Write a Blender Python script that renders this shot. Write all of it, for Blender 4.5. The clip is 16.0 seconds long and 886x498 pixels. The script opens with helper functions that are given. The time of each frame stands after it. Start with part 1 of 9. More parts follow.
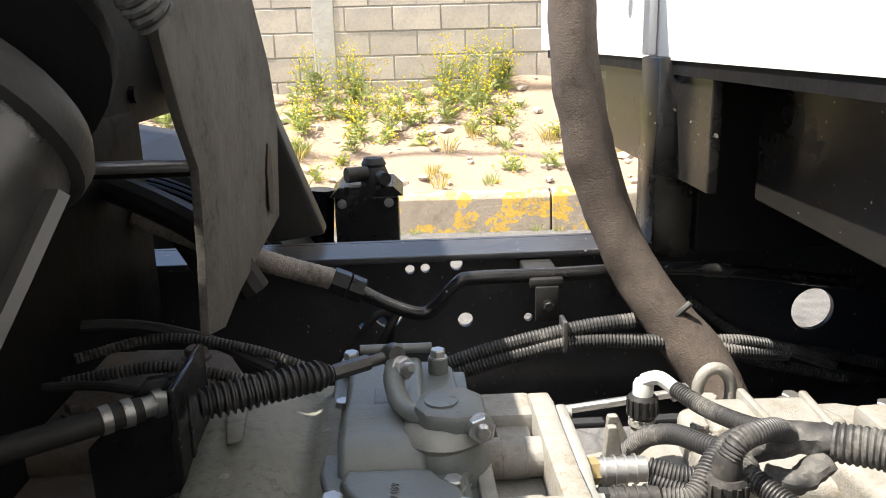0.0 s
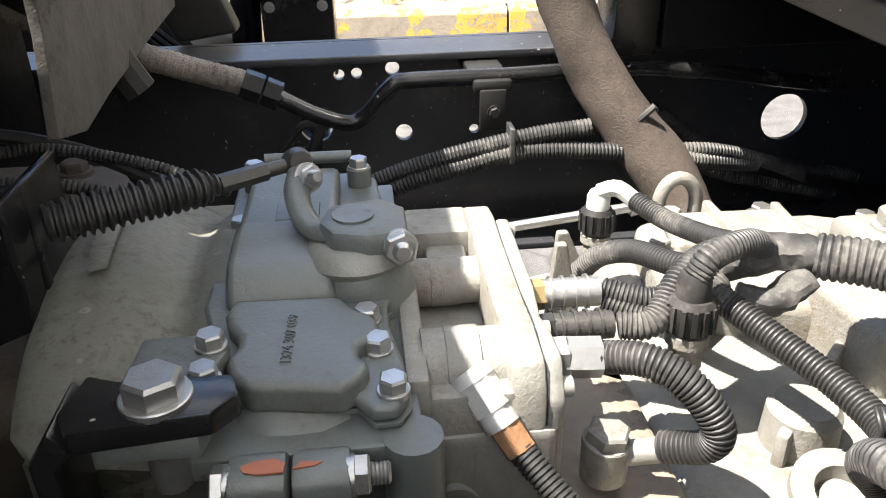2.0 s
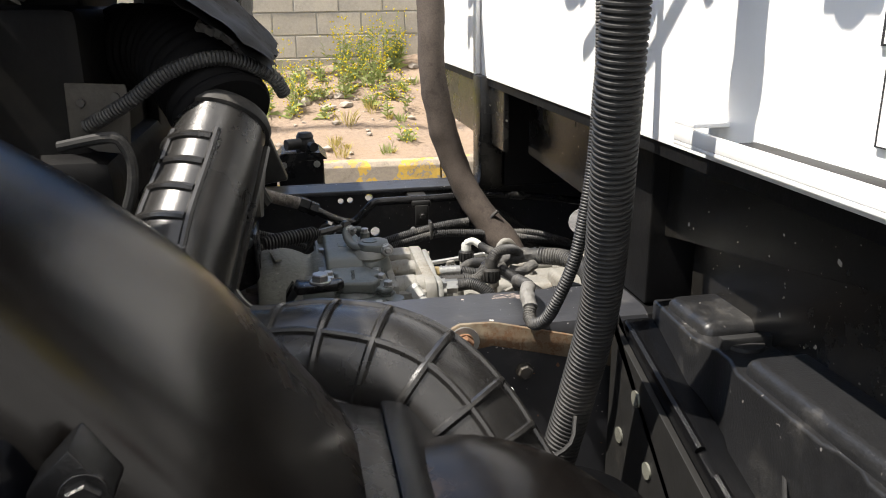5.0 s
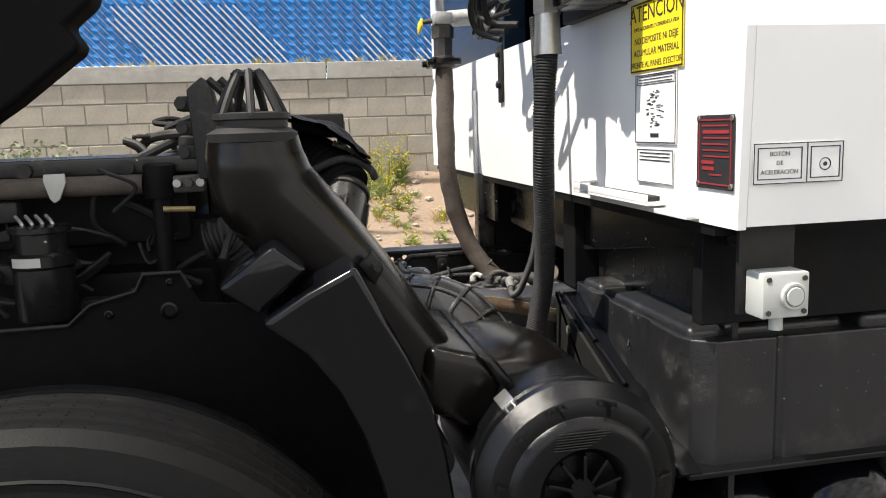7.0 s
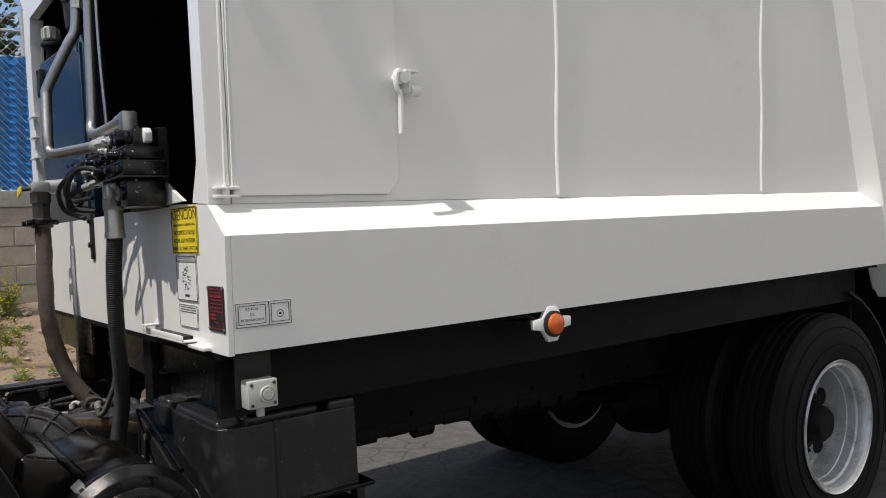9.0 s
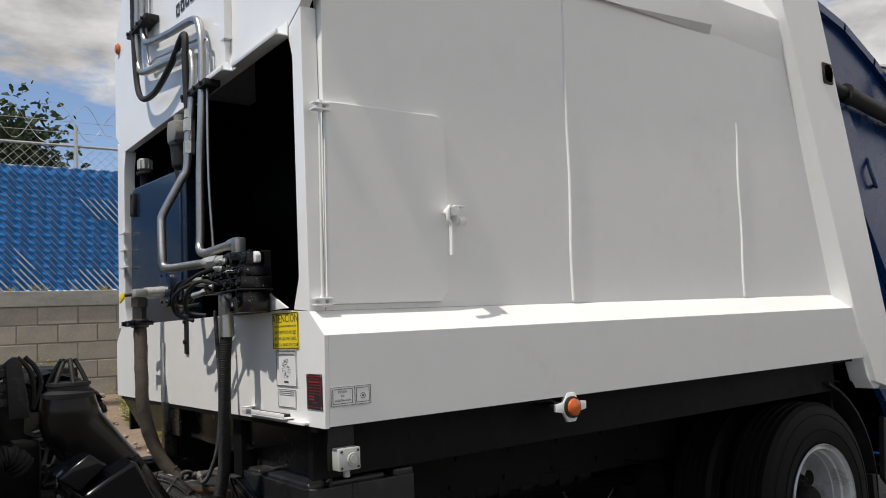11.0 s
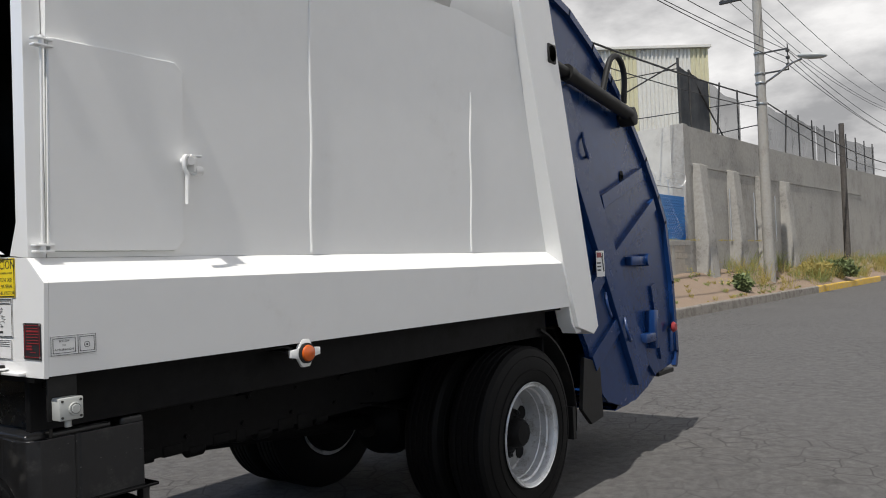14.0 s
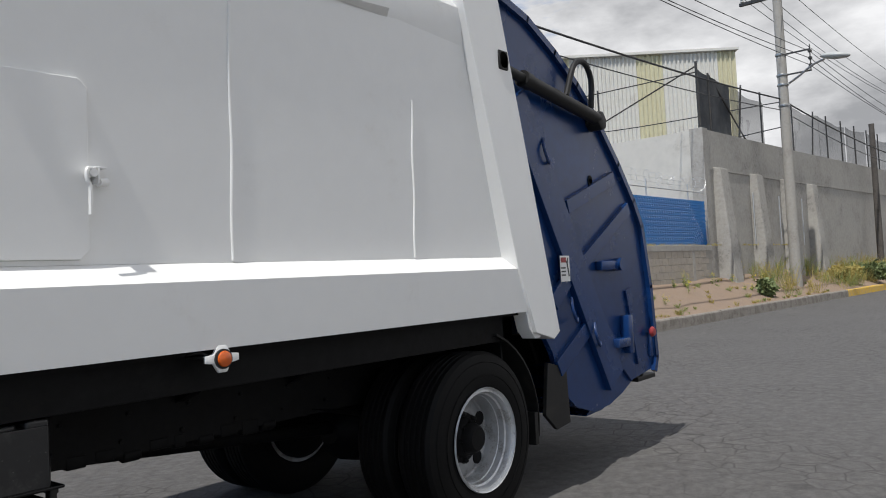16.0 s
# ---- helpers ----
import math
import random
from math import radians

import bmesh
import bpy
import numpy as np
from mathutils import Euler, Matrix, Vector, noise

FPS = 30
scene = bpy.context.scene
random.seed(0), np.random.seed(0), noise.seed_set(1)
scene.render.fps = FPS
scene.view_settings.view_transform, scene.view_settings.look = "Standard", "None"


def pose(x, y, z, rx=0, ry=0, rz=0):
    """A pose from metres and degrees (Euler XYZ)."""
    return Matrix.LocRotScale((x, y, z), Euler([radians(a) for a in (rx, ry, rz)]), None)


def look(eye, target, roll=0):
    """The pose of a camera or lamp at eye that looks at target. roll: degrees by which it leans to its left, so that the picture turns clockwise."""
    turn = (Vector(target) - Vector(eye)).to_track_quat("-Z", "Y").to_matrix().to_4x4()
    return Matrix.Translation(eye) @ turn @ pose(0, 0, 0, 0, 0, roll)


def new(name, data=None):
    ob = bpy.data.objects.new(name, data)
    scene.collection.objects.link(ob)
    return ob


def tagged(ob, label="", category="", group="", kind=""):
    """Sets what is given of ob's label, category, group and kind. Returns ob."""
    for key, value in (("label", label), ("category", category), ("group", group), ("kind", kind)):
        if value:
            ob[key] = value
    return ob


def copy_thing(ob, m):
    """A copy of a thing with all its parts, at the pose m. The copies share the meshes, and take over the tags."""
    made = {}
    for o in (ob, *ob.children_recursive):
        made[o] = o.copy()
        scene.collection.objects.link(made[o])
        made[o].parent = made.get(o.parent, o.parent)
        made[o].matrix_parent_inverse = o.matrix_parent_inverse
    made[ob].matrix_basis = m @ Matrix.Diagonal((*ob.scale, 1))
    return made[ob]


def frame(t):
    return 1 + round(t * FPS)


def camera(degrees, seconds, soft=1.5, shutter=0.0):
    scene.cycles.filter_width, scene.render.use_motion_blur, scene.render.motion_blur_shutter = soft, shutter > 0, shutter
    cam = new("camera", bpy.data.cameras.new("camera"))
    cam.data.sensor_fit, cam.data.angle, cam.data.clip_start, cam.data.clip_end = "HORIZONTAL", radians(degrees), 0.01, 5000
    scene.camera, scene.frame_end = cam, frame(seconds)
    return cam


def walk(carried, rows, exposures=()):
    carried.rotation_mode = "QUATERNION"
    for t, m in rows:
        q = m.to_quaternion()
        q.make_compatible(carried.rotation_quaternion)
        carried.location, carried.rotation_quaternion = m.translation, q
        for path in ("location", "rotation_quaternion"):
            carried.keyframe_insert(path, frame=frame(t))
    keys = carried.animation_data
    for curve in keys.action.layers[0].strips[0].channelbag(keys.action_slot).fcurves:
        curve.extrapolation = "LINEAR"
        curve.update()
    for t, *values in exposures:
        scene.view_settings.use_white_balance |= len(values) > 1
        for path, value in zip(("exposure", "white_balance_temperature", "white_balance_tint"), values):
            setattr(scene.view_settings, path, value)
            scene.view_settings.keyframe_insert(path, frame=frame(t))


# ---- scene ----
cam = camera(58.9, 16.0, soft=1.0)
PATH = [
    (0, (-0.319, -0.616, 1.254), (-0.231, 1.312, 0.732), -1.5),
    (0.5, (-0.308, -0.545, 1.218), (-0.22, 1.319, 0.499), -1.0),
    (1, (-0.293, -0.52, 1.202), (-0.211, 1.309, 0.397), -1.6),
    (1.5, (-0.288, -0.511, 1.193), (-0.135, 1.264, 0.283), -1.3),
    (2, (-0.289, -0.521, 1.198), (-0.116, 1.24, 0.267), -1.1),
    (2.5, (-0.295, -0.556, 1.214), (-0.086, 1.179, 0.241), -0.5),
    (3, (-0.318, -0.662, 1.266), (-0.035, 1.05, 0.271), 0.0),
    (3.5, (-0.354, -0.825, 1.311), (-0.008, 0.906, 0.372), -0.0),
    (4, (-0.367, -0.942, 1.345), (-0.024, 0.838, 0.499), 0.4),
    (4.5, (-0.361, -1.11, 1.369), (-0.028, 0.731, 0.661), -0.6),
    (4.7, (-0.373, -1.192, 1.37), (-0.035, 0.665, 0.709), -0.6),
    (6.8, (-0.579, -2.078, 1.368), (-0.233, -0.134, 1.05), -2.0),
    (7, (-0.611, -2.145, 1.376), (-0.241, -0.203, 1.07), -1.9),
    (7.5, (-0.703, -2.349, 1.402), (-0.138, -0.452, 1.109), -2.2),
    (8, (-0.669, -2.519, 1.444), (0.119, -0.697, 1.204), -2.5),
    (8.5, (-0.619, -2.746, 1.462), (0.478, -1.081, 1.305), -2.5),
    (9, (-0.673, -2.886, 1.491), (0.523, -1.284, 1.438), -2.7),
    (9.5, (-0.845, -2.984, 1.506), (0.394, -1.414, 1.5), -3.0),
    (9.7, (-0.886, -3.029, 1.514), (0.356, -1.462, 1.54), -3.0),
    (11.8, (-1.224, -3.338, 1.505), (-0.052, -1.733, 1.73), -2.4),
    (12, (-1.24, -3.342, 1.489), (-0.072, -1.729, 1.674), -2.2),
    (12.5, (-1.25, -3.346, 1.482), (-0.102, -1.715, 1.623), -1.9),
    (13, (-1.226, -3.338, 1.482), (-0.038, -1.733, 1.609), -2.2),
    (13.5, (-1.169, -3.401, 1.495), (0.262, -2.005, 1.552), -2.2),
    (14, (-1.15, -3.429, 1.495), (0.465, -2.251, 1.544), -2.2),
    (14.5, (-1.135, -3.437, 1.464), (0.495, -2.279, 1.523), -2.2),
    (14.8, (-1.131, -3.478, 1.443), (0.512, -2.340, 1.493), -2.1),
    (15, (-1.1, -3.497, 1.446), (0.542, -2.355, 1.481), -3.0),
    (15.5, (-0.947, -3.672, 1.454), (0.605, -2.411, 1.489), -3.5),
    (16, (-0.885, -3.832, 1.455), (0.679, -2.587, 1.532), -3.0),
]
STOPS = ((0, 2.1, 6900), (1.0, 2.5, 6900), (2.5, 2.5, 6800), (3.5, 2.42, 6800), (4.5, 1.7, 6800), (6.0, 1.25, 6850), (7.0, 1.2, 6800), (7.5, 1.2, 6780), (8.0, 0.85, 6740), (8.5, 0.36, 6700), (9.5, -0.05, 6640), (12.0, 0.02, 6620),
         (12.6, 0.22, 6600), (13.2, 0.26, 6580), (13.8, 0.02, 6500), (15, 0.02, 6330), (16, 0.0, 6300))
walk(cam, [(t, look(eye, target, roll)) for t, eye, target, roll in PATH], [(t, stops, kelvin, 10) for t, stops, kelvin in STOPS])

# ---------------------------------------------------------------- light
SUN = Vector((0.52, 0.065, -1.0))
world = bpy.data.worlds.new("sky")
scene.world = world
world.use_nodes = True
wn, wl = world.node_tree.nodes, world.node_tree.links
wn.clear()


def wnode(kind, **values):
    n = wn.new(kind)
    for key, value in values.items():
        n.inputs[key].default_value = value
    return n


sky = wn.new("ShaderNodeTexSky")
sky.sky_type, sky.sun_disc = "NISHITA", False
sky.sun_elevation, sky.sun_rotation = radians(62.5), radians(-86)
sky.altitude, sky.dust_density = 2200, 1.5
coord = wn.new("ShaderNodeTexCoord")
stretch = wn.new("ShaderNodeMapping")
stretch.inputs["Scale"].default_value = (1.0, 1.0, 2.4)
stretch.inputs["Location"].default_value = (0.31, 0.12, 0.4)
puffs = wnode("ShaderNodeTexNoise", Scale=2.6, Detail=9.0, Roughness=0.58, Distortion=0.35)
shades = wnode("ShaderNodeTexNoise", Scale=4.5, Detail=7.0, Roughness=0.55)
cover = wn.new("ShaderNodeValToRGB")
cover.color_ramp.elements[0].position, cover.color_ramp.elements[1].position = 0.425, 0.50
tone = wn.new("ShaderNodeValToRGB")
tone.color_ramp.elements[0].position, tone.color_ramp.elements[1].position = 0.36, 0.62
tone.color_ramp.elements[0].color = (2.5, 2.5, 2.55, 1)
tone.color_ramp.elements[1].color = (6.3, 6.2, 6.1, 1)
blend = wn.new("ShaderNodeMix")
blend.data_type = "RGBA"
glow = wnode("ShaderNodeBackground", Strength=0.15)
final = wn.new("ShaderNodeOutputWorld")
wl.new(coord.outputs["Generated"], stretch.inputs["Vector"])
wl.new(stretch.outputs["Vector"], puffs.inputs["Vector"])
wl.new(stretch.outputs["Vector"], shades.inputs["Vector"])
axes, drift = wn.new("ShaderNodeSeparateXYZ"), wn.new("ShaderNodeMath")
drift.operation, drift.inputs[1].default_value = "MULTIPLY_ADD", 0.13          # more cloud towards the street's far end
wl.new(coord.outputs["Generated"], axes.inputs["Vector"])
wl.new(axes.outputs["X"], drift.inputs[0])
clear = wn.new("ShaderNodeMath")
clear.operation, clear.inputs[1].default_value = "MULTIPLY_ADD", -0.10         # and open blue across the yard
wl.new(axes.outputs["Y"], clear.inputs[0])
wl.new(puffs.outputs["Fac"], clear.inputs[2])
wl.new(clear.outputs[0], drift.inputs[2])
wl.new(drift.outputs[0], cover.inputs["Fac"])
wl.new(shades.outputs["Fac"], tone.inputs["Fac"])
wl.new(cover.outputs["Color"], blend.inputs["Factor"])
wl.new(sky.outputs["Color"], blend.inputs["A"])
wl.new(tone.outputs["Color"], blend.inputs["B"])
wl.new(blend.outputs["Result"], glow.inputs["Color"])
wl.new(glow.outputs["Background"], final.inputs["Surface"])

sun = new("sun", bpy.data.lights.new("sun", "SUN"))
sun.data.energy, sun.data.angle, sun.data.color = 4.0, radians(0.53), (1.0, 0.955, 0.89)
sun.matrix_world = look(-20 * SUN, (0, 0, 0))


# ---------------------------------------------------------------- materials
def material(name, base, rough=0.5, metal=0.0, vary=0.12, grain=60.0, bump=0.0, bump_scale=200.0,
             dirt=None, dirt_amount=0.0, dirt_scale=9.0, dirt_edge=0.12, coat=0.0, rough_vary=0.12, each=0.0, spec=0.5, chips=()):
    """A painted, cast or moulded surface: colour that varies at two scales, dirt or wear in patches, fine relief."""
    m = bpy.data.materials.new(name)
    m.use_nodes = True
    nodes, links = m.node_tree.nodes, m.node_tree.links
    bsdf = nodes["Principled BSDF"]
    co = nodes.new("ShaderNodeTexCoord")

    def tex(scale, detail=4.0, rough_=0.6):
        n = nodes.new("ShaderNodeTexNoise")
        n.inputs["Scale"].default_value, n.inputs["Detail"].default_value, n.inputs["Roughness"].default_value = scale, detail, rough_
        links.new(co.outputs["Object"], n.inputs["Vector"])
        return n.outputs["Fac"]

    def mix(fac, a, b, mode="MIX"):
        n = nodes.new("ShaderNodeMix")
        n.data_type, n.blend_type = "RGBA", mode
        for socket, v in (("Factor", fac), ("A", a), ("B", b)):
            if isinstance(v, bpy.types.NodeSocket):
                links.new(v, n.inputs[socket])
            else:
                n.inputs[socket].default_value = v if socket == "Factor" else (*v, 1)
        return n.outputs["Result"]

    def ramp(fac, lo, hi):
        n = nodes.new("ShaderNodeMapRange")
        n.inputs["From Min"].default_value, n.inputs["From Max"].default_value = lo, hi
        links.new(fac, n.inputs["Value"])
        return n.outputs["Result"]

    dark = tuple(c * (1 - vary) for c in base)
    light = tuple(min(1.0, c * (1 + vary)) for c in base)
    fine, broad = tex(grain), tex(grain / 14, 3.0)
    colour = mix(ramp(fine, 0.3, 0.7), dark, light)
    colour = mix(ramp(broad, 0.35, 0.7), colour, mix(0.5, colour, light))
    if each:
        info = nodes.new("ShaderNodeObjectInfo")
        tint = nodes.new("ShaderNodeMapRange")
        tint.inputs["To Min"].default_value, tint.inputs["To Max"].default_value = 1 - each, 1 + each
        links.new(info.outputs["Random"], tint.inputs["Value"])
        hsv = nodes.new("ShaderNodeHueSaturation")
        links.new(colour, hsv.inputs["Color"])
        links.new(tint.outputs["Result"], hsv.inputs["Value"])
        colour = hsv.outputs["Color"]
    for tint_, size_, level in chips:           # small spots where the surface is knocked off or splashed
        colour = mix(ramp(tex(size_, 2.0, 0.5), level, level + 0.015), colour, tint_)
    if dirt:
        patch = ramp(tex(dirt_scale, 8.0, 0.65), 0.62 - 0.3 * dirt_amount, 0.62 - 0.3 * dirt_amount + dirt_edge)
        speck = ramp(tex(dirt_scale * 11, 4.0, 0.7), 0.50, 0.62)
        both = nodes.new("ShaderNodeMath")
        both.operation = "MULTIPLY"
        links.new(patch, both.inputs[0])
        links.new(speck, both.inputs[1])
        half = nodes.new("ShaderNodeMath")
        half.operation, half.inputs[1].default_value, half.use_clamp = "MULTIPLY_ADD", 0.55, True
        links.new(patch, half.inputs[0])
        links.new(both.outputs[0], half.inputs[2])
        amount = nodes.new("ShaderNodeMath")
        amount.operation, amount.inputs[1].default_value = "MULTIPLY", min(1.0, 0.35 + dirt_amount)
        links.new(half.outputs[0], amount.inputs[0])
        colour = mix(amount.outputs[0], colour, dirt)
        gloss = nodes.new("ShaderNodeMapRange")
        gloss.inputs["To Min"].default_value, gloss.inputs["To Max"].default_value = rough, min(1.0, rough + 0.35)
        links.new(amount.outputs[0], gloss.inputs["Value"])
        links.new(gloss.outputs["Result"], bsdf.inputs["Roughness"])
    else:
        gloss = nodes.new("ShaderNodeMapRange")
        gloss.inputs["To Min"].default_value, gloss.inputs["To Max"].default_value = max(0.03, rough - rough_vary), min(1.0, rough + rough_vary)
        links.new(broad, gloss.inputs["Value"])
        links.new(gloss.outputs["Result"], bsdf.inputs["Roughness"])
    links.new(colour, bsdf.inputs["Base Color"])
    bsdf.inputs["Metallic"].default_value = metal
    bsdf.inputs["Specular IOR Level"].default_value = spec
    bsdf.inputs["Coat Weight"].default_value = coat
    bsdf.inputs["Coat Roughness"].default_value = 0.08
    if bump:
        b = nodes.new("ShaderNodeBump")
        b.inputs["Strength"].default_value, b.inputs["Distance"].default_value = 1.0, bump
        links.new(tex(bump_scale, 5.0, 0.65), b.inputs["Height"])
        links.new(b.outputs["Normal"], bsdf.inputs["Normal"])
    return m


WHITE = material("white_paint", (0.80, 0.80, 0.785), 0.32, vary=0.015, grain=8, bump=0.0006, bump_scale=9, dirt=(0.60, 0.57, 0.52), dirt_amount=0.12, dirt_scale=1.7, dirt_edge=0.25, coat=0.15)
BLACK = material("black_chassis_paint", (0.010, 0.010, 0.0105), 0.24, vary=0.2, grain=30, bump=0.0004, bump_scale=40, dirt=(0.06, 0.056, 0.05), dirt_amount=0.1, dirt_scale=5, coat=0.0, chips=[((0.34, 0.31, 0.27), 60, 0.74)], spec=0.36)
RAILPAINT = material("chipped_black_rail_paint", (0.030, 0.031, 0.035), 0.34, vary=0.18, grain=26, bump=0.0005, bump_scale=45, dirt=(0.085, 0.082, 0.08), dirt_amount=0.2, dirt_scale=9, chips=[((0.20, 0.10, 0.045), 80, 0.73), ((0.42, 0.40, 0.38), 170, 0.73), ((0.34, 0.33, 0.31), 60, 0.755)])
DULL = material("black_dusty_paint", (0.014, 0.0138, 0.0135), 0.48, vary=0.25, grain=30, bump=0.0005, bump_scale=60, dirt=(0.050, 0.046, 0.041), dirt_amount=0.24, dirt_scale=7, spec=0.25)
# underbody black, darkened so that it also carries the shade under the body
UNDER = material("underbody_and_shade_black", (0.0062, 0.0062, 0.0066), 0.55, vary=0.3, grain=20, bump=0.001, bump_scale=30, dirt=(0.015, 0.014, 0.0125), dirt_amount=0.3, dirt_scale=4, spec=0.12)
ELBOW = material("satin_black_duct_plastic", (0.016, 0.0154, 0.015), 0.27, vary=0.12, grain=60, bump=0.0002, bump_scale=200, dirt=(0.065, 0.060, 0.053), dirt_amount=0.25, dirt_scale=6, dirt_edge=0.4, spec=0.6)
TAPE = material("dusty_grey_tape", (0.14, 0.136, 0.128), 0.6, vary=0.3, grain=90, bump=0.0012, bump_scale=150, dirt=(0.08, 0.08, 0.08), dirt_amount=0.35, dirt_scale=25)
OILY = material("oily_brown_steel", (0.20, 0.17, 0.135), 0.55, vary=0.2, grain=50, bump=0.0005, bump_scale=200, dirt=(0.095, 0.077, 0.058), dirt_amount=0.5, dirt_scale=12)
CREAM = material("cream_plaster", (0.55, 0.53, 0.48), 0.9, vary=0.06, grain=3, bump=0.004, bump_scale=12, dirt=(0.40, 0.38, 0.34), dirt_amount=0.3, dirt_scale=0.8)
PLASTIC = material("black_moulded_plastic", (0.0035, 0.0036, 0.004), 0.22, vary=0.15, grain=90, bump=0.0004, bump_scale=500, dirt=(0.016, 0.015, 0.014), dirt_amount=0.08, dirt_scale=7, spec=0.26)
DUCT = material("brown_black_blown_plastic", (0.0045, 0.0038, 0.0034), 0.24, vary=0.2, grain=14, bump=0.0004, bump_scale=22, dirt=(0.034, 0.024, 0.018), dirt_amount=0.2, dirt_scale=5, spec=0.26)
SATIN = material("gloss_black_fender", (0.0022, 0.0026, 0.0038), 0.12, vary=0.1, grain=30, bump=0.0003, bump_scale=14, dirt=(0.02, 0.019, 0.018), dirt_amount=0.03, dirt_scale=4, spec=0.22, coat=0.14)
CONDUIT = material("black_conduit", (0.019, 0.019, 0.0195), 0.55, vary=0.25, grain=80, dirt=(0.12, 0.115, 0.105), dirt_amount=0.4, dirt_scale=16)
RUBBER = material("black_rubber", (0.019, 0.019, 0.019), 0.55, vary=0.2, grain=120, bump=0.0003, bump_scale=300, dirt=(0.09, 0.083, 0.075), dirt_amount=0.2, dirt_scale=10, spec=0.25)
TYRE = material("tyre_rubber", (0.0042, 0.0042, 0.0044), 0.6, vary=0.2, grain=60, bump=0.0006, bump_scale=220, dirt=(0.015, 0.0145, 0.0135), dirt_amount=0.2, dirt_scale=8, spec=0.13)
GREY = material("grey_casting_paint", (0.096, 0.106, 0.101), 0.38, vary=0.1, grain=45, bump=0.0004, bump_scale=300, dirt=(0.070, 0.064, 0.052), dirt_amount=0.42, dirt_scale=16, dirt_edge=0.3, chips=[((0.07, 0.045, 0.035), 55, 0.74)])
BELL = material("bare_grey_green_casting", (0.118, 0.119, 0.100), 0.58, vary=0.2, grain=30, bump=0.0010, bump_scale=160, dirt=(0.050, 0.047, 0.038), dirt_amount=0.75, dirt_scale=13, dirt_edge=0.5, chips=[((0.20, 0.19, 0.16), 40, 0.70)])
ALU = material("raw_aluminium_casting", (0.205, 0.199, 0.180), 0.58, metal=0.1, vary=0.14, grain=70, bump=0.0011, bump_scale=300, dirt=(0.15, 0.125, 0.09), dirt_amount=0.46, dirt_scale=14, dirt_edge=0.2)
ALU_DARK = material("aluminium_end_plate", (0.20, 0.20, 0.185), 0.5, metal=0.2, vary=0.12, grain=70, bump=0.0006, bump_scale=240, dirt=(0.10, 0.085, 0.07), dirt_amount=0.3, dirt_scale=9)
STEEL = material("galvanised_steel", (0.38, 0.38, 0.37), 0.34, metal=0.85, vary=0.1, grain=90, bump=0.0003, bump_scale=300, dirt=(0.22, 0.20, 0.17), dirt_amount=0.22, dirt_scale=14)
DARKSTEEL = material("dark_oily_steel", (0.055, 0.053, 0.05), 0.42, metal=0.5, vary=0.2, grain=80, bump=0.0005, bump_scale=200, dirt=(0.16, 0.13, 0.10), dirt_amount=0.25, dirt_scale=12)
RUST = material("rusty_steel", (0.19, 0.095, 0.045), 0.75, vary=0.35, grain=70, bump=0.001, bump_scale=260, dirt=(0.11, 0.055, 0.03), dirt_amount=0.5, dirt_scale=16)
STRAP = material("weathered_strap_steel", (0.16, 0.13, 0.09), 0.62, metal=0.15, vary=0.35, grain=50, bump=0.0006, bump_scale=200, dirt=(0.13, 0.065, 0.03), dirt_amount=0.5, dirt_scale=13)
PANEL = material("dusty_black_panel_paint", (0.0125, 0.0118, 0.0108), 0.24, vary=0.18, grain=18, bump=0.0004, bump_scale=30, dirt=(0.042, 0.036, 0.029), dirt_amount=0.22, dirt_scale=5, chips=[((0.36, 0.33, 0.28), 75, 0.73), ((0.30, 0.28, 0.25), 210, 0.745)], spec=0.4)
BRASS = material("brass", (0.30, 0.23, 0.11), 0.5, metal=0.6, vary=0.25, grain=60)
ORANGE = material("orange_paint_mark", (0.26, 0.085, 0.045), 0.6, vary=0.2, grain=60)
BLUE = material("blue_enamel", (0.005, 0.030, 0.118), 0.27, vary=0.14, grain=14, bump=0.0004, bump_scale=20, dirt=(0.020, 0.036, 0.085), dirt_amount=0.14, dirt_scale=3)
TANKBLUE = material("dark_blue_tank_paint", (0.006, 0.013, 0.027), 0.24, vary=0.12, grain=14, coat=0.2, bump=0.0004, bump_scale=14)
FLAP = material("weathered_grey_rubber", (0.055, 0.051, 0.045), 0.8, vary=0.22, grain=40, bump=0.0016, bump_scale=70, dirt=(0.035, 0.032, 0.028), dirt_amount=0.62, dirt_scale=9, dirt_edge=0.25)
SLEEVE = material("brown_woven_sleeve", (0.062, 0.048, 0.039), 0.85, vary=0.3, grain=320, bump=0.0013, bump_scale=420, dirt=(0.036, 0.028, 0.023), dirt_amount=0.6, dirt_scale=7, dirt_edge=0.25)
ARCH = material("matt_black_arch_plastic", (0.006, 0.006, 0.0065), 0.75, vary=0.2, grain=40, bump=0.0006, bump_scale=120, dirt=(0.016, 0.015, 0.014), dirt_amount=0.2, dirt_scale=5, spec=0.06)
ZINC = material("zinc_plated_fitting", (0.46, 0.46, 0.44), 0.36, metal=0.35, vary=0.15, grain=90, bump=0.0003, bump_scale=300, dirt=(0.20, 0.19, 0.17), dirt_amount=0.3, dirt_scale=14)
VALVEBLACK = material("oily_black_valve_paint", (0.0055, 0.0055, 0.006), 0.22, vary=0.3, grain=60, bump=0.0005, bump_scale=120, dirt=(0.022, 0.020, 0.018), dirt_amount=0.12, dirt_scale=30, spec=0.4, chips=[((0.30, 0.30, 0.29), 70, 0.70)])
DUSTY = material("brown_dusty_casting", (0.060, 0.050, 0.042), 0.75, vary=0.35, grain=40, bump=0.0015, bump_scale=120, dirt=(0.115, 0.095, 0.075), dirt_amount=0.35, dirt_scale=12)
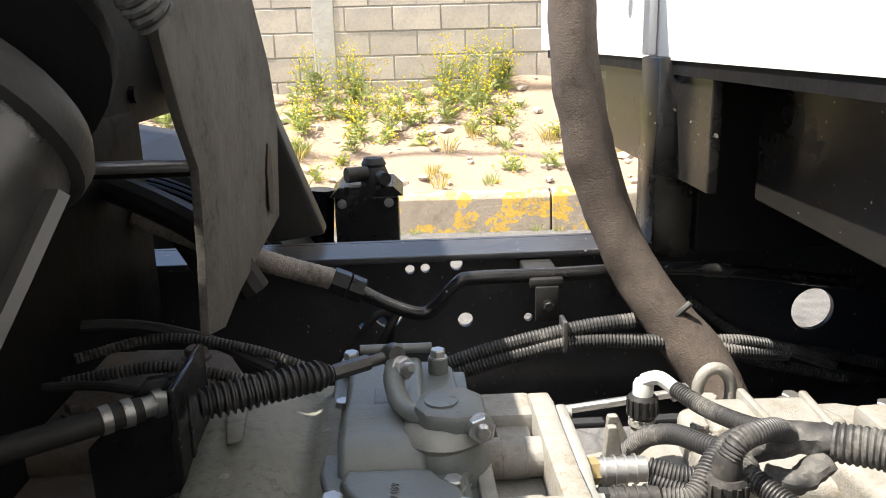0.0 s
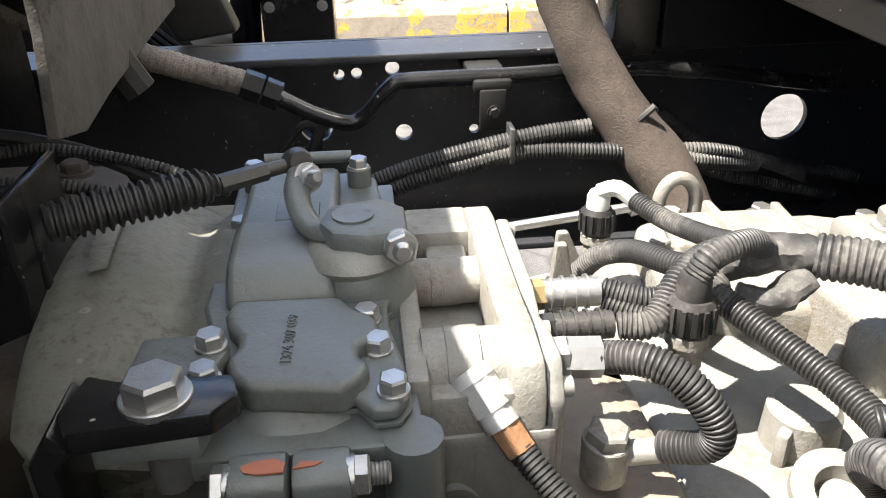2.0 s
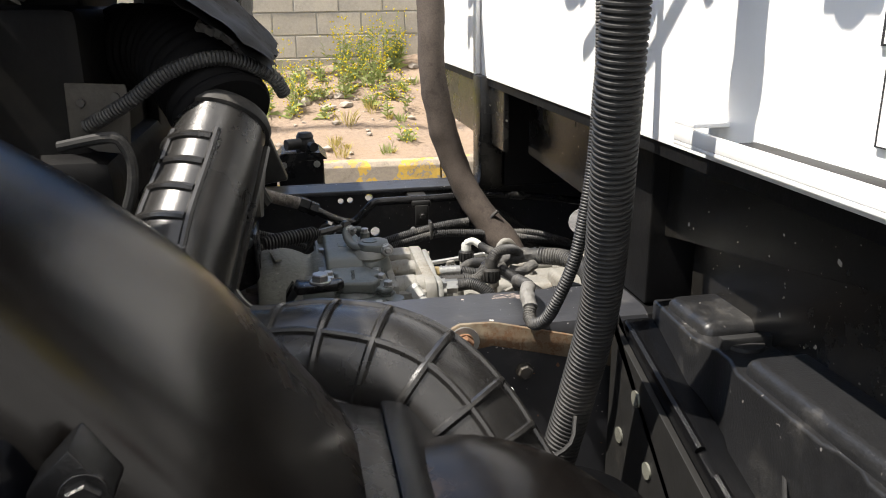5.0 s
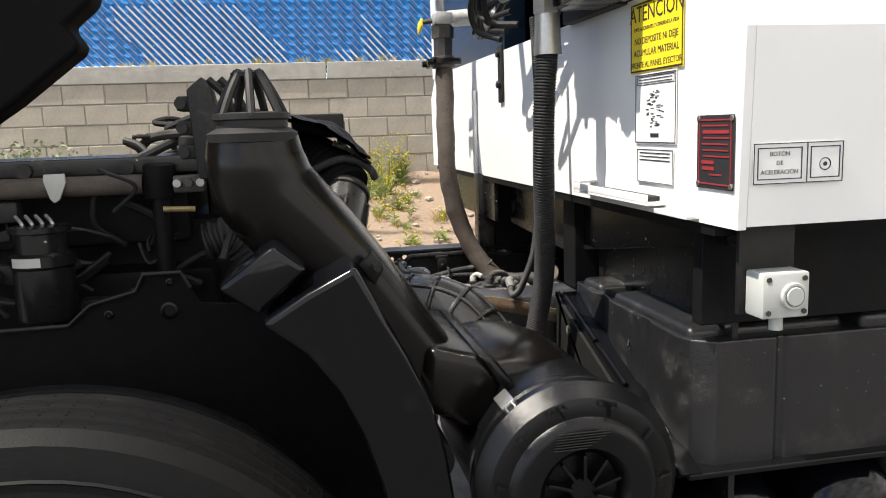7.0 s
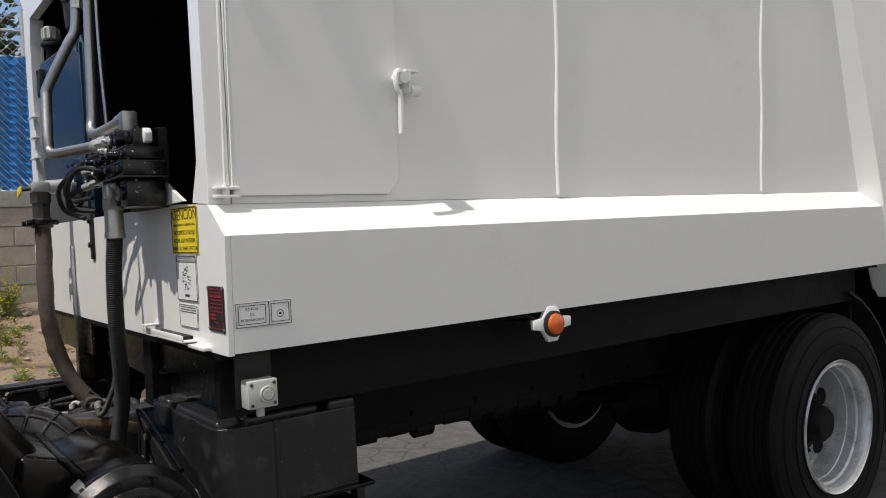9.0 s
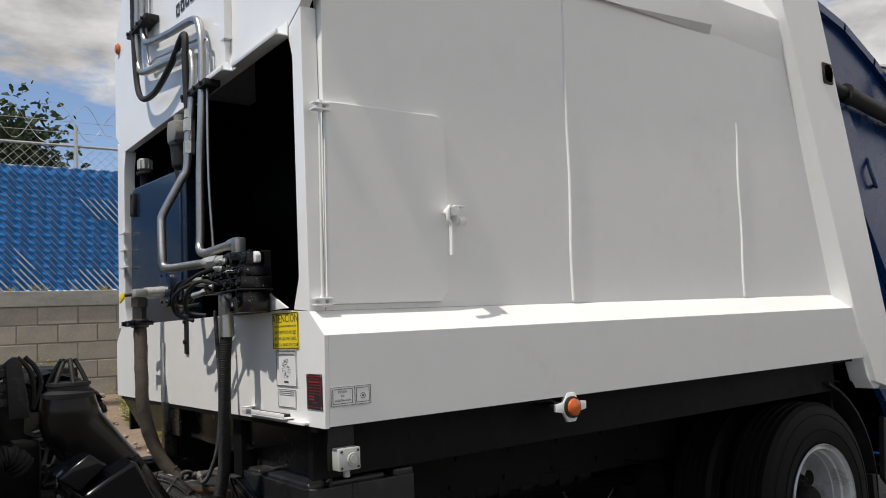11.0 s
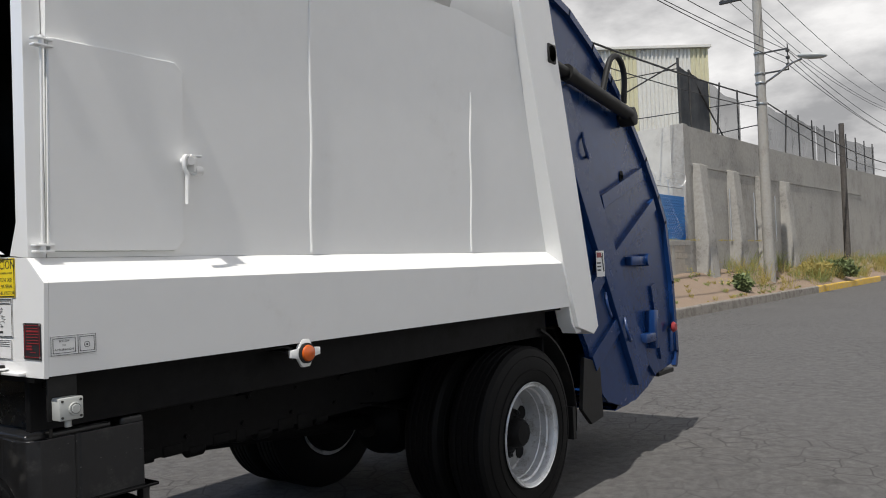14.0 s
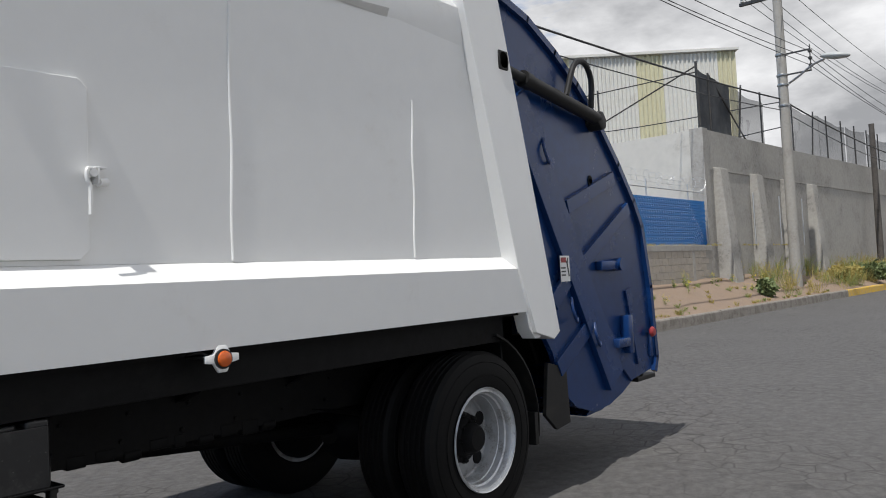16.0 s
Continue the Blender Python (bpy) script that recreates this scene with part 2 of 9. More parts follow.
BELLOWS = material("black_rubber_bellows", (0.016, 0.0155, 0.0155), 0.5, vary=0.25, grain=90, dirt=(0.045, 0.042, 0.038), dirt_amount=0.2, dirt_scale=20)
BRAID = material("braided_cover", (0.17, 0.15, 0.13), 0.6, vary=0.45, grain=420, bump=0.0012, bump_scale=520, dirt=(0.07, 0.063, 0.056), dirt_amount=0.4, dirt_scale=18)
SCRAPE = material("scraped_primer", (0.30, 0.25, 0.225), 0.8, vary=0.45, grain=160)
COVERBLACK = material("dusty_moulded_cover", (0.0135, 0.0137, 0.0145), 0.29, vary=0.2, grain=50, bump=0.0006, bump_scale=300, dirt=(0.048, 0.046, 0.043), dirt_amount=0.3, dirt_scale=9, spec=0.5, chips=[((0.16, 0.15, 0.14), 110, 0.74)])
YELLOW = material("yellow_sticker", (0.80, 0.62, 0.02), 0.4, vary=0.04, grain=20)
INK = material("black_print", (0.02, 0.02, 0.022), 0.5, vary=0.1, grain=40)
RED = material("red_print", (0.27, 0.025, 0.028), 0.45, vary=0.1, grain=40)
PAPER = material("white_sticker", (0.74, 0.74, 0.73), 0.4, vary=0.03, grain=30)
LENS = material("amber_lens", (0.55, 0.10, 0.01), 0.25, vary=0.1, grain=50, coat=0.4)
BOXGREY = material("light_grey_box", (0.42, 0.43, 0.41), 0.4, vary=0.04, grain=40)
# rim paint made darker, dirt included, to carry the shade inside the dish
DISCPAINT = material("shaded_wheel_disc_paint", (0.33, 0.335, 0.34), 0.45, metal=0.3, vary=0.12, grain=30, dirt=(0.14, 0.13, 0.12), dirt_amount=0.45, dirt_scale=9)
RIMPAINT = material("silver_rim_paint", (0.56, 0.57, 0.58), 0.36, metal=0.35, vary=0.08, grain=30, dirt=(0.25, 0.235, 0.215), dirt_amount=0.4, dirt_scale=9)


# ---------------------------------------------------------------- building blocks
def part(name, bm, mat, parent=None, label="", sharp=0.6):
    """Link a bmesh as one mesh object, under a thing or a part if one is given."""
    me = bpy.data.meshes.new(name)
    bm.normal_update()
    bm.to_mesh(me)
    bm.free()
    me.shade_smooth()
    me.set_sharp_from_angle(angle=sharp)
    me.materials.append(mat)
    ob = new(name, me)
    if parent:
        ob.parent = parent
    if label:
        ob["label"] = label
    if any(f.area > 0.02 for f in ob.data.polygons):     # keep large faces flat beside their rounded edges
        ob.modifiers.new("flat_faces", "WEIGHTED_NORMAL").keep_sharp = True
    return ob


def thing(name, label, category, at=(0, 0, 0), group="", kind=""):
    """An Empty at the base of a thing; its parts are built in the thing's own axes, moved by -at."""
    ob = new(name)
    ob.empty_display_size = 0.1
    return tagged(ob, label, category, group, kind)


def merge(bm, tmp):
    me = bpy.data.meshes.new("tmp")
    tmp.to_mesh(me)
    tmp.free()
    bm.from_mesh(me)
    bpy.data.meshes.remove(me)
    return bm


def bevelled(tmp, width, segs=2, angle=0.5):
    if width > 0:
        tmp.normal_update()
        edges = [e for e in tmp.edges if len(e.link_faces) == 2 and e.calc_face_angle(0) > angle]
        bmesh.ops.bevel(tmp, geom=edges, offset=width, segments=segs, profile=0.5, affect="EDGES", clamp_overlap=True)
    return tmp


def box(bm, x0, x1, y0, y1, z0, z1, bev=0.0, m=None, segs=2):
    tmp = bmesh.new()
    bmesh.ops.create_cube(tmp, size=1.0)
    for v in tmp.verts:
        v.co = Vector(((x0 + x1) / 2 + v.co.x * (x1 - x0), (y0 + y1) / 2 + v.co.y * (y1 - y0), (z0 + z1) / 2 + v.co.z * (z1 - z0)))
    bevelled(tmp, bev, segs)
    if m is not None:
        tmp.transform(m)
    return merge(bm, tmp)


def prism(bm, points, axis, lo, hi, bev=0.0, m=None, segs=2, angle=0.5):
    """A polygon in the plane across an axis (x: y and z; y: x and z; z: x and y), drawn out from lo to hi."""
    tmp = bmesh.new()
    place = {"x": lambda a, b, c: (c, a, b), "y": lambda a, b, c: (a, c, b), "z": lambda a, b, c: (a, b, c)}[axis]
    low = [tmp.verts.new(place(a, b, lo)) for a, b in points]
    high = [tmp.verts.new(place(a, b, hi)) for a, b in points]
    n = len(points)
    tmp.faces.new(low)
    tmp.faces.new(high)
    for i in range(n):
        tmp.faces.new((low[i], low[(i + 1) % n], high[(i + 1) % n], high[i]))
    bmesh.ops.recalc_face_normals(tmp, faces=tmp.faces)
    bevelled(tmp, bev, segs, angle)
    if m is not None:
        tmp.transform(m)
    return merge(bm, tmp)


def lathe(bm, profile, origin, axis, segs=32, closed=True):
    """Turn (radius, height) pairs about an axis through origin."""
    turn = Vector(axis).to_track_quat("Z", "Y").to_matrix()
    o = Vector(origin)
    rings = []
    for r, h in profile:
        if r < 1e-6:
            rings.append([bm.verts.new(o + turn @ Vector((0, 0, h)))])
        else:
            rings.append([bm.verts.new(o + turn @ Vector((r * math.cos(2 * math.pi * i / segs), r * math.sin(2 * math.pi * i / segs), h))) for i in range(segs)])
    for a, b in zip(rings, rings[1:]):
        for i in range(segs):
            j = (i + 1) % segs
            if len(a) == 1 and len(b) == 1:
                continue
            if len(a) == 1:
                bm.faces.new((a[0], b[i], b[j]))
            elif len(b) == 1:
                bm.faces.new((a[i], b[0], a[j]))
            else:
                bm.faces.new((a[i], b[i], b[j], a[j]))
    if closed:
        for ring in (rings[0], rings[-1]):
            if len(ring) > 2:
                bm.faces.new(ring)
    return bm


def rod(bm, a, b, r, r2=None, segs=20, cham=0.0):
    a, b = Vector(a), Vector(b)
    length, r2 = (b - a).length, r if r2 is None else r2
    prof = [(r, 0), (r2, length)] if not cham else [(r - cham, 0), (r, cham), (r2, length - cham), (r2 - cham, length)]
    return lathe(bm, prof, a, b - a, segs)


def smooth_path(points, step):
    """A Catmull-Rom line through the points, in even steps."""
    p = [Vector(q) for q in points]
    p = [2 * p[0] - p[1]] + p + [2 * p[-1] - p[-2]]
    fine = []
    for i in range(1, len(p) - 2):
        a, b, c, d = p[i - 1:i + 3]
        for k in range(24):
            t = k / 24
            fine.append(0.5 * ((2 * b) + (c - a) * t + (2 * a - 5 * b + 4 * c - d) * t * t + (3 * b - a - 3 * c + d) * t ** 3))
    fine.append(p[-2])
    run = [0.0]
    for a, b in zip(fine, fine[1:]):
        run.append(run[-1] + (b - a).length)
    count = max(2, round(run[-1] / step))
    out, j = [], 0
    for k in range(count + 1):
        s = run[-1] * k / count
        while j < len(run) - 2 and run[j + 1] < s:
            j += 1
        f = 0 if run[j + 1] == run[j] else (s - run[j]) / (run[j + 1] - run[j])
        out.append(fine[j].lerp(fine[j + 1], f))
    return out


def tube(bm, points, radius, segs=12, step=0.01, ridge=0.0, flat=1.0, straight=False, radii=None, ends=True, start=Vector((0, 0, 1))):
    """A hose or pipe along a line; ridge: the depth of its rings, one ring every two steps. radii: (share of the length, factor)."""
    line = [Vector(q) for q in points] if straight else smooth_path(points, step)
    n = len(line)
    rings, side = [], None
    for i, c in enumerate(line):
        way = (line[min(i + 1, n - 1)] - line[max(i - 1, 0)]).normalized()
        if side is None:
            side = way.cross(start if abs(way.dot(start)) < 0.95 else Vector((1, 0, 0))).normalized()
        side = (side - way * side.dot(way)).normalized()
        up = way.cross(side)
        r = radius * (np.interp(i / (n - 1), [q[0] for q in radii], [q[1] for q in radii]) if radii else 1.0)
        if ridge:
            r += ridge * (0.5 if i % 3 else -1.0)
        rings.append([bm.verts.new(c + side * (r * math.cos(2 * math.pi * k / segs)) + up * (flat * r * math.sin(2 * math.pi * k / segs))) for k in range(segs)])
    for a, b in zip(rings, rings[1:]):
        for k in range(segs):
            bm.faces.new((a[k], a[(k + 1) % segs], b[(k + 1) % segs], b[k]))
    if ends:
        bm.faces.new(rings[0])
        bm.faces.new(rings[-1])
    return bm


def hexhead(bm, at, axis, r, h, washer=1.25, turn=0.3, stud=0.0):
    """A hex bolt head on a washer, with a domed top; stud: a threaded end that stands out."""
    q = Vector(axis).to_track_quat("Z", "Y").to_matrix().to_4x4()
    m = Matrix.Translation(at) @ q @ Matrix.Rotation(turn, 4, "Z")
    tmp = bmesh.new()
    lathe(tmp, [(r * washer, -0.002), (r * washer, h * 0.16), (r * washer * 0.96, h * 0.2)], (0, 0, 0), (0, 0, 1), 24)
    top = bmesh.new()
    lathe(top, [(r, h * 0.2), (r, h * 0.86), (r * 0.86, h)], (0, 0, 0), (0, 0, 1), 6)
    merge(tmp, top)
    if stud:
        rings = []
        for i in range(int(stud / (r * 0.18))):
            rings += [(r * 0.50, h + i * r * 0.18), (r * 0.56, h + (i + 0.5) * r * 0.18)]
        lathe(tmp, [(r * 0.52, h * 0.5)] + rings + [(r * 0.4, h + stud)], (0, 0, 0), (0, 0, 1), 16)
    tmp.transform(m)
    return merge(bm, tmp)


def words(body, size, at, right, up, mat, parent, name="lettering", thick=0.0004, align="CENTER", label=""):
    """Writing in the built-in font, laid flat on a surface."""
    cu = bpy.data.curves.new(name, "FONT")
    cu.body, cu.size, cu.align_x, cu.align_y, cu.extrude, cu.resolution_u = body, size, align, "CENTER", thick, 2
    tmp = new(name, cu)
    me = bpy.data.meshes.new_from_object(tmp.evaluated_get(bpy.context.evaluated_depsgraph_get()))
    bpy.data.objects.remove(tmp)
    bpy.data.curves.remove(cu)
    right, up = Vector(right).normalized(), Vector(up).normalized()
    m = Matrix((right, up, right.cross(up))).transposed().to_4x4()
    me.transform(Matrix.Translation(at) @ m)
    me.materials.clear()
    me.materials.append(mat)
    ob = new(name, me)
    ob.parent = parent
    if label:
        ob["label"] = label
    return ob


def plate(bm, at, right, up, w, h, t=0.0008, border=0.0):
    """A flat sheet, or a frame of the given border, centred at a point."""
    right, up = Vector(right).normalized(), Vector(up).normalized()
    m = Matrix.Translation(at) @ Matrix((right, up, right.cross(up))).transposed().to_4x4()
    if not border:
        return box(bm, -w / 2, w / 2, -h / 2, h / 2, 0, t, 0, m)
    for x0, x1, y0, y1 in ((-w / 2, w / 2, h / 2 - border, h / 2), (-w / 2, w / 2, -h / 2, -h / 2 + border),
                           (-w / 2, -w / 2 + border, -h / 2 + border, h / 2 - border), (w / 2 - border, w / 2, -h / 2 + border, h / 2 - border)):
        box(bm, x0, x1, y0, y1, 0, t, 0, m)
    return bm


BM = bmesh.new


# ---------------------------------------------------------------- the street
YAW = radians(-3.0)
STREET = Matrix.Rotation(YAW, 4, "Z")
KERB, WALL = 4.41, 6.16          # across the street: the kerb's face and the wall's face
CORNER = 23.5                   # along the street: where the tall concrete wall begins


def asphalt():
    m = material("asphalt", (0.083, 0.080, 0.078), 0.92, vary=0.5, grain=260, bump=0.006, bump_scale=160, dirt=(0.135, 0.128, 0.118), dirt_amount=0.25, dirt_scale=0.55, dirt_edge=0.3)
    nodes, links = m.node_tree.nodes, m.node_tree.links
    bsdf = nodes["Principled BSDF"]
    co = [n for n in nodes if n.type == "TEX_COORD"][0]
    warp = nodes.new("ShaderNodeTexNoise")
    warp.inputs["Scale"].default_value, warp.inputs["Detail"].default_value = 1.5, 6.0
    add = nodes.new("ShaderNodeMix")
    add.data_type, add.inputs["Factor"].default_value = "VECTOR", 0.12
    links.new(co.outputs["Object"], warp.inputs["Vector"])
    links.new(co.outputs["Object"], add.inputs["A"])
    links.new(warp.outputs["Color"], add.inputs["B"])
    cells = nodes.new("ShaderNodeTexVoronoi")
    cells.feature = "DISTANCE_TO_EDGE"
    cells.inputs["Scale"].default_value = 5.0
    links.new(add.outputs["Result"], cells.inputs["Vector"])
    line = nodes.new("ShaderNodeMapRange")
    line.inputs["From Min"].default_value, line.inputs["From Max"].default_value = 0.004, 0.045
    links.new(cells.outputs["Distance"], line.inputs["Value"])
    where = nodes.new("ShaderNodeTexNoise")
    where.inputs["Scale"].default_value = 0.5
    links.new(co.outputs["Object"], where.inputs["Vector"])
    gate = nodes.new("ShaderNodeMapRange")
    gate.inputs["From Min"].default_value, gate.inputs["From Max"].default_value = 0.40, 0.60
    links.new(where.outputs["Fac"], gate.inputs["Value"])
    inv = nodes.new("ShaderNodeMath")
    inv.operation, inv.inputs[0].default_value = "SUBTRACT", 1.0
    links.new(line.outputs["Result"], inv.inputs[1])
    amount = nodes.new("ShaderNodeMath")
    amount.operation = "MULTIPLY"
    links.new(inv.outputs[0], amount.inputs[0])
    links.new(gate.outputs["Result"], amount.inputs[1])
    old = bsdf.inputs["Base Color"].links[0].from_socket
    crack = nodes.new("ShaderNodeMix")
    crack.data_type = "RGBA"
    links.new(amount.outputs[0], crack.inputs["Factor"])
    crack.inputs["B"].default_value = (0.046, 0.044, 0.042, 1)
    mottle = nodes.new("ShaderNodeTexNoise")
    mottle.inputs["Scale"].default_value, mottle.inputs["Detail"].default_value, mottle.inputs["Roughness"].default_value = 9.0, 9.0, 0.75
    links.new(co.outputs["Object"], mottle.inputs["Vector"])
    level = nodes.new("ShaderNodeMapRange")
    level.inputs["From Min"].default_value, level.inputs["From Max"].default_value = 0.3, 0.7
    level.inputs["To Min"].default_value, level.inputs["To Max"].default_value = 0.62, 1.38
    links.new(mottle.outputs["Fac"], level.inputs["Value"])
    shade = nodes.new("ShaderNodeHueSaturation")
    links.new(old, shade.inputs["Color"])
    links.new(level.outputs["Result"], shade.inputs["Value"])
    links.new(shade.outputs["Color"], crack.inputs["A"])
    links.new(crack.outputs["Result"], bsdf.inputs["Base Color"])
    return m


ASPHALT = asphalt()
CONCRETE = material("kerb_concrete", (0.23, 0.21, 0.185), 0.9, vary=0.15, grain=40, bump=0.004, bump_scale=60, dirt=(0.14, 0.122, 0.10), dirt_amount=0.5, dirt_scale=4)
OLDWALL = material("stained_concrete", (0.36, 0.345, 0.315), 0.9, vary=0.14, grain=9, bump=0.006, bump_scale=20, dirt=(0.20, 0.19, 0.175), dirt_amount=0.5, dirt_scale=0.7, dirt_edge=0.3)
BLOCK = material("cement_block", (0.375, 0.335, 0.283), 0.93, vary=0.12, grain=60, bump=0.004, bump_scale=110, dirt=(0.30, 0.275, 0.24), dirt_amount=0.4, dirt_scale=4, each=0.09)
MORTAR = material("mortar", (0.30, 0.285, 0.255), 0.95, vary=0.12, grain=50, bump=0.003, bump_scale=90)
KERBSTONE = material("brown_kerb_concrete", (0.27, 0.225, 0.175), 0.9, vary=0.18, grain=40, bump=0.005, bump_scale=50, chips=[((0.52, 0.33, 0.06), 5.5, 0.53), ((0.30, 0.25, 0.19), 28, 0.56)], dirt=(0.19, 0.16, 0.125), dirt_amount=0.45, dirt_scale=5)
KERBYELLOW = material("flaked_yellow_paint", (0.60, 0.37, 0.03), 0.85, vary=0.2, grain=30, bump=0.002, bump_scale=80, dirt=(0.34, 0.31, 0.27), dirt_amount=0.5, dirt_scale=7)
DIRT = material("dry_earth", (0.225, 0.167, 0.123), 0.97, vary=0.2, grain=30, bump=0.015, bump_scale=28, dirt=(0.24, 0.175, 0.12), dirt_amount=0.5, dirt_scale=2.6)
STONE = material("pale_stones", (0.36, 0.31, 0.26), 0.92, vary=0.2, grain=40, bump=0.004, bump_scale=60, each=0.2)
SLAT = material("blue_plastic_slat", (0.005, 0.170, 0.50), 0.40, vary=0.12, grain=12, each=0.14, dirt=(0.03, 0.20, 0.50), dirt_amount=0.12, dirt_scale=3)
WIRE = material("galvanised_wire", (0.50, 0.51, 0.52), 0.4, metal=0.6, vary=0.1, grain=40)
PALEWIRE = material("pale_wire", (0.62, 0.64, 0.66), 0.45, metal=0.2, vary=0.15, grain=20)
SHEET = material("cream_corrugated_sheet", (0.62, 0.61, 0.56), 0.5, vary=0.06, grain=4, dirt=(0.45, 0.42, 0.36), dirt_amount=0.2, dirt_scale=0.6)
SHEETYELLOW = material("yellow_corrugated_sheet", (0.56, 0.53, 0.36), 0.5, vary=0.06, grain=4)
MESHCLOTH = material("grey_shade_cloth", (0.125, 0.130, 0.135), 0.9, vary=0.25, grain=3, bump=0.004, bump_scale=12, dirt=(0.20, 0.20, 0.195), dirt_amount=0.35, dirt_scale=0.7)

cloth = MESHCLOTH.node_tree
holes, open_ = cloth.nodes.new("ShaderNodeMixShader"), cloth.nodes.new("ShaderNodeBsdfTransparent")
holes.inputs["Fac"].default_value = 0.38
cloth.links.new(cloth.nodes["Principled BSDF"].outputs["BSDF"], holes.inputs[1])
cloth.links.new(open_.outputs["BSDF"], holes.inputs[2])
cloth.links.new(holes.outputs["Shader"], cloth.nodes["Material Output"].inputs["Surface"])
OLDWOOD = material("grey_weathered_wood", (0.085, 0.075, 0.066), 0.9, vary=0.3, grain=14, bump=0.006, bump_scale=24, dirt=(0.045, 0.04, 0.035), dirt_amount=0.4, dirt_scale=3)
DENSECLOTH = material("dark_dense_shade_cloth", (0.105, 0.112, 0.12), 0.9, vary=0.25, grain=3, bump=0.004, bump_scale=12, dirt=(0.19, 0.19, 0.19), dirt_amount=0.35, dirt_scale=0.7)
POLE = material("pole_concrete", (0.33, 0.315, 0.285), 0.9, vary=0.1, grain=12, bump=0.002, bump_scale=50, dirt=(0.24, 0.22, 0.195), dirt_amount=0.3, dirt_scale=2)
LEAF = material("weed_green", (0.25, 0.29, 0.10), 0.75, vary=0.35, grain=9)
DRYGRASS = material("dry_grass", (0.40, 0.33, 0.11), 0.85, vary=0.3, grain=9)
BLOSSOM = material("yellow_blossom", (0.72, 0.58, 0.02), 0.7, vary=0.15, grain=30)
TREELEAF = material("dark_tree_leaf", (0.028, 0.046, 0.016), 0.7, vary=0.35, grain=5)
BARK = material("bark", (0.12, 0.09, 0.065), 0.9, vary=0.25, grain=20, bump=0.01, bump_scale=30)



def leafy(m, share):
    """Let light through a leaf."""
    nodes, links = m.node_tree.nodes, m.node_tree.links
    bsdf = nodes["Principled BSDF"]
    thin = nodes.new("ShaderNodeBsdfTranslucent")
    links.new(bsdf.inputs["Base Color"].links[0].from_socket, thin.inputs["Color"])
    both = nodes.new("ShaderNodeMixShader")
    both.inputs["Fac"].default_value = share
    links.new(bsdf.outputs["BSDF"], both.inputs[1])
    links.new(thin.outputs["BSDF"], both.inputs[2])
    links.new(both.outputs["Shader"], nodes["Material Output"].inputs["Surface"])


for leaf_material in (LEAF, DRYGRASS, TREELEAF):
    leafy(leaf_material, 0.35)


def street_part(name, bm, mat, parent=None, label="", sharp=0.6):
    ob = part(name, bm, mat, parent, label, sharp)
    if not parent:
        ob.matrix_world = STREET
    return ob


# the road: one sheet out to the horizon
bm = BM()
bmesh.ops.create_grid(bm, x_segments=1, y_segments=1, size=900)
tagged(part("road", bm, ASPHALT), "worn grey asphalt road with cracks and dust", "road", kind="structure")


def bank_height(u, v):
    """The dry bank: from the kerb's top up to the foot of the wall."""
    s = min(1.0, max(0.0, (v - KERB - 0.14) / (WALL - KERB - 0.14)))
    rough = noise.fractal(Vector((u * 1.7, v * 1.7, 3.1)), 1.0, 2.1, 4) * 0.05 + noise.noise(Vector((u * 0.45, v * 0.5, 9))) * 0.08 * s
    return 0.25 + (0.62 * s ** 1.1 + rough) * (1 if s > 0 else 0.2) + 0.008 * min(24.0, max(0.0, u - 2.0)) * s


bm = BM()
cols = [-14 + 0.11 * i for i in range(210)] + [9.2 + 0.9 * i for i in range(140)]
rows = [KERB + 0.12 + 0.11 * i for i in range(17)] + [WALL + 0.3]
grid = [[bm.verts.new((u, v, bank_height(u, v))) for v in rows] for u in cols]
for a, b in zip(grid, grid[1:]):
    for j in range(len(rows) - 1):
        bm.faces.new((a[j], b[j], b[j + 1], a[j + 1]))
tagged(street_part("dirt_bank", bm, DIRT, sharp=3), "dry stony earth bank between kerb and wall", "ground", kind="structure")

# kerb: separate cast lengths, the near ones with flaked yellow paint
kerb = thing("kerb", "weathered concrete kerb with flaking yellow paint", "kerb", kind="structure")
kerb.matrix_world = STREET
for i in range(46):
    u = -14.0 + 2.4 * i
    bm = BM()
    dz = 0.006 * math.sin(i * 2.3)
    prism(bm, [(KERB, -0.05), (KERB + 0.02, 0.225 + dz), (KERB + 0.045, 0.26 + dz), (KERB + 0.15, 0.262 + dz), (KERB + 0.15, -0.05)], "x", u + 0.006, u + 2.394, 0.008)
    part("kerb_stone", bm, KERBYELLOW if i > 18 and i % 6 else KERBSTONE if i < 12 else CONCRETE, kerb)
# the block wall: a mortar core, blocks in running bond, a cast coping
wall = thing("wall_block", "grey cement block wall in running bond with cast coping", "wall", kind="structure")
wall.matrix_world = STREET
BASE, ROWS_, PITCH_U, PITCH_Z = 0.78, 7, 0.40, 0.20
TOP = 1.91
bm = BM()
box(bm, -16, CORNER - 0.15, WALL + 0.006, WALL + 0.15, 0.3, TOP)
part("mortar_core", bm, MORTAR, wall)
bm = BM()
for i in range(13):
    box(bm, -16 + 3.1 * i, min(-16 + 3.1 * i + 3.09, CORNER - 0.1), WALL - 0.02, WALL + 0.16, TOP, TOP + 0.17, 0.01)
part("coping", bm, OLDWALL, wall, "cast concrete coping")
for u in (-1.28, 2.2, 5.5, 8.8, 12, 15.3, 18.6, 22, 25.3, 28.6, 31.9):
    bm = BM()
    box(bm, u - 0.09, u + 0.09, WALL - 0.012, WALL + 0.02, 0.5, TOP, 0.006)
    part("tie_column", bm, OLDWALL, wall, "cast concrete tie column")


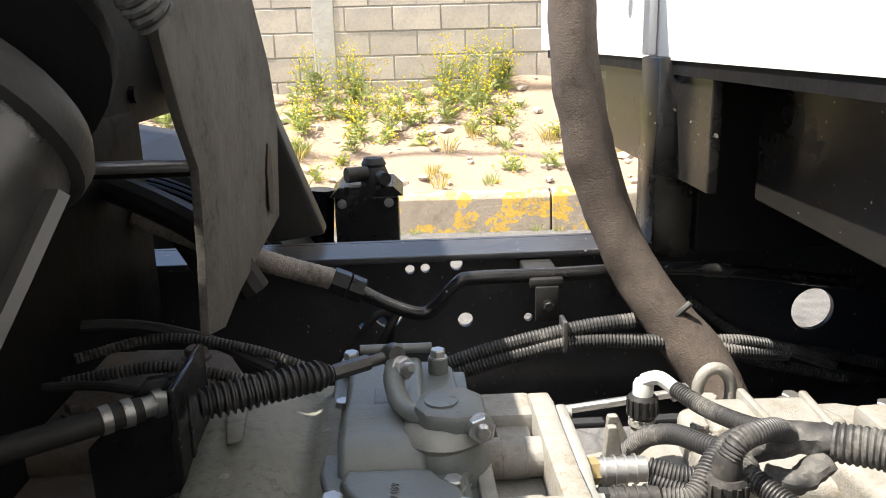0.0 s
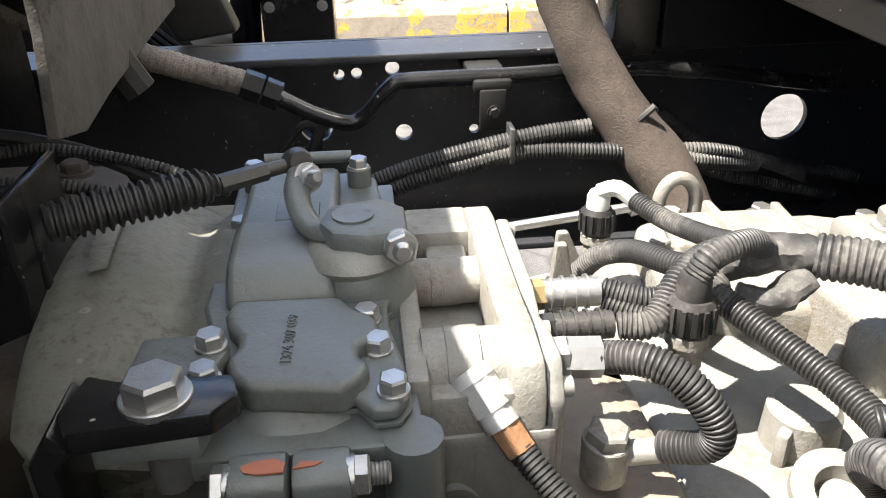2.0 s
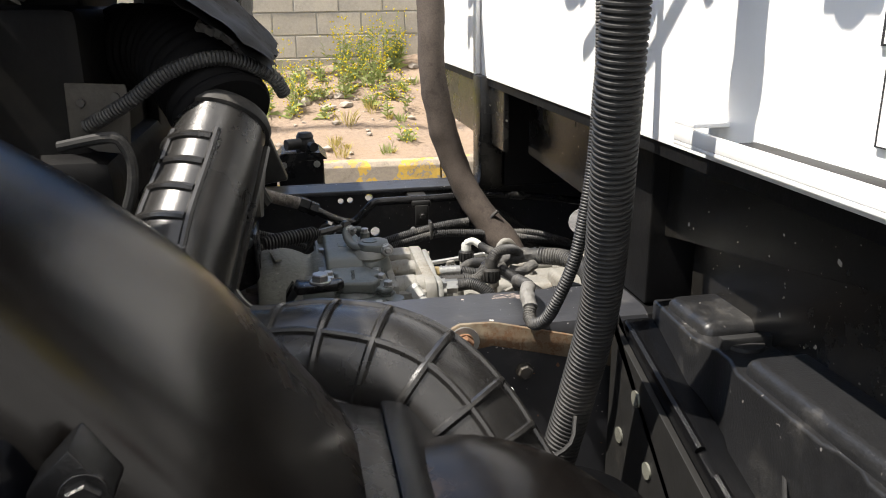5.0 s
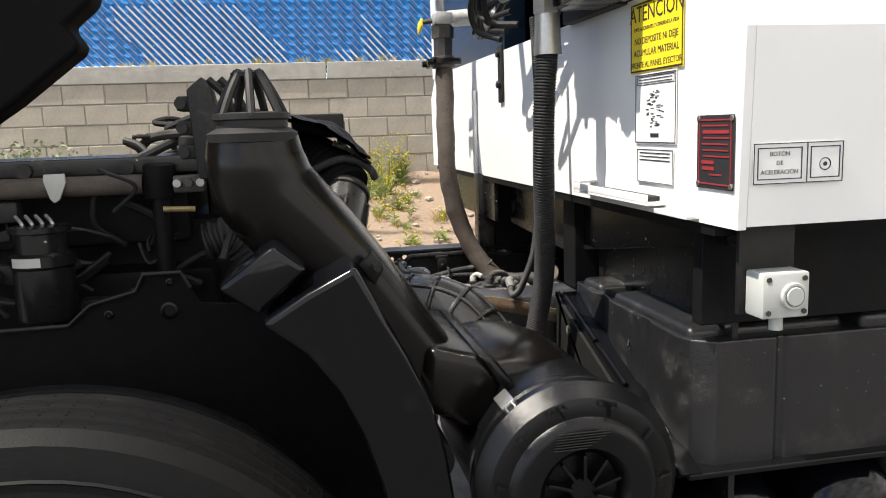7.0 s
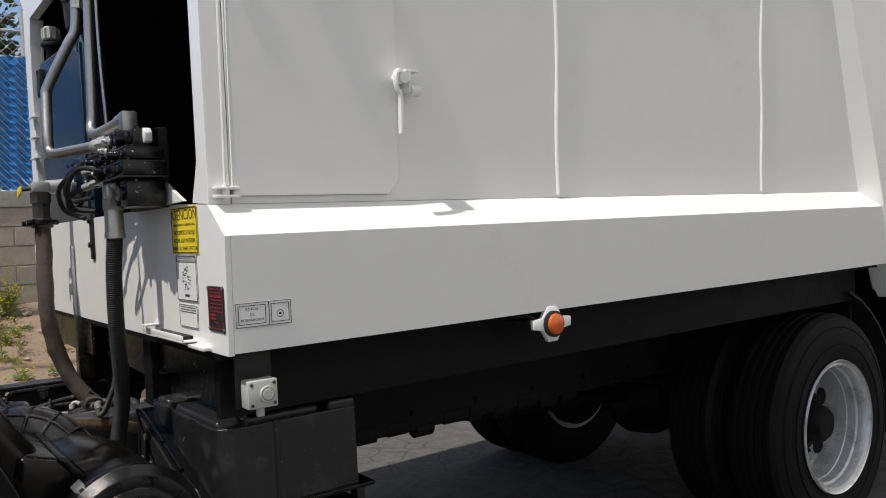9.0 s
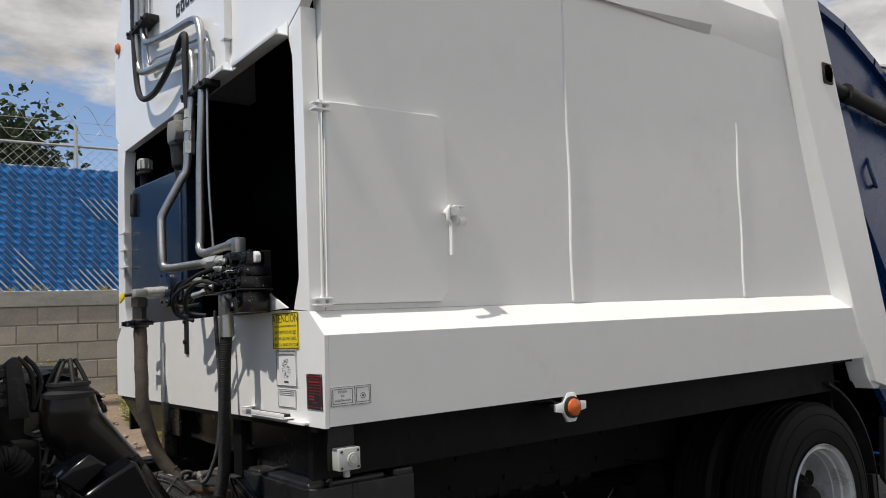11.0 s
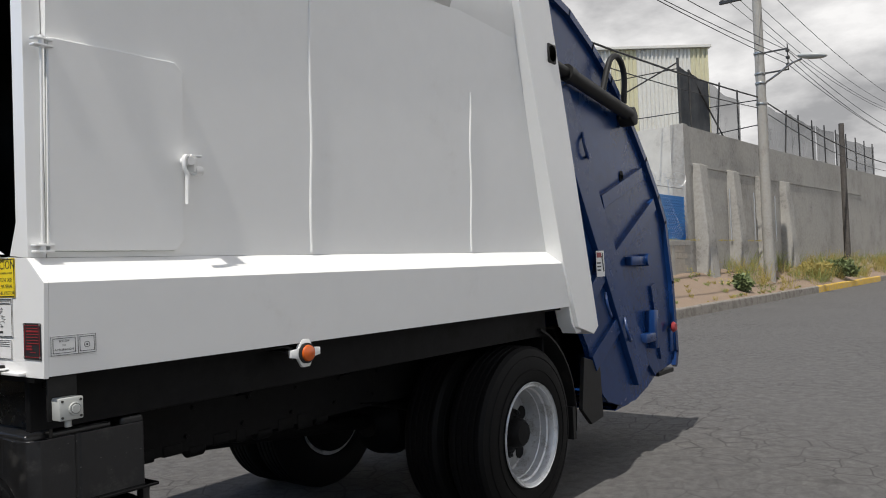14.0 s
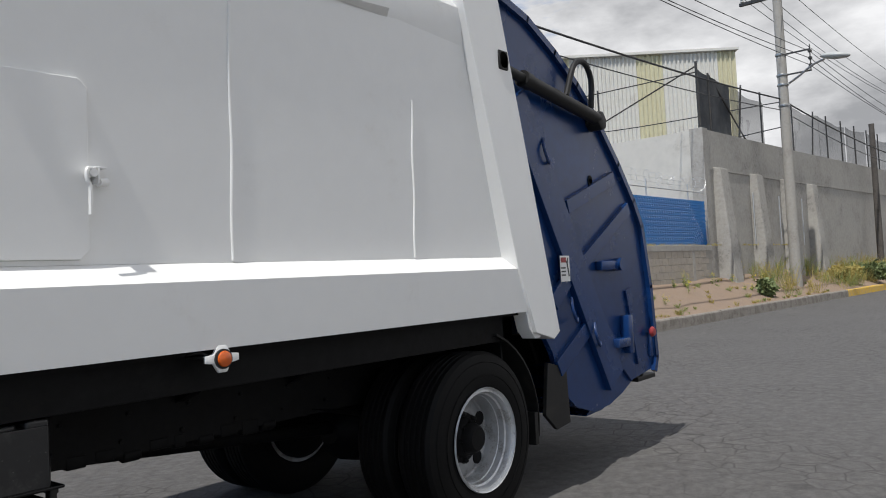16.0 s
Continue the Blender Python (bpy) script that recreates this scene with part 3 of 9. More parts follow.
def block_mesh(w):
    bm = BM()
    box(bm, 0.006, w - 0.006, WALL - 0.004, WALL + 0.03, 0.006, PITCH_Z - 0.006, 0.004, segs=1)
    me = bpy.data.meshes.new("block")
    bm.to_mesh(me)
    bm.free()
    me.materials.append(BLOCK)
    return me


# railings of woven blue slats on the coping
fence = thing("slat_fence", "chain-link fence woven with bright blue plastic slats", "fence")
fence.matrix_world = STREET
F0, F1 = TOP + 0.18, TOP + 1.55
for i in range(18):
    u = -13 + 2.7 * i
    part("post", rod(BM(), (u, WALL + 0.1, TOP + 0.16), (u, WALL + 0.1, F1 + 0.5), 0.024, segs=10), WIRE, fence, "galvanised post")
for z in (F1, F1 + 0.27):
    part("fence_rail", rod(BM(), (-13, WALL + 0.1, z), (CORNER - 0.3, WALL + 0.1, z), 0.016, segs=8), WIRE, fence, "galvanised rail")
bm = BM()
for i in range(300):                     # wires between the slats, and the open mesh above them
    u = -9 + 0.0735 * i + 0.037
    rod(bm, (u, WALL + 0.060, F0), (u - (F1 - F0) * 0.9, WALL + 0.060, F1), 0.0032, segs=4)
for i in range(170):
    u = -9 + 0.105 * i
    for d in (-1, 1):
        rod(bm, (u, WALL + 0.1, F1), (u + d * 0.27, WALL + 0.1, F1 + 0.27), 0.0028, segs=3)
part("chain_link", bm, WIRE, fence, "galvanised wire mesh")
bm = BM()
for i in range(190):                     # slats that have slipped leave bare wire in patches
    u = -6 + 0.0735 * i + 0.037
    for k in range(12):
        f, g = k / 12, (k + 1) / 12
        um = u - (F1 - F0) * 0.9 * (f + g) / 2
        low = 0.28 - 0.9 * f if noise.noise(Vector((um * 0.9, 5.0, 0.0))) > -0.1 else -0.2
        if noise.noise(Vector((um * 1.3, f * 2.2, 1.0))) + low > 0.06:
            rod(bm, (u - (F1 - F0) * 0.9 * f, WALL + 0.048, F0 + (F1 - F0) * f), (u - (F1 - F0) * 0.9 * g, WALL + 0.048, F0 + (F1 - F0) * g), 0.0065, segs=4)
part("bare_wire", bm, PALEWIRE, fence, "bare pale wire where slats slipped")["kind"] = "stuff"
bm = BM()
for k in range(2):
    line = []
    for i in range(900):
        a = i * 0.30
        line.append((-9 + 0.036 * i, WALL + 0.1 + 0.18 * math.cos(a), F1 + 0.50 + 0.05 * math.sin(i * 0.05 + k) + 0.21 * math.sin(a * (1 if k else -1))))
    tube(bm, line, 0.0035, 4, straight=True)
for z in (F1 + 0.42, F1 + 0.55):
    rod(bm, (-9, WALL + 0.1, z), (CORNER, WALL + 0.1, z), 0.003, segs=4)
part("barbed_coil", bm, WIRE, fence, "coiled barbed wire along the top")


def slat_mesh():
    bm = BM()
    h = (F1 - F0)
    box(bm, -0.026, 0.026, -0.0015, 0.0015, 0, h * math.sqrt(1.81), 0.0, Matrix.Rotation(math.atan(-0.9), 4, "Y") @ Matrix.Rotation(0.16, 4, "Z"))
    me = bpy.data.meshes.new("slat")
    bm.to_mesh(me)
    bm.free()
    me.materials.append(SLAT)
    return me


# the tall concrete wall with buttresses, further along
tall = thing("wall_concrete", "tall stained concrete wall with sloping buttresses", "wall", kind="structure")
tall.matrix_world = STREET


def wall_top(u):
    return np.interp(u, [CORNER, 34, 50, 62, 130], [5.85, 5.95, 6.22, 6.5, 8.0])


bm = BM()
prism(bm, [(CORNER + 0.5, 0.0), (CORNER + 0.5, 5.85), (34, 5.95), (50, 6.22), (62, 6.5), (130, 8.0), (130, 0.0)], "y", WALL + 0.2, WALL + 0.5)
part("wall_face", bm, OLDWALL, tall)
bm = BM()
prism(bm, [(CORNER + 0.5, 4.55), (34, 4.62), (50, 4.8), (50, 4.84), (34, 4.66), (CORNER + 0.5, 4.59)], "y", WALL + 0.17, WALL + 0.2)
part("pour_joint", bm, OLDWALL, tall, "proud casting joint along the wall")
bm = BM()
box(bm, CORNER + 0.1, CORNER + 0.5, WALL + 0.15, WALL + 0.6, 0.0, 5.88, 0.01)
part("corner_pier", bm, OLDWALL, tall, "cast concrete pier at the corner")
bm = BM()
box(bm, CORNER + 0.2, CORNER + 0.5, WALL + 0.6, WALL + 16, 0.0, 5.85)
part("return_wall", bm, CREAM, tall, "cream plastered return wall")
for i in range(4):
    u = CORNER + 0.85 + 3.2 * i
    bm = BM()
    prism(bm, [(WALL - 0.42, 0.0), (WALL - 0.05, 4.6), (WALL + 0.22, 4.65), (WALL + 0.22, 0.0)], "x", u, u + 0.66, 0.03)
    part("buttress", bm, OLDWALL, tall, "sloping concrete buttress")
for i in range(13):
    u = CORNER + 1.3 + (2.4 * i if i < 3 else 2.4 * i + 1.2)
    lean = (0.0, 0.5, -0.6)[i % 3] if i in (1, 3, 4) else 0.0
    bm = BM()
    rod(bm, (u, WALL + 0.35, wall_top(u) - 0.3), (u + lean, WALL + 0.35, wall_top(u) + 2.0), 0.035, segs=6)
    part("mesh_post", bm, DARKSTEEL, tall, "thin steel post")
bm = BM()
rod(bm, (CORNER + 1.3, WALL + 0.35, 7.85), (CORNER + 4.4, WALL + 0.35, 5.9), 0.03, segs=6)
rod(bm, (CORNER + 0.4, WALL + 0.35, 7.95), (CORNER + 0.4, WALL + 6.0, 5.9), 0.025, segs=6)
rod(bm, (CORNER + 0.4, WALL + 0.35, 5.6), (CORNER + 0.4, WALL + 0.35, 8.1), 0.045, segs=6)
rod(bm, (CORNER + 0.4, WALL + 0.35, 7.75), (CORNER + 0.4, WALL + 15.0, 7.75), 0.02, segs=6)
for k in range(5):
    rod(bm, (CORNER + 0.4, WALL + 4.0 + 2.6 * k, 5.8), (CORNER + 0.4, WALL + 4.0 + 2.6 * k, 7.85), 0.03, segs=6)
part("corner_stays", bm, DARKSTEEL, tall, "steel stays and rail at the corner")
for u0, u1, z0_, z1_ in ((0.5, 3.1, 2.05, 1.85), (3.15, 6.3, 1.85, 1.62), (9.8, 13.4, 1.85, 1.9), (13.5, 17.4, 1.9, 1.75), (17.5, 21.6, 1.8, 1.9), (21.7, 26.6, 1.85, 1.7), (26.7, 31.6, 1.8, 1.8)):
    a, b = CORNER + u0, CORNER + u1
    bm = BM()
    verts_ = [[bm.verts.new((a + (b - a) * f, WALL + 0.36 + 0.05 * math.sin(9 * f + u0), wall_top(a + (b - a) * f) + g * (z0_ + (z1_ - z0_) * f - 0.10 * math.sin(math.pi * f)))) for g in (0.02, 0.5, 1.0)] for f in [k / 8 for k in range(9)]]
    for p_, q_ in zip(verts_, verts_[1:]):
        for k in range(2):
            bm.faces.new((p_[k], q_[k], q_[k + 1], p_[k + 1]))
    bmesh.ops.solidify(bm, geom=bm.faces[:], thickness=0.01)
    part("shade_cloth", bm, DENSECLOTH if u0 < 1 else MESHCLOTH, tall, "torn grey shade cloth on posts")

# the corrugated hall behind, its gable set askew to the street
hall = thing("corrugated_hall", "cream and yellow corrugated industrial hall behind the wall", "building")
HALL = STREET @ Matrix.Translation((60.0, 17.1, 0)) @ Matrix.Rotation(math.atan2(11.4, -10.1), 4, "Z")
hall.matrix_world = HALL
HTOP = 17.7
for a0, a1, mat in ((1.5, 2.9, SHEETYELLOW), (2.9, 7.1, SHEET), (7.1, 9.1, SHEETYELLOW), (9.1, 14.2, SHEET), (14.2, 16.4, SHEETYELLOW), (16.4, 22.0, SHEET)):
    bm = BM()
    count = int((a1 - a0) / 0.3)
    step = (a1 - a0) / count
    section = []
    for i in range(count):
        a = a0 + i * step
        section += [(a, 0.10), (a + step * 0.35, 0.10), (a + step * 0.5, 0.0), (a + step * 0.85, 0.0)]
    prism(bm, section + [(a1, 0.10), (a1, -0.3), (a0, -0.3)], "z", 0, HTOP)
    part("corrugated_sheet", bm, mat, hall)
bm = BM()
box(bm, 1.55, 21.9, -26.0, -0.3, 0, HTOP - 0.3)
part("shed_body", bm, SHEET, hall)
bm = BM()
box(bm, 1.3, 22.2, -0.5, 0.35, HTOP + 0.004, HTOP + 0.22, 0.02)
part("roof_edge", bm, SHEET, hall)

# pole with lamp, and its wires
pole = thing("street_lamp", "concrete utility pole with crossarm and street lamp", "street lamp")
pole.matrix_world = STREET
PU, PV = 28.6, 5.32
bm = BM()
rod(bm, (PU, PV, 0.1), (PU, PV, 12.9), 0.20, 0.15, 16)
part("pole", bm, POLE, pole)
bm = BM()
box(bm, PU - 0.06, PU + 0.06, PV - 0.35, PV + 1.35, 11.0, 11.12, 0.01)
part("crossarm", bm, DARKSTEEL, pole)
for dv in (-0.25, 0.45, 0.85, 1.25):
    bm = BM()
    lathe(bm, [(0.04, 0), (0.07, 0.04), (0.04, 0.09), (0.07, 0.14), (0.03, 0.2)], (PU, PV + dv, 11.12), (0, 0, 1), 10)
    part("insulator", bm, BOXGREY, pole)
bm = BM()
tube(bm, [(PU, PV - 0.1, 7.75), (PU - 0.1, PV - 0.6, 7.98), (PU - 0.15, PV - 1.1, 8.27), (PU - 0.2, PV - 1.5, 8.36)], 0.04, 8, 0.15)
part("lamp_arm", bm, STEEL, pole)
for z in (8.1, 8.85):
    bm = BM()
    box(bm, PU - 0.03, PU + 0.03, PV - 1.0, PV, z, z + 0.05)
    part("bracket_arm", bm, DARKSTEEL, pole)
bm = BM()
for z in (8.25, 8.5, 8.75):
    lathe(bm, [(0.03, 0), (0.07, 0.02), (0.07, 0.09), (0.03, 0.12)], (PU, PV - 0.98, z), (0, 0, 1), 10)
rod(bm, (PU, PV - 0.98, 8.1), (PU, PV - 0.98, 9.05), 0.02, segs=8)
part("insulator_rack", bm, DARKSTEEL, pole, "rack of dark insulators")
for z in (7.0, 7.75, 8.1, 8.85):
    bm = BM()
    lathe(bm, [(0.195, 0), (0.2, 0.01), (0.2, 0.06), (0.195, 0.07)], (PU, PV, z), (0, 0, 1), 16)
    part("band", bm, STEEL, pole, "steel band")
tmp = BM()
bmesh.ops.create_uvsphere(tmp, u_segments=16, v_segments=10, radius=1.0)
tmp.transform(Matrix.Translation((PU - 0.25, PV - 1.85, 8.40)) @ Matrix.Rotation(0.18, 4, "X") @ Matrix.Diagonal((0.2, 0.5, 0.12, 1)))
part("lamp_head", tmp, BOXGREY, pole, "pale cobra-head lamp")
cables = thing("overhead_cables", "black overhead power cables", "cable", kind="stuff")
bm = BM()
for k, (dv, z, r) in enumerate(((-0.25, 11.33, 0.012), (0.45, 11.33, 0.012), (0.85, 11.33, 0.012), (1.25, 11.33, 0.012), (-0.98, 8.8, 0.012), (-0.98, 8.55, 0.012), (-0.98, 8.3, 0.012), (0.1, 7.3, 0.028), (0.1, 6.9, 0.016))):
    for u0, u1 in ((PU - 40, PU), (PU, PU + 34)):
        line = []
        for i in range(25):
            f = i / 24
            line.append((u0 + (u1 - u0) * f, PV + dv, z - 4 * (0.5 + 0.1 * (k % 3)) * f * (1 - f)))
        tube(bm, line, r, 5, straight=True)
for a, b in (((PU, PV, 7.2), (CORNER + 0.4, WALL + 12.0, 7.2)), ((PU, PV, 6.3), (CORNER + 0.6, WALL + 9.0, 5.6))):
    tube(bm, [a, Vector(a).lerp(Vector(b), 0.5) - Vector((0, 0, 0.35)), b], 0.02, 5, 0.4)
part("cable_run", bm, INK, cables)
cables.matrix_world = STREET
post = thing("wooden_post", "dark weathered wooden utility post", "post")
post.matrix_world = STREET
bm = BM()
rod(bm, (43.0, 5.75, 0), (43.0, 5.75, 8.1), 0.17, 0.13, 12)
part("shaft", bm, OLDWOOD, post)


# ---------------------------------------------------------------- the truck's frame
chassis = thing("truck_chassis", "black painted ladder frame of a refuse truck", "truck frame")
bm = BM()
s, t, w, z0, z1 = -1, 0.010, 0.11, 0.735, 0.988
near = [(-0.445, z0), (-0.445, z1 - 0.022), (-0.438, z1 - 0.006), (-0.422, z1), (-0.335, z1), (-0.335, z1 - t), (-0.418, z1 - t),
        (-0.432, z1 - 0.022), (-0.432, z0 + t), (-0.335, z0 + t), (-0.335, z0)]
prism(bm, near, "x", -2.6, 0.03)
part("frame_rail", bm, RAILPAINT, chassis, "black near rail, chipped along its top")
# the same rail under the body, coloured darker to carry the body's shade
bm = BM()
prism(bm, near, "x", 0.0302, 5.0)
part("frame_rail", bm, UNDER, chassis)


def web_with_holes(holes, x0, x1, z0, z1, y0, y1):
    """A flat web with round holes cut through it, from strips between columns and fans round each hole."""
    bm = BM()
    xs = sorted({x0, x1, *(h[0] - h[2] * 1.35 for h in holes), *(h[0] + h[2] * 1.35 for h in holes)})

    def quad_box(a, b, c, d):
        if b - a > 1e-5 and d - c > 1e-5:
            box(bm, a, b, y0, y1, c, d)
    for a, b in zip(xs, xs[1:]):
        inside = [h for h in holes if h[0] - h[2] * 1.35 <= a + 1e-6 and b <= h[0] + h[2] * 1.35 + 1e-6]
        zs = [z0]
        for h in sorted(inside, key=lambda q: q[1]):
            quad_box(a, b, zs[-1], h[1] - h[2] * 1.35)
            zs.append(h[1] + h[2] * 1.35)
        quad_box(a, b, zs[-1], z1)
    for x, z, r in holes:
        k, n = r * 1.35, 24
        for i in range(n):
            a0, a1 = 2 * math.pi * i / n, 2 * math.pi * (i + 1) / n

            def outer(a):
                c, s_ = math.cos(a), math.sin(a)
                f = k / max(abs(c), abs(s_))
                return x + c * f, z + s_ * f
            i0, i1 = (x + r * math.cos(a0), z + r * math.sin(a0)), (x + r * math.cos(a1), z + r * math.sin(a1))
            prism(bm, [i0, i1, outer(a1), outer(a0)], "y", y0, y1)
    return bm


FAR_HOLES = [(-0.318, 0.948, 0.0065), (-0.297, 0.949, 0.0065), (-0.254, 0.953, 0.0085), (-0.243, 0.872, 0.0105), (-0.02, 0.953, 0.008), (-0.005, 0.885, 0.006),
             (0.253, 0.866, 0.031), (-0.155, 0.872, 0.006), (-0.385, 0.868, 0.006), (-0.35, 0.885, 0.02), (0.40, 0.93, 0.008), (0.5, 0.86, 0.012)]
bm = web_with_holes([h for h in FAR_HOLES if h[2] < 0.04], -2.6, 5.0, 0.735, 0.988, 0.413, 0.422)
box(bm, -2.6, 5.0, 0.338, 0.413, 0.979, 0.988, 0.002)
box(bm, -2.6, 5.0, 0.338, 0.413, 0.735, 0.744, 0.002)
part("frame_rail", bm, RAILPAINT, chassis, "black far rail with a row of holes")
for x in (-0.75, 0.62, 1.5, 2.4, 3.4):
    bm = BM()
    box(bm, x - 0.05, x + 0.05, -0.43, 0.41, 0.78, 0.94, 0.006)
    part("cross_member", bm, UNDER, chassis)

scrape = BM()
rnd_ = random.Random(17)
for k in range(46):
    a, r = rnd_.uniform(0, 6.28), rnd_.random() ** 0.7
    x, y = -0.132 + 0.026 * r * math.cos(a), -0.353 + 0.011 * r * math.sin(a)
    w_, h_ = rnd_.uniform(0.0008, 0.0045), rnd_.uniform(0.0005, 0.0014)
    prism(scrape, [(x - w_, y - h_), (x + w_ * 0.6, y - h_ * rnd_.uniform(0.3, 1.2)), (x + w_, y + h_ * rnd_.uniform(0, 1)), (x - w_ * 0.4, y + h_)], "z", 0.9881, 0.9884)
for x, y, q in ((-0.28, -0.377, 0.002), (-0.198, -0.351, 0.002), (-0.31, -0.40, 0.0014)):
    prism(scrape, [(x - q, y - q * 0.7), (x + q * 0.8, y - q), (x + q, y + q * 0.5), (x - q * 0.2, y + q)], "z", 0.9881, 0.9885)
part("paint_scrape", scrape, SCRAPE, chassis, "pinkish scraped patch in the paint")["kind"] = "stuff"

# the strap on the near rail, its stud and its bolt
strap = thing("rail_strap", "rusty steel strap bolted to the frame rail", "bracket")
bm = BM()
prism(bm, [(-0.232, 0.955), (-0.232, 0.99), (-0.222, 0.995), (-0.18, 0.994), (-0.055, 0.962), (-0.02, 0.95), (-0.02, 0.918), (-0.06, 0.932), (-0.18, 0.963), (-0.2, 0.96), (-0.222, 0.952)], "y", -0.452, -0.446, 0.001)
part("strap", bm, STRAP, strap)
bm = BM()
lathe(bm, [(0.019, 0), (0.019, 0.004), (0.0, 0.0041)], (-0.217, -0.452, 0.973), (0, -1, 0), 32)
part("washer", bm, STEEL, strap, "broad plain washer")
bm = BM()
hexhead(bm, (-0.217, -0.456, 0.973), (0, -1, -0.08), 0.0105, 0.011, 1.1, stud=0.022)
part("stud_nut", bm, RUST, strap, "rusty nut on a threaded stud")
bm = BM()
hexhead(bm, (-0.137, -0.446, 0.922), (0, -1, 0), 0.0095, 0.008, 1.2)
part("bolt", bm, DARKSTEEL, strap)

# the frame under the body
sub = thing("body_subframe", "glossy black subframe that carries the body", "subframe")
bm = BM()
box(bm, 0.0, 0.012, 0.19, 0.80, 1.085, 1.222, 0.002)
prism(bm, [(0.8, 1.222), (1.12, 1.222), (0.8, 1.085)], "x", 0.0, 0.012)
part("front_panel", bm, PANEL, sub, "sunlit end of the black front panel")
bm = BM()
prism(bm, [(0.19, 1.204), (0.19, 1.078), (-0.30, 1.062), (-1.09, 1.188), (-1.09, 1.204)], "x", 0.052, 0.064, 0.002)
part("front_panel", bm, PANEL, sub)
bm = BM()
box(bm, 0.075, 0.087, -1.02, -0.46, 0.72, 1.20, 0.002)
part("rear_panel", bm, PANEL, sub)
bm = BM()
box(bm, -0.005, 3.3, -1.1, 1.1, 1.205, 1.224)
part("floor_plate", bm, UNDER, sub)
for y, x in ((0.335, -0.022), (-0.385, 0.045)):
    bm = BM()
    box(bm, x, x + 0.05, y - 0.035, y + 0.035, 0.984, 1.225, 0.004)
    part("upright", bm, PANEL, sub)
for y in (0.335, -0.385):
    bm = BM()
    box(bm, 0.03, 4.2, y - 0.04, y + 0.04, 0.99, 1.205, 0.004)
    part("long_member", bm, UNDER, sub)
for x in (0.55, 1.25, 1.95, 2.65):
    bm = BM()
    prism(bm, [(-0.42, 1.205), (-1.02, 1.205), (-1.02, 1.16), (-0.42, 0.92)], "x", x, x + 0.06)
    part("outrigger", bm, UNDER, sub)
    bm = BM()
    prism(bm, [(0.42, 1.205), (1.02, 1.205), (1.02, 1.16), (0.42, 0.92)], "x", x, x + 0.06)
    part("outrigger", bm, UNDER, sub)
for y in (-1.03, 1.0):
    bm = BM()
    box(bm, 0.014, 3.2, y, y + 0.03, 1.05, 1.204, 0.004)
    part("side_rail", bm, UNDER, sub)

# ---------------------------------------------------------------- the white body
body = thing("refuse_body", "white painted steel refuse compactor body", "truck body")
L, HW, SW, SILL0, SILL1, LEDGE, ROOF = 3.16, 1.175, 1.08, 1.225, 1.497, 1.572, 3.22
for sgn in (-1, 1):
    bm = BM()
    prism(bm, [(sgn * (HW - 0.012), SILL0), (sgn * HW, SILL1), (sgn * SW, LEDGE), (sgn * (SW - 0.02), LEDGE), (sgn * (SW - 0.02), SILL0)], "x", 0.0063, L + 0.12, 0.0008)
    part("sill", bm, WHITE, body, "folded sill with a sloping ledge")
LEAN = 0.034                      # the side walls lean out a little towards the top


def side_y(z):
    return SW + LEAN * (z - LEDGE)


for sgn in (-1, 1):
    bm = BM()
    prism(bm, [(sgn * (SW - 0.02), LEDGE + 0.001), (sgn * SW, LEDGE + 0.001), (sgn * side_y(ROOF - 0.2), ROOF - 0.2), (sgn * (SW - 0.02), ROOF - 0.2)], "x", 0.052, 3.2)
    part("side_wall", bm, WHITE, body)
    bm = BM()
    sections = []
    for x, zi, zo in ((0.033, 2.865, 2.835), (1.5, 2.855, 2.845), (2.15, 2.838, 2.885), (2.80, 2.80, 2.94), (3.1, 2.79, 2.98)):
        sections.append([bm.verts.new((x, sgn * y, z)) for y, z in ((side_y(zi) - 0.002, zi), (1.142, zo), (1.142, 3.03), (1.05, ROOF), (0.95, ROOF), (0.95, zi))])
    for a, b in zip(sections, sections[1:]):
        for k in range(6):
            bm.faces.new((a[k], a[(k + 1) % 6], b[(k + 1) % 6], b[k]))
    bm.faces.new(sections[0])
    bm.faces.new(sections[-1])
    bmesh.ops.recalc_face_normals(bm, faces=bm.faces)
    part("top_rail", bm, WHITE, body, sharp=0.3)
bm = BM()
box(bm, 0.0, 3.2, -1.0, 1.0, ROOF - 0.02, ROOF + 0.02, 0.004)
part("roof", bm, WHITE, body)
# the front: lower panel, two pillars, upper panel, with the opening between them
bm = BM()
prism(bm, [(-HW + 0.012, SILL0 - 0.004), (-HW, SILL1), (-SW, LEDGE), (-0.86, LEDGE + 0.012), (0.9, LEDGE + 0.012), (SW, LEDGE), (HW, SILL1), (HW - 0.012, SILL0 - 0.004)], "x", -0.008, 0.006, 0.0008)
part("front_panel", bm, WHITE, body, "white lower front panel")
for sgn in (-1, 1):
    bm = BM()
    out = SW if sgn < 0 else 1.135
    prism(bm, [(sgn * out, LEDGE), (sgn * out, 2.575 if sgn > 0 else 2.55), (sgn * 0.98, 2.50), (sgn * 1.012, 2.40), (sgn * 1.012, 1.68), (sgn * 0.97, LEDGE + 0.01)], "x", -0.006, 0.05, 0.003)
    part("pillar", bm, WHITE, body)
bm = BM()
prism(bm, [(-SW, 2.55), (-1.165, 2.62), (-1.165, 3.13), (-0.98, 3.42), (0.98, 3.42), (1.165, 3.13), (1.165, 2.62), (SW, 2.55), (0.98, 2.50), (-0.98, 2.50)], "x", -0.008, 0.03, 0.003)
part("upper_panel", bm, WHITE, body, "white upper front panel")
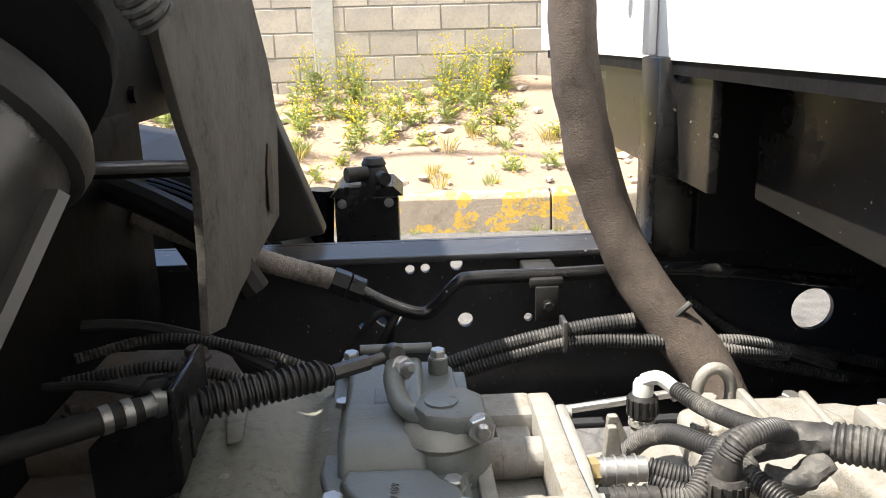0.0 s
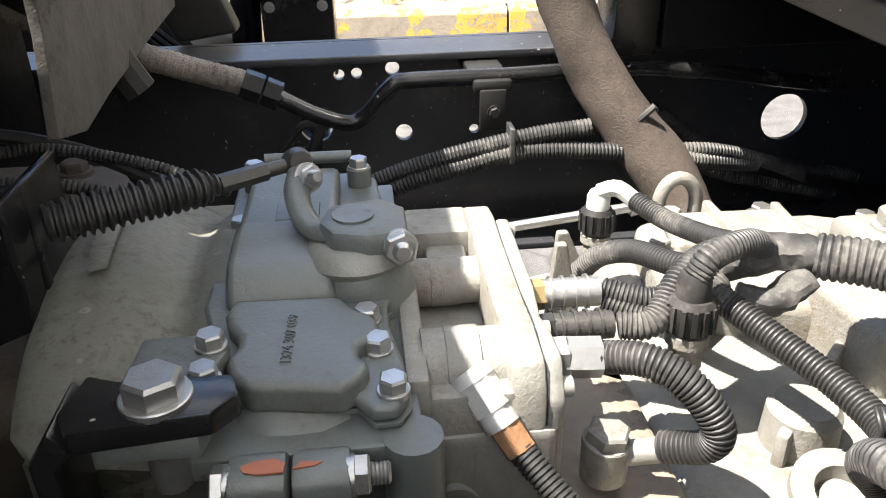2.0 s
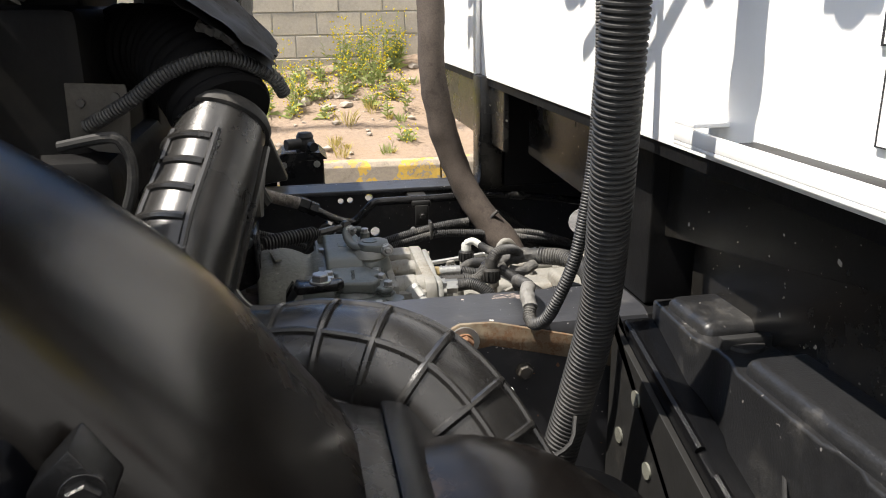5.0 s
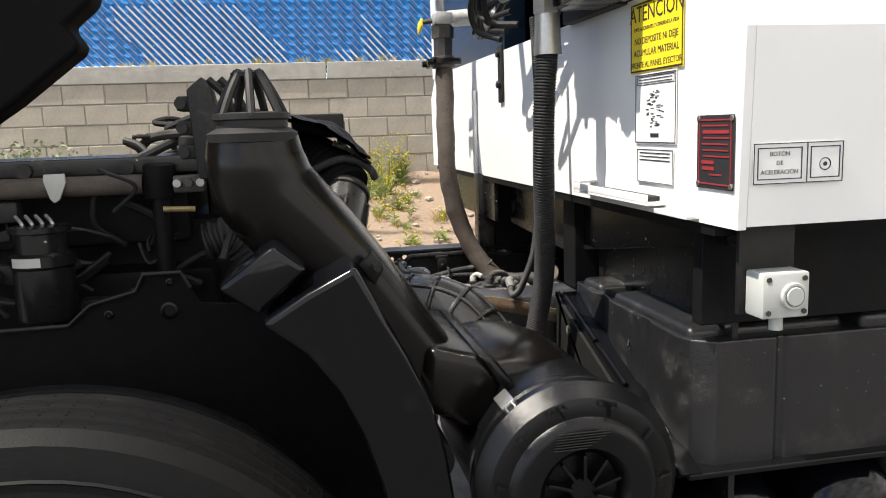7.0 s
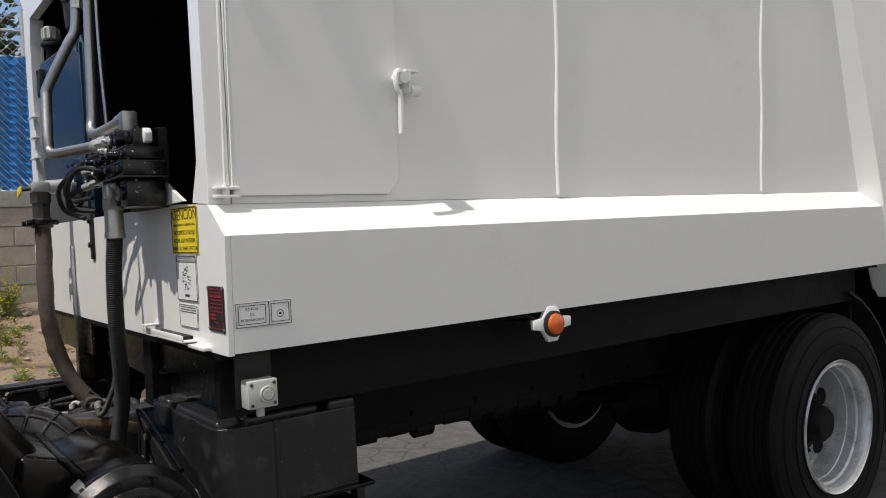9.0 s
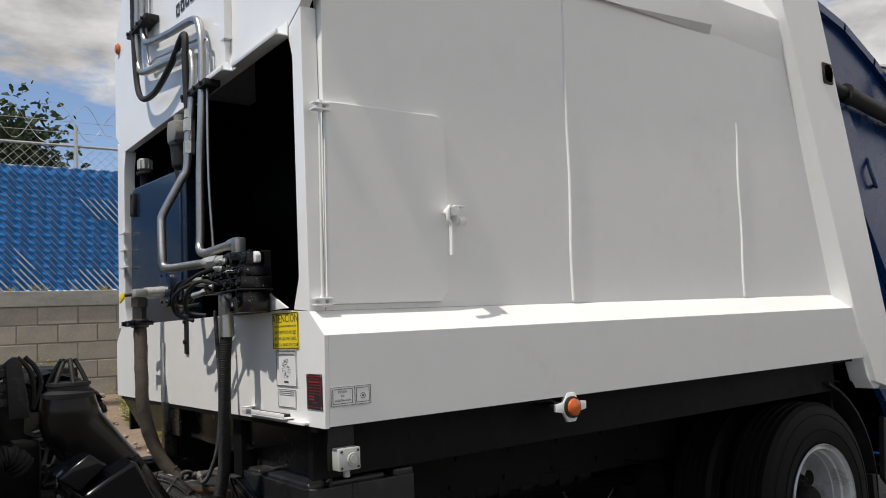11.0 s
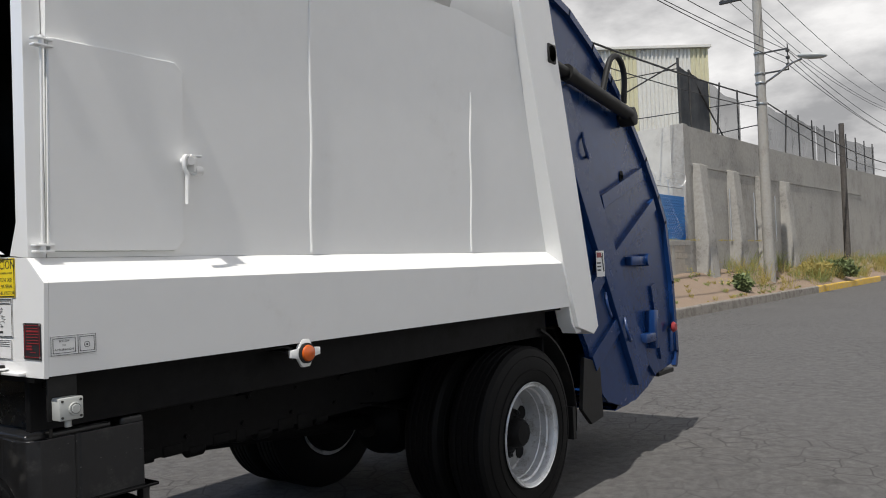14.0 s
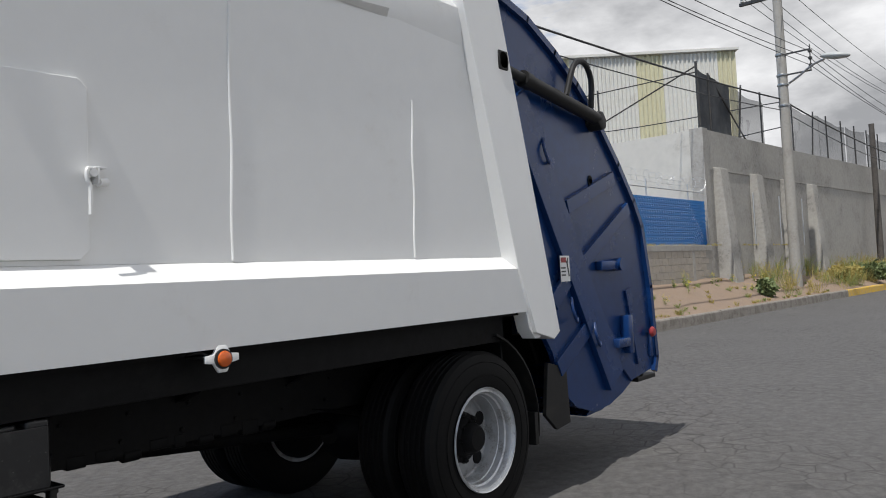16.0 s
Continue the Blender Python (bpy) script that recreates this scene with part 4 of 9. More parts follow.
# weld seams on the side, and the access door
for x, z1_ in ((1.150, 2.80), (2.328, 2.42)):
    for sgn in (-1,):
        bm = BM()
        tube(bm, [(x - 0.004 * math.sin(k), sgn * (side_y(z_) - 0.001), z_) for k, z_ in enumerate([LEDGE + 0.01 + (z1_ - LEDGE) * q / 12 for q in range(13)])], 0.0085, 10, 0.012)
        part("weld_seam", bm, WHITE, body)
door = part("access_door", prism(BM(), [(0.05, 1.592), (0.49, 1.592), (0.522, 1.625), (0.522, 2.21), (0.49, 2.24), (0.05, 2.235)], "y", -SW - 0.020, -SW - 0.001, 0.005), WHITE, body, "white access door, shut")
# grey rim behind the door: the shade of its gap put into colour
bm = BM()
prism(bm, [(0.049, 1.590), (0.490, 1.590), (0.5235, 1.6245), (0.5235, 2.2095), (0.490, 2.239), (0.049, 2.234)], "y", -SW - 0.003, -SW + 0.001)
part("door_seal", bm, BOXGREY, door, "thin grey line round the door, coloured for the gap's shade")
bm = BM()
rod(bm, (0.030, -SW - 0.018, 1.585), (0.030, -SW - 0.018, 2.235), 0.0042, segs=10)
for z in (1.602, 2.215):
    for dz in (-0.011, 0.008):
        box(bm, 0.004, 0.062, -SW - 0.030, -SW, z + dz - 0.0035, z + dz + 0.0035, 0.002)
    rod(bm, (0.030, -SW - 0.020, z - 0.018), (0.030, -SW - 0.020, z + 0.016), 0.009, segs=12)
part("door_hinge", bm, WHITE, door, "hinge rod with welded eyes")
bm = BM()
rod(bm, (0.520, -SW - 0.012, 1.900), (0.520, -SW - 0.062, 1.900), 0.015, segs=16)
tube(bm, [(0.518, -SW - 0.05, 1.916), (0.499, -SW - 0.058, 1.914), (0.493, -SW - 0.06, 1.895), (0.496, -SW - 0.06, 1.868), (0.506, -SW - 0.06, 1.848), (0.506, -SW - 0.06, 1.75)], 0.0075, 8, 0.008)
box(bm, 0.528, 0.572, -SW - 0.055, -SW - 0.002, 1.917, 1.924, 0.002)
rod(bm, (0.546, -SW - 0.040, 1.868), (0.582, -SW - 0.030, 1.872), 0.016, segs=14)
box(bm, 0.538, 0.546, -SW - 0.055, -SW - 0.002, 1.862, 1.922, 0.002)
part("door_handle", bm, WHITE, door, "white lever latch")
door.rotation_euler = (math.atan(LEAN), 0, 0)
door.location = (0, -SW + SW * math.cos(math.atan(LEAN)) + 1.572 * math.sin(math.atan(LEAN)), 1.572 - 1.572 * math.cos(math.atan(LEAN)) + SW * math.sin(math.atan(LEAN)))
# rear frame: a leaning box post and its foot
for sgn in (-1, 1):
    bm = BM()
    prism(bm, [(2.70, 3.2), (3.095, 3.2), (3.625, 1.075), (3.55, 1.03), (3.335, 1.09), (3.285, 1.225), (3.168, 1.506)], "y", sgn * 1.045, sgn * 1.19, 0.006)
    part("rear_post", bm, WHITE, body, "leaning white rear post")
    bm = BM()
    prism(bm, [(3.27, 1.222), (3.42, 1.215), (3.46, 1.09), (3.42, 1.05), (3.36, 1.05), (3.30, 1.12)], "y", sgn * 1.06, sgn * 1.16, 0.004)
    part("post_foot", bm, WHITE, body)
# inside of the opening: sheets coloured near black to stand for its shade
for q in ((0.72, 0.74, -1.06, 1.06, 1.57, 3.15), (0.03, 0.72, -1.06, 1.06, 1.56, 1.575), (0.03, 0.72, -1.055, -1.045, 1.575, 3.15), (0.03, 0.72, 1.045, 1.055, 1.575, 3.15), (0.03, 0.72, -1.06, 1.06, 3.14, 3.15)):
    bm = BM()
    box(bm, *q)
    part("recess_lining", bm, UNDER, body, "inside of the front recess, coloured black for its shade")

# oil tank in the opening
tank = thing("oil_tank", "dark blue hydraulic oil tank standing in the recess", "tank")
bm = BM()
prism(bm, [(0.955, 1.575), (0.955, 2.25), (0.90, 2.29), (0.16, 2.255), (0.10, 2.20), (0.10, 1.575)], "x", 0.012, 0.085, 0.008)
part("shell", bm, TANKBLUE, tank)
bm = BM()
box(bm, 0.006, 0.014, 0.15, 0.165, 1.62, 2.22, 0.002)
part("weld_seam", bm, TANKBLUE, tank)
bm = BM()
rod(bm, (0.045, 0.81, 2.27), (0.045, 0.81, 2.345), 0.024, segs=20)
part("filler_neck", bm, UNDER, tank)
bm = BM()
lathe(bm, [(0.028, 0), (0.034, 0.006), (0.034, 0.05), (0.026, 0.058), (0.0, 0.059)], (0.045, 0.81, 2.372), (0, 0, 1), 20, closed=False)
for k in range(10):
    a = 2 * math.pi * k / 10
    rod(bm, (0.045 + 0.034 * math.cos(a), 0.81 + 0.034 * math.sin(a), 2.378), (0.045 + 0.034 * math.cos(a), 0.81 + 0.034 * math.sin(a), 2.420), 0.005, segs=6)
part("filler_cap", bm, BOXGREY, tank, "pale ribbed filler cap")
bm = BM()
lathe(bm, [(0.040, 0), (0.044, 0.004), (0.044, 0.014), (0.036, 0.018)], (0.045, 0.81, 2.345), (0, 0, 1), 20)
part("neck_ring", bm, RUBBER, tank)
bm = BM()
box(bm, -0.006, 0.014, 0.845, 0.905, 2.14, 2.255, 0.004)
for z in (2.15, 2.245):
    rod(bm, (-0.010, 0.875, z), (-0.004, 0.875, z), 0.010, segs=6)
part("level_gauge", bm, RUBBER, tank)
bm = BM()
lathe(bm, [(0.0, 0), (0.030, 0.0), (0.040, 0.012), (0.046, 0.10), (0.050, 0.10), (0.050, 0.115)], (-0.01, 0.075, 2.235), (0, 0, 1), 24, closed=False)
part("filter_bowl", bm, RUBBER, tank)
bm = BM()
prism(bm, [(0.025, 2.350), (0.015, 2.385), (0.03, 2.44), (0.12, 2.45), (0.135, 2.40), (0.125, 2.350)], "x", -0.055, 0.035, 0.008)
rod(bm, (-0.01, 0.075, 2.44), (-0.01, 0.075, 2.47), 0.03, segs=16)
part("filter_head", bm, ALU, tank, "pale cast return-filter head")
bm = BM()
tube(bm, [(-0.01, 0.12, 2.40), (0.0, 0.16, 2.40), (0.01, 0.20, 2.37), (0.02, 0.21, 2.30), (0.03, 0.20, 2.20)], 0.022, 14, 0.012)
part("return_pipe", bm, RUBBER, tank)

# ---------------------------------------------------------------- the blue tailgate hopper
hopper = thing("hopper_tailgate", "dark blue rear loading hopper with welded ribs", "tailgate")
side = [(3.13, 3.08), (3.30, 3.24), (3.62, 3.16), (3.96, 3.0), (4.26, 2.82), (4.54, 2.60), (4.86, 2.28), (5.10, 2.0), (5.23, 1.80), (5.33, 1.3), (5.375, 0.72), (5.33, 0.62), (4.98, 0.58),
        (4.78, 0.50), (4.55, 0.44), (4.30, 0.43), (4.05, 0.50), (3.88, 0.63), (3.76, 0.92), (3.64, 1.08)]
for sgn in (-1, 1):
    bm = BM()
    prism(bm, side, "y", sgn * 1.0, sgn * 1.04)
    part("side_plate", bm, BLUE, hopper)
    # edge flange along the curve
    bm = BM()
    for a, b in zip(side[1:11], side[2:12]):
        d = Vector((b[0] - a[0], b[1] - a[1])).normalized() * 0.012
        n = Vector((d.y, -d.x)).normalized() * 0.05
        prism(bm, [(a[0] - d.x, a[1] - d.y), (b[0] + d.x, b[1] + d.y), (b[0] + d.x - n.x, b[1] + d.y - n.y), (a[0] - d.x - n.x, a[1] - d.y - n.y)][::-1], "y", sgn * 1.04, sgn * 1.075)
    part("edge_flange", bm, BLUE, hopper)
for a, b in zip(side[1:15], side[2:16]):
    part("back_skin", prism(BM(), [a, b, (b[0] - 0.05, b[1] - 0.03), (a[0] - 0.05, a[1] - 0.03)], "y", -1.0, 1.0), BLUE, hopper)
bm = BM()
box(bm, 3.2, 3.22, -1.0, 1.0, 0.9, 3.1)
part("inner_plate", bm, UNDER, hopper)


def bar(bm, x0, z0, x1, z1, w, y0, y1, bev=0.004):
    d = Vector((x1 - x0, z1 - z0)).normalized()
    n = Vector((-d.y, d.x)) * (w / 2)
    prism(bm, [(x0 + n.x, z0 + n.y), (x1 + n.x, z1 + n.y), (x1 - n.x, z1 - n.y), (x0 - n.x, z0 - n.y)], "y", y0, y1, bev)
    return bm


for sgn in (-1, 1):
    for k_, (x0_, z0_, x1_, z1_, w_) in enumerate(((3.42, 2.62, 4.62, 0.62, 0.26), (4.02, 1.92, 4.78, 2.18, 0.10), (4.22, 1.52, 5.02, 1.95, 0.10), (3.78, 1.25, 4.2, 1.58, 0.12),
                                   (3.80, 0.80, 4.42, 1.14, 0.12), (4.55, 0.95, 4.95, 0.62, 0.13), (4.95, 1.30, 5.10, 0.70, 0.10))):
        part("rib", bar(BM(), x0_, z0_, x1_, z1_, w_, sgn * (1.04 - 0.002 * k_), sgn * (1.085 - 0.004 * k_)), BLUE, hopper)
bm = BM()
rod(bm, (3.45, -1.12, 2.735), (4.46, -1.12, 2.60), 0.048, segs=28, cham=0.01)
lathe(bm, [(0.056, 0), (0.056, 0.08), (0.048, 0.09)], (3.44, -1.12, 2.737), (1.01, 0, -0.135), 28)
part("lift_cylinder", bm, DULL, hopper, "black hydraulic lift cylinder")
bm = BM()
rod(bm, (3.10, -1.12, 2.78), (3.46, -1.12, 2.734), 0.035, segs=20)
rod(bm, (3.12, -1.20, 2.78), (3.12, -1.05, 2.78), 0.05, segs=20)
box(bm, 3.07, 3.17, -1.2, -1.17, 2.72, 2.84, 0.01)
part("cylinder_eye", bm, DULL, hopper)
bm = BM()
prism(bm, [(4.41, 2.56), (4.43, 2.65), (4.50, 2.66), (4.55, 2.60), (4.54, 2.53), (4.47, 2.51)], "y", -1.16, -1.04, 0.015)
part("cylinder_eye", bm, DULL, hopper)
bm = BM()
tube(bm, [(4.05, -1.1, 2.72), (4.15, -1.12, 2.95), (4.30, -1.12, 3.0), (4.42, -1.11, 2.9), (4.42, -1.1, 2.68)], 0.022, 10, 0.02)
part("hydraulic_hose", bm, RUBBER, hopper)
for x, z in ((3.72, 2.30), (3.98, 1.20), (4.30, 1.0)):
    bm = BM()
    tube(bm, [(x, -1.085, z + 0.08), (x - 0.03, -1.11, z), (x + 0.02, -1.11, z - 0.09), (x + 0.07, -1.085, z - 0.07)], 0.011, 8, 0.01)
    part("hook", bm, BLUE, hopper)
bm = BM()
box(bm, 4.45, 4.80, -1.10, -1.04, 1.46, 1.53, 0.01)
rod(bm, (4.75, -1.12, 1.5), (4.75, -1.04, 1.5), 0.05, segs=16)
part("hinge_block", bm, BLUE, hopper)
bm = BM()
box(bm, 4.80, 4.88, -1.12, -1.04, 0.80, 1.10, 0.01)
box(bm, 4.62, 4.82, -1.12, -1.04, 0.86, 0.93, 0.01)
part("hinge_block", bm, BLUE, hopper)
bm = BM()
rod(bm, (4.44, -1.045, 2.15), (4.44, -1.048, 2.15), 0.03, segs=16)
box(bm, 4.41, 4.47, -1.048, -1.04, 2.06, 2.15)
part("slot", bm, UNDER, hopper)
bm = BM()
box(bm, 5.20, 5.55, -0.98, -0.75, 0.52, 0.56, 0.01)
rod(bm, (5.32, -0.95, 0.56), (5.32, -0.95, 0.75), 0.02, segs=10)
part("step", bm, DULL, hopper, "black tail step")
bm = BM()
box(bm, 5.30, 5.40, -1.06, -1.03, 0.72, 0.92, 0.01)
part("latch_plate", bm, BLUE, hopper)
bm = BM()
lathe(bm, [(0.04, 0), (0.045, 0.01), (0.03, 0.03)], (5.30, -1.075, 0.93), (0, -1, 0), 20)
part("tail_lamp", bm, RED, hopper, "small red marker lamp")
bm = BM()
plate(bm, (3.915, -1.0865, 1.485), (1, 0, 0), (0, 0, 1), 0.13, 0.18)
stk = part("warning_sticker", bm, PAPER, hopper, "white warning sticker with red header")
bm = BM()
plate(bm, (3.895, -1.0885, 1.545), (1, 0, 0), (0, 0, 1), 0.07, 0.035)
part("header", bm, RED, stk)
bm = BM()
for k in range(3):
    plate(bm, (3.89, -1.0885, 1.49 - 0.025 * k), (1, 0, 0), (0, 0, 1), 0.06, 0.010)
bar(bm, 3.94, 1.54, 3.965, 1.43, 0.014, -1.0895, -1.0875, 0)
bar(bm, 3.955, 1.56, 3.945, 1.52, 0.012, -1.0895, -1.0875, 0)
part("print", bm, INK, stk)
bm = BM()
prism(bm, [(3.66, 0.86), (3.90, 0.80), (3.92, 0.42), (3.74, 0.40), (3.60, 0.52)], "y", -1.06, -1.03, 0.004)
part("mud_plate", bm, DULL, hopper, "black rubber mud plate")


# ---------------------------------------------------------------- wheels
def wheel(name, label, at, out, dish, group):
    """A truck tyre on a steel disc rim. out: -1 faces the near side. dish: how far the disc lies inside the rim's edge."""
    ob = thing(name, label, "wheel", group=group)
    R, W = 0.512, 0.27
    prof = [(0.292, 0.012), (0.305, 0.008), (0.33, 0.003), (0.36, -0.003), (0.43, 0.001), (0.475, 0.014), (0.495, 0.020), (0.506, 0.034)]
    tread = []
    for k in range(5):
        a = 0.036 + k * (W - 0.072) / 5
        b = a + (W - 0.072) / 5 - 0.010
        tread += [(R, a + 0.004), (R + 0.002, (a + b) / 2), (R, b), (R - 0.012, b + 0.002), (R - 0.012, b + 0.008)]
    prof = prof + tread[:-2] + [(0.506, W - 0.034), (0.495, W - 0.02), (0.475, W - 0.012), (0.43, W), (0.36, W + 0.008), (0.305, W), (0.292, W - 0.01), (0.29, W / 2)]
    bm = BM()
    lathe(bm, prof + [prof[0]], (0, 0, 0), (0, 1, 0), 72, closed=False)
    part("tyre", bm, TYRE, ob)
    bm = BM()
    for k in range(96):
        m = Matrix.Rotation(2 * math.pi * k / 96, 4, "Y")
        for j in range(5):
            y_ = 0.040 + j * (W - 0.072) / 5
            box(bm, -0.0009, 0.0009, y_ + 0.004, y_ + 0.022, R - 0.004, R + 0.0016, 0, m)
    ob_ = part("shoulder_sipes", bm, UNDER, ob)
    ob_["kind"] = "stuff"
    bm = BM()
    for a0 in (0.318, 0.375, 0.452):
        lathe(bm, [(a0 - 0.003, 0.006), (a0, (0.004, -0.006, 0.003)[(0.318, 0.375, 0.452).index(a0)]), (a0 + 0.003, 0.007)], (0, 0, 0), (0, 1, 0), 72, closed=False)
    part("sidewall_ribs", bm, TYRE, ob)
    bm = BM()
    lathe(bm, [(0.300, -0.010), (0.304, 0.000), (0.292, 0.012), (0.278, 0.008), (0.272, 0.022), (0.272, 0.045), (0.262, 0.052), (0.260, 0.09), (0.256, 0.094), (0.254, dish), (0.262, 0.25), (0.29, 0.262)], (0, 0, 0), (0, 1, 0), 64, closed=False)
    part("rim", bm, RIMPAINT, ob, "silver painted rim")
    bm = BM()
    lathe(bm, [(0.262, dish - 0.01), (0.24, dish + 0.004), (0.20, dish - 0.012), (0.135, dish - 0.016), (0.09, dish - 0.012), (0.0, dish - 0.012)], (0, 0, 0), (0, 1, 0), 64, closed=False)
    disc = part("disc", bm, DISCPAINT, ob)
    for k in range(5):
        bm = BM()
        a = 2 * math.pi * (k + 0.35) / 5
        lathe(bm, [(0.042, dish - 0.0185), (0.042, dish - 0.008), (0.0, dish - 0.0075)], (0.196 * math.cos(a), 0, 0.196 * math.sin(a)), (0, 1, 0), 24)
        part("vent_opening", bm, UNDER, ob, "dark round opening in the disc")
    for k in range(8):
        a = 2 * math.pi * k / 8
        bm = BM()
        hexhead(bm, (0.138 * math.cos(a), dish - 0.014, 0.138 * math.sin(a)), (0, -1, 0), 0.017, 0.024, 1.2, a, stud=0.012)
        part("wheel_nut", bm, DULL, ob)
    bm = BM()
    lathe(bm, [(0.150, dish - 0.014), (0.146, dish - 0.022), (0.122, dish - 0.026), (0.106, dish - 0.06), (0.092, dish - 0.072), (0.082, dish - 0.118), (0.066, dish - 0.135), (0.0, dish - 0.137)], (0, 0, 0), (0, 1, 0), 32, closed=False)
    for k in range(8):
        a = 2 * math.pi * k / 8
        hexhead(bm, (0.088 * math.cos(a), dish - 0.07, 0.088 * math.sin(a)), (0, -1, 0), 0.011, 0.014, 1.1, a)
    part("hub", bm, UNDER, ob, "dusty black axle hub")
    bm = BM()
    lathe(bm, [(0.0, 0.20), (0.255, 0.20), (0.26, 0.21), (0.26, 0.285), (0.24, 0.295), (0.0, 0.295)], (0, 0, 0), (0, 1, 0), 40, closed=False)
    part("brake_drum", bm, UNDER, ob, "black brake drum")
    ob.matrix_world = Matrix.Translation(at) @ (Matrix.Identity(4) if out < 0 else Matrix.Rotation(math.pi, 4, "Z"))
    return ob


AX = 2.86
rear = wheel("rear_wheel", "black truck tyre on a dished silver rim, rear axle", (AX, -1.10, 0.505), -1, 0.19, "")
turned = Matrix.Rotation(math.pi, 4, "Z")
wheels = [rear, copy_thing(rear, Matrix.Translation((AX, -0.79, 0.505)))]
wheels += [copy_thing(rear, Matrix.Translation((AX, y, 0.505)) @ turned) for y in (1.10, 0.79)]
front = wheel("front_wheel", "ribbed black steer tyre, front axle", (-1.0, -1.12, 0.495), -1, 0.05, "")
wheels += [front, copy_thing(front, Matrix.Translation((-1.0, 1.12, 0.495)) @ turned)]
for ob in wheels:
    ob.parent = chassis
    for key in ("category", "group", "kind"):
        if key in ob:
            del ob[key]
axle = thing("rear_axle", "black rear axle with differential and leaf springs", "axle")
bm = BM()
rod(bm, (AX, -0.95, 0.505), (AX, 0.95, 0.505), 0.07, segs=20)
lathe(bm, [(0.08, -0.22), (0.2, -0.12), (0.23, 0), (0.2, 0.12), (0.08, 0.22)], (AX, 0, 0.505), (1, 0, 0), 28)
part("housing", bm, UNDER, axle)
for y in (-0.42, 0.42):
    bm = BM()
    for k in range(7):
        l = 0.75 - 0.09 * k
        tube(bm, [(AX - l, y, 0.76 - 0.02 * k), (AX, y, 0.60 - 0.018 * k + 0.05), (AX + l, y, 0.76 - 0.02 * k)], 0.012, 4, 0.1, flat=3.0, start=Vector((0, 1, 0)))
    part("leaf_spring", bm, UNDER, axle)
guard = thing("wheel_guard", "black sheet mudguard over the rear wheels", "mudguard")
for sgn in (-1, 1):
    pts = [(AX + 0.66 * math.cos(a), 0.52 + 0.62 * math.sin(a)) for a in [math.pi * k / 18 for k in range(-1, 8)]]
    for a, b in zip(pts, pts[1:]):
        part("guard_sheet", prism(BM(), [a, b, (b[0] - 0.004, b[1] - 0.012), (a[0] - 0.004, a[1] - 0.012)], "y", sgn * 0.70, sgn * 1.06), DULL, guard)
    bm = BM()
    box(bm, AX + 0.60, AX + 0.64, min(sgn * 0.7, sgn * 1.06), max(sgn * 0.7, sgn * 1.06), 0.35, 0.56, 0.003)
    part("guard_sheet", bm, DULL, guard)

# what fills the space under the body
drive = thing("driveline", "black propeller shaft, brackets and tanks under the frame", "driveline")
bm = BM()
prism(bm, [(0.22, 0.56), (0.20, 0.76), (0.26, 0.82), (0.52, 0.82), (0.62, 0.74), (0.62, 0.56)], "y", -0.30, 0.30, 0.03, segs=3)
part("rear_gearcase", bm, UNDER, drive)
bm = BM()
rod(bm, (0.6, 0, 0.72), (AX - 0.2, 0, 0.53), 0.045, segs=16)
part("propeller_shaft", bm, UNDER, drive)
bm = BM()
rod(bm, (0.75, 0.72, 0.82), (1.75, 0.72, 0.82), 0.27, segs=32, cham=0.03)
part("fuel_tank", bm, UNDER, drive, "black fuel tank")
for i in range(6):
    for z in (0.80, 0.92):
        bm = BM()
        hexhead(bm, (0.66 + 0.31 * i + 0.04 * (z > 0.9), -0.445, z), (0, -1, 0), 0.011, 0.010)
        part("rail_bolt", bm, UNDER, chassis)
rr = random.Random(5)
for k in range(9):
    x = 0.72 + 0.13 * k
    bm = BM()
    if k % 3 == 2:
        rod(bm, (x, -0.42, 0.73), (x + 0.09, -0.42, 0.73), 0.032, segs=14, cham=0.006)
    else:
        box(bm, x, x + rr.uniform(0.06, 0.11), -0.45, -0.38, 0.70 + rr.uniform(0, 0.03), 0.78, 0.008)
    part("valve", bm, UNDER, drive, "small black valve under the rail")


# ---------------------------------------------------------------- gearbox
gearbox = thing("gearbox", "grey painted truck gearbox with cast aluminium selector housing", "gearbox")


SHELL_X = ((-0.479, 0.238), (-0.478, 0.252), (-0.474, 0.259), (-0.462, 0.262), (-0.444, 0.2615), (-0.428, 0.259), (-0.414, 0.253), (-0.404, 0.2475), (-0.398, 0.247), (-0.392, 0.250), (-0.385, 0.255), (-0.376, 0.255))
bm = BM()
rings = []
for k in range(49):
    f = k / 48
    a = radians(28 + 99 * f)
    near_ = max(0.0, (f - 0.86) / 0.14)
    ring = []
    for x, r in SHELL_X:
        r_ = r - 0.012 * near_ ** 2 - (0.03 if k == 48 else 0.0)
        x_ = max(x, -0.479 + 0.034 * near_ ** 3) if x < -0.40 else x
        q = Vector((x_, -0.07 + r_ * math.cos(a), 0.72 + r_ * math.sin(a)))
        ring.append(bm.verts.new(q + noise.noise_vector(q * 34) * 0.0016))
    rings.append(ring)
for a, b in zip(rings, rings[1:]):
    for k in range(len(SHELL_X) - 1):
        bm.faces.new((a[k], a[k + 1], b[k + 1], b[k]))
box(bm, -0.470, -0.38, -0.205, 0.10, 0.62, 0.925)
bmesh.ops.recalc_face_normals(bm, faces=bm.faces)
part("bell_housing", bm, BELL, gearbox, "bare grey-green cast bell housing", sharp=0.9)
bm = BM()
box(bm, -0.386, -0.272, -0.238, 0.06, 0.62, 0.948, 0.01)
prism(bm, [(-0.386, -0.25), (-0.386, 0.05), (-0.272, 0.05), (-0.272, -0.25)], "z", 0.945, 0.957, 0.002)
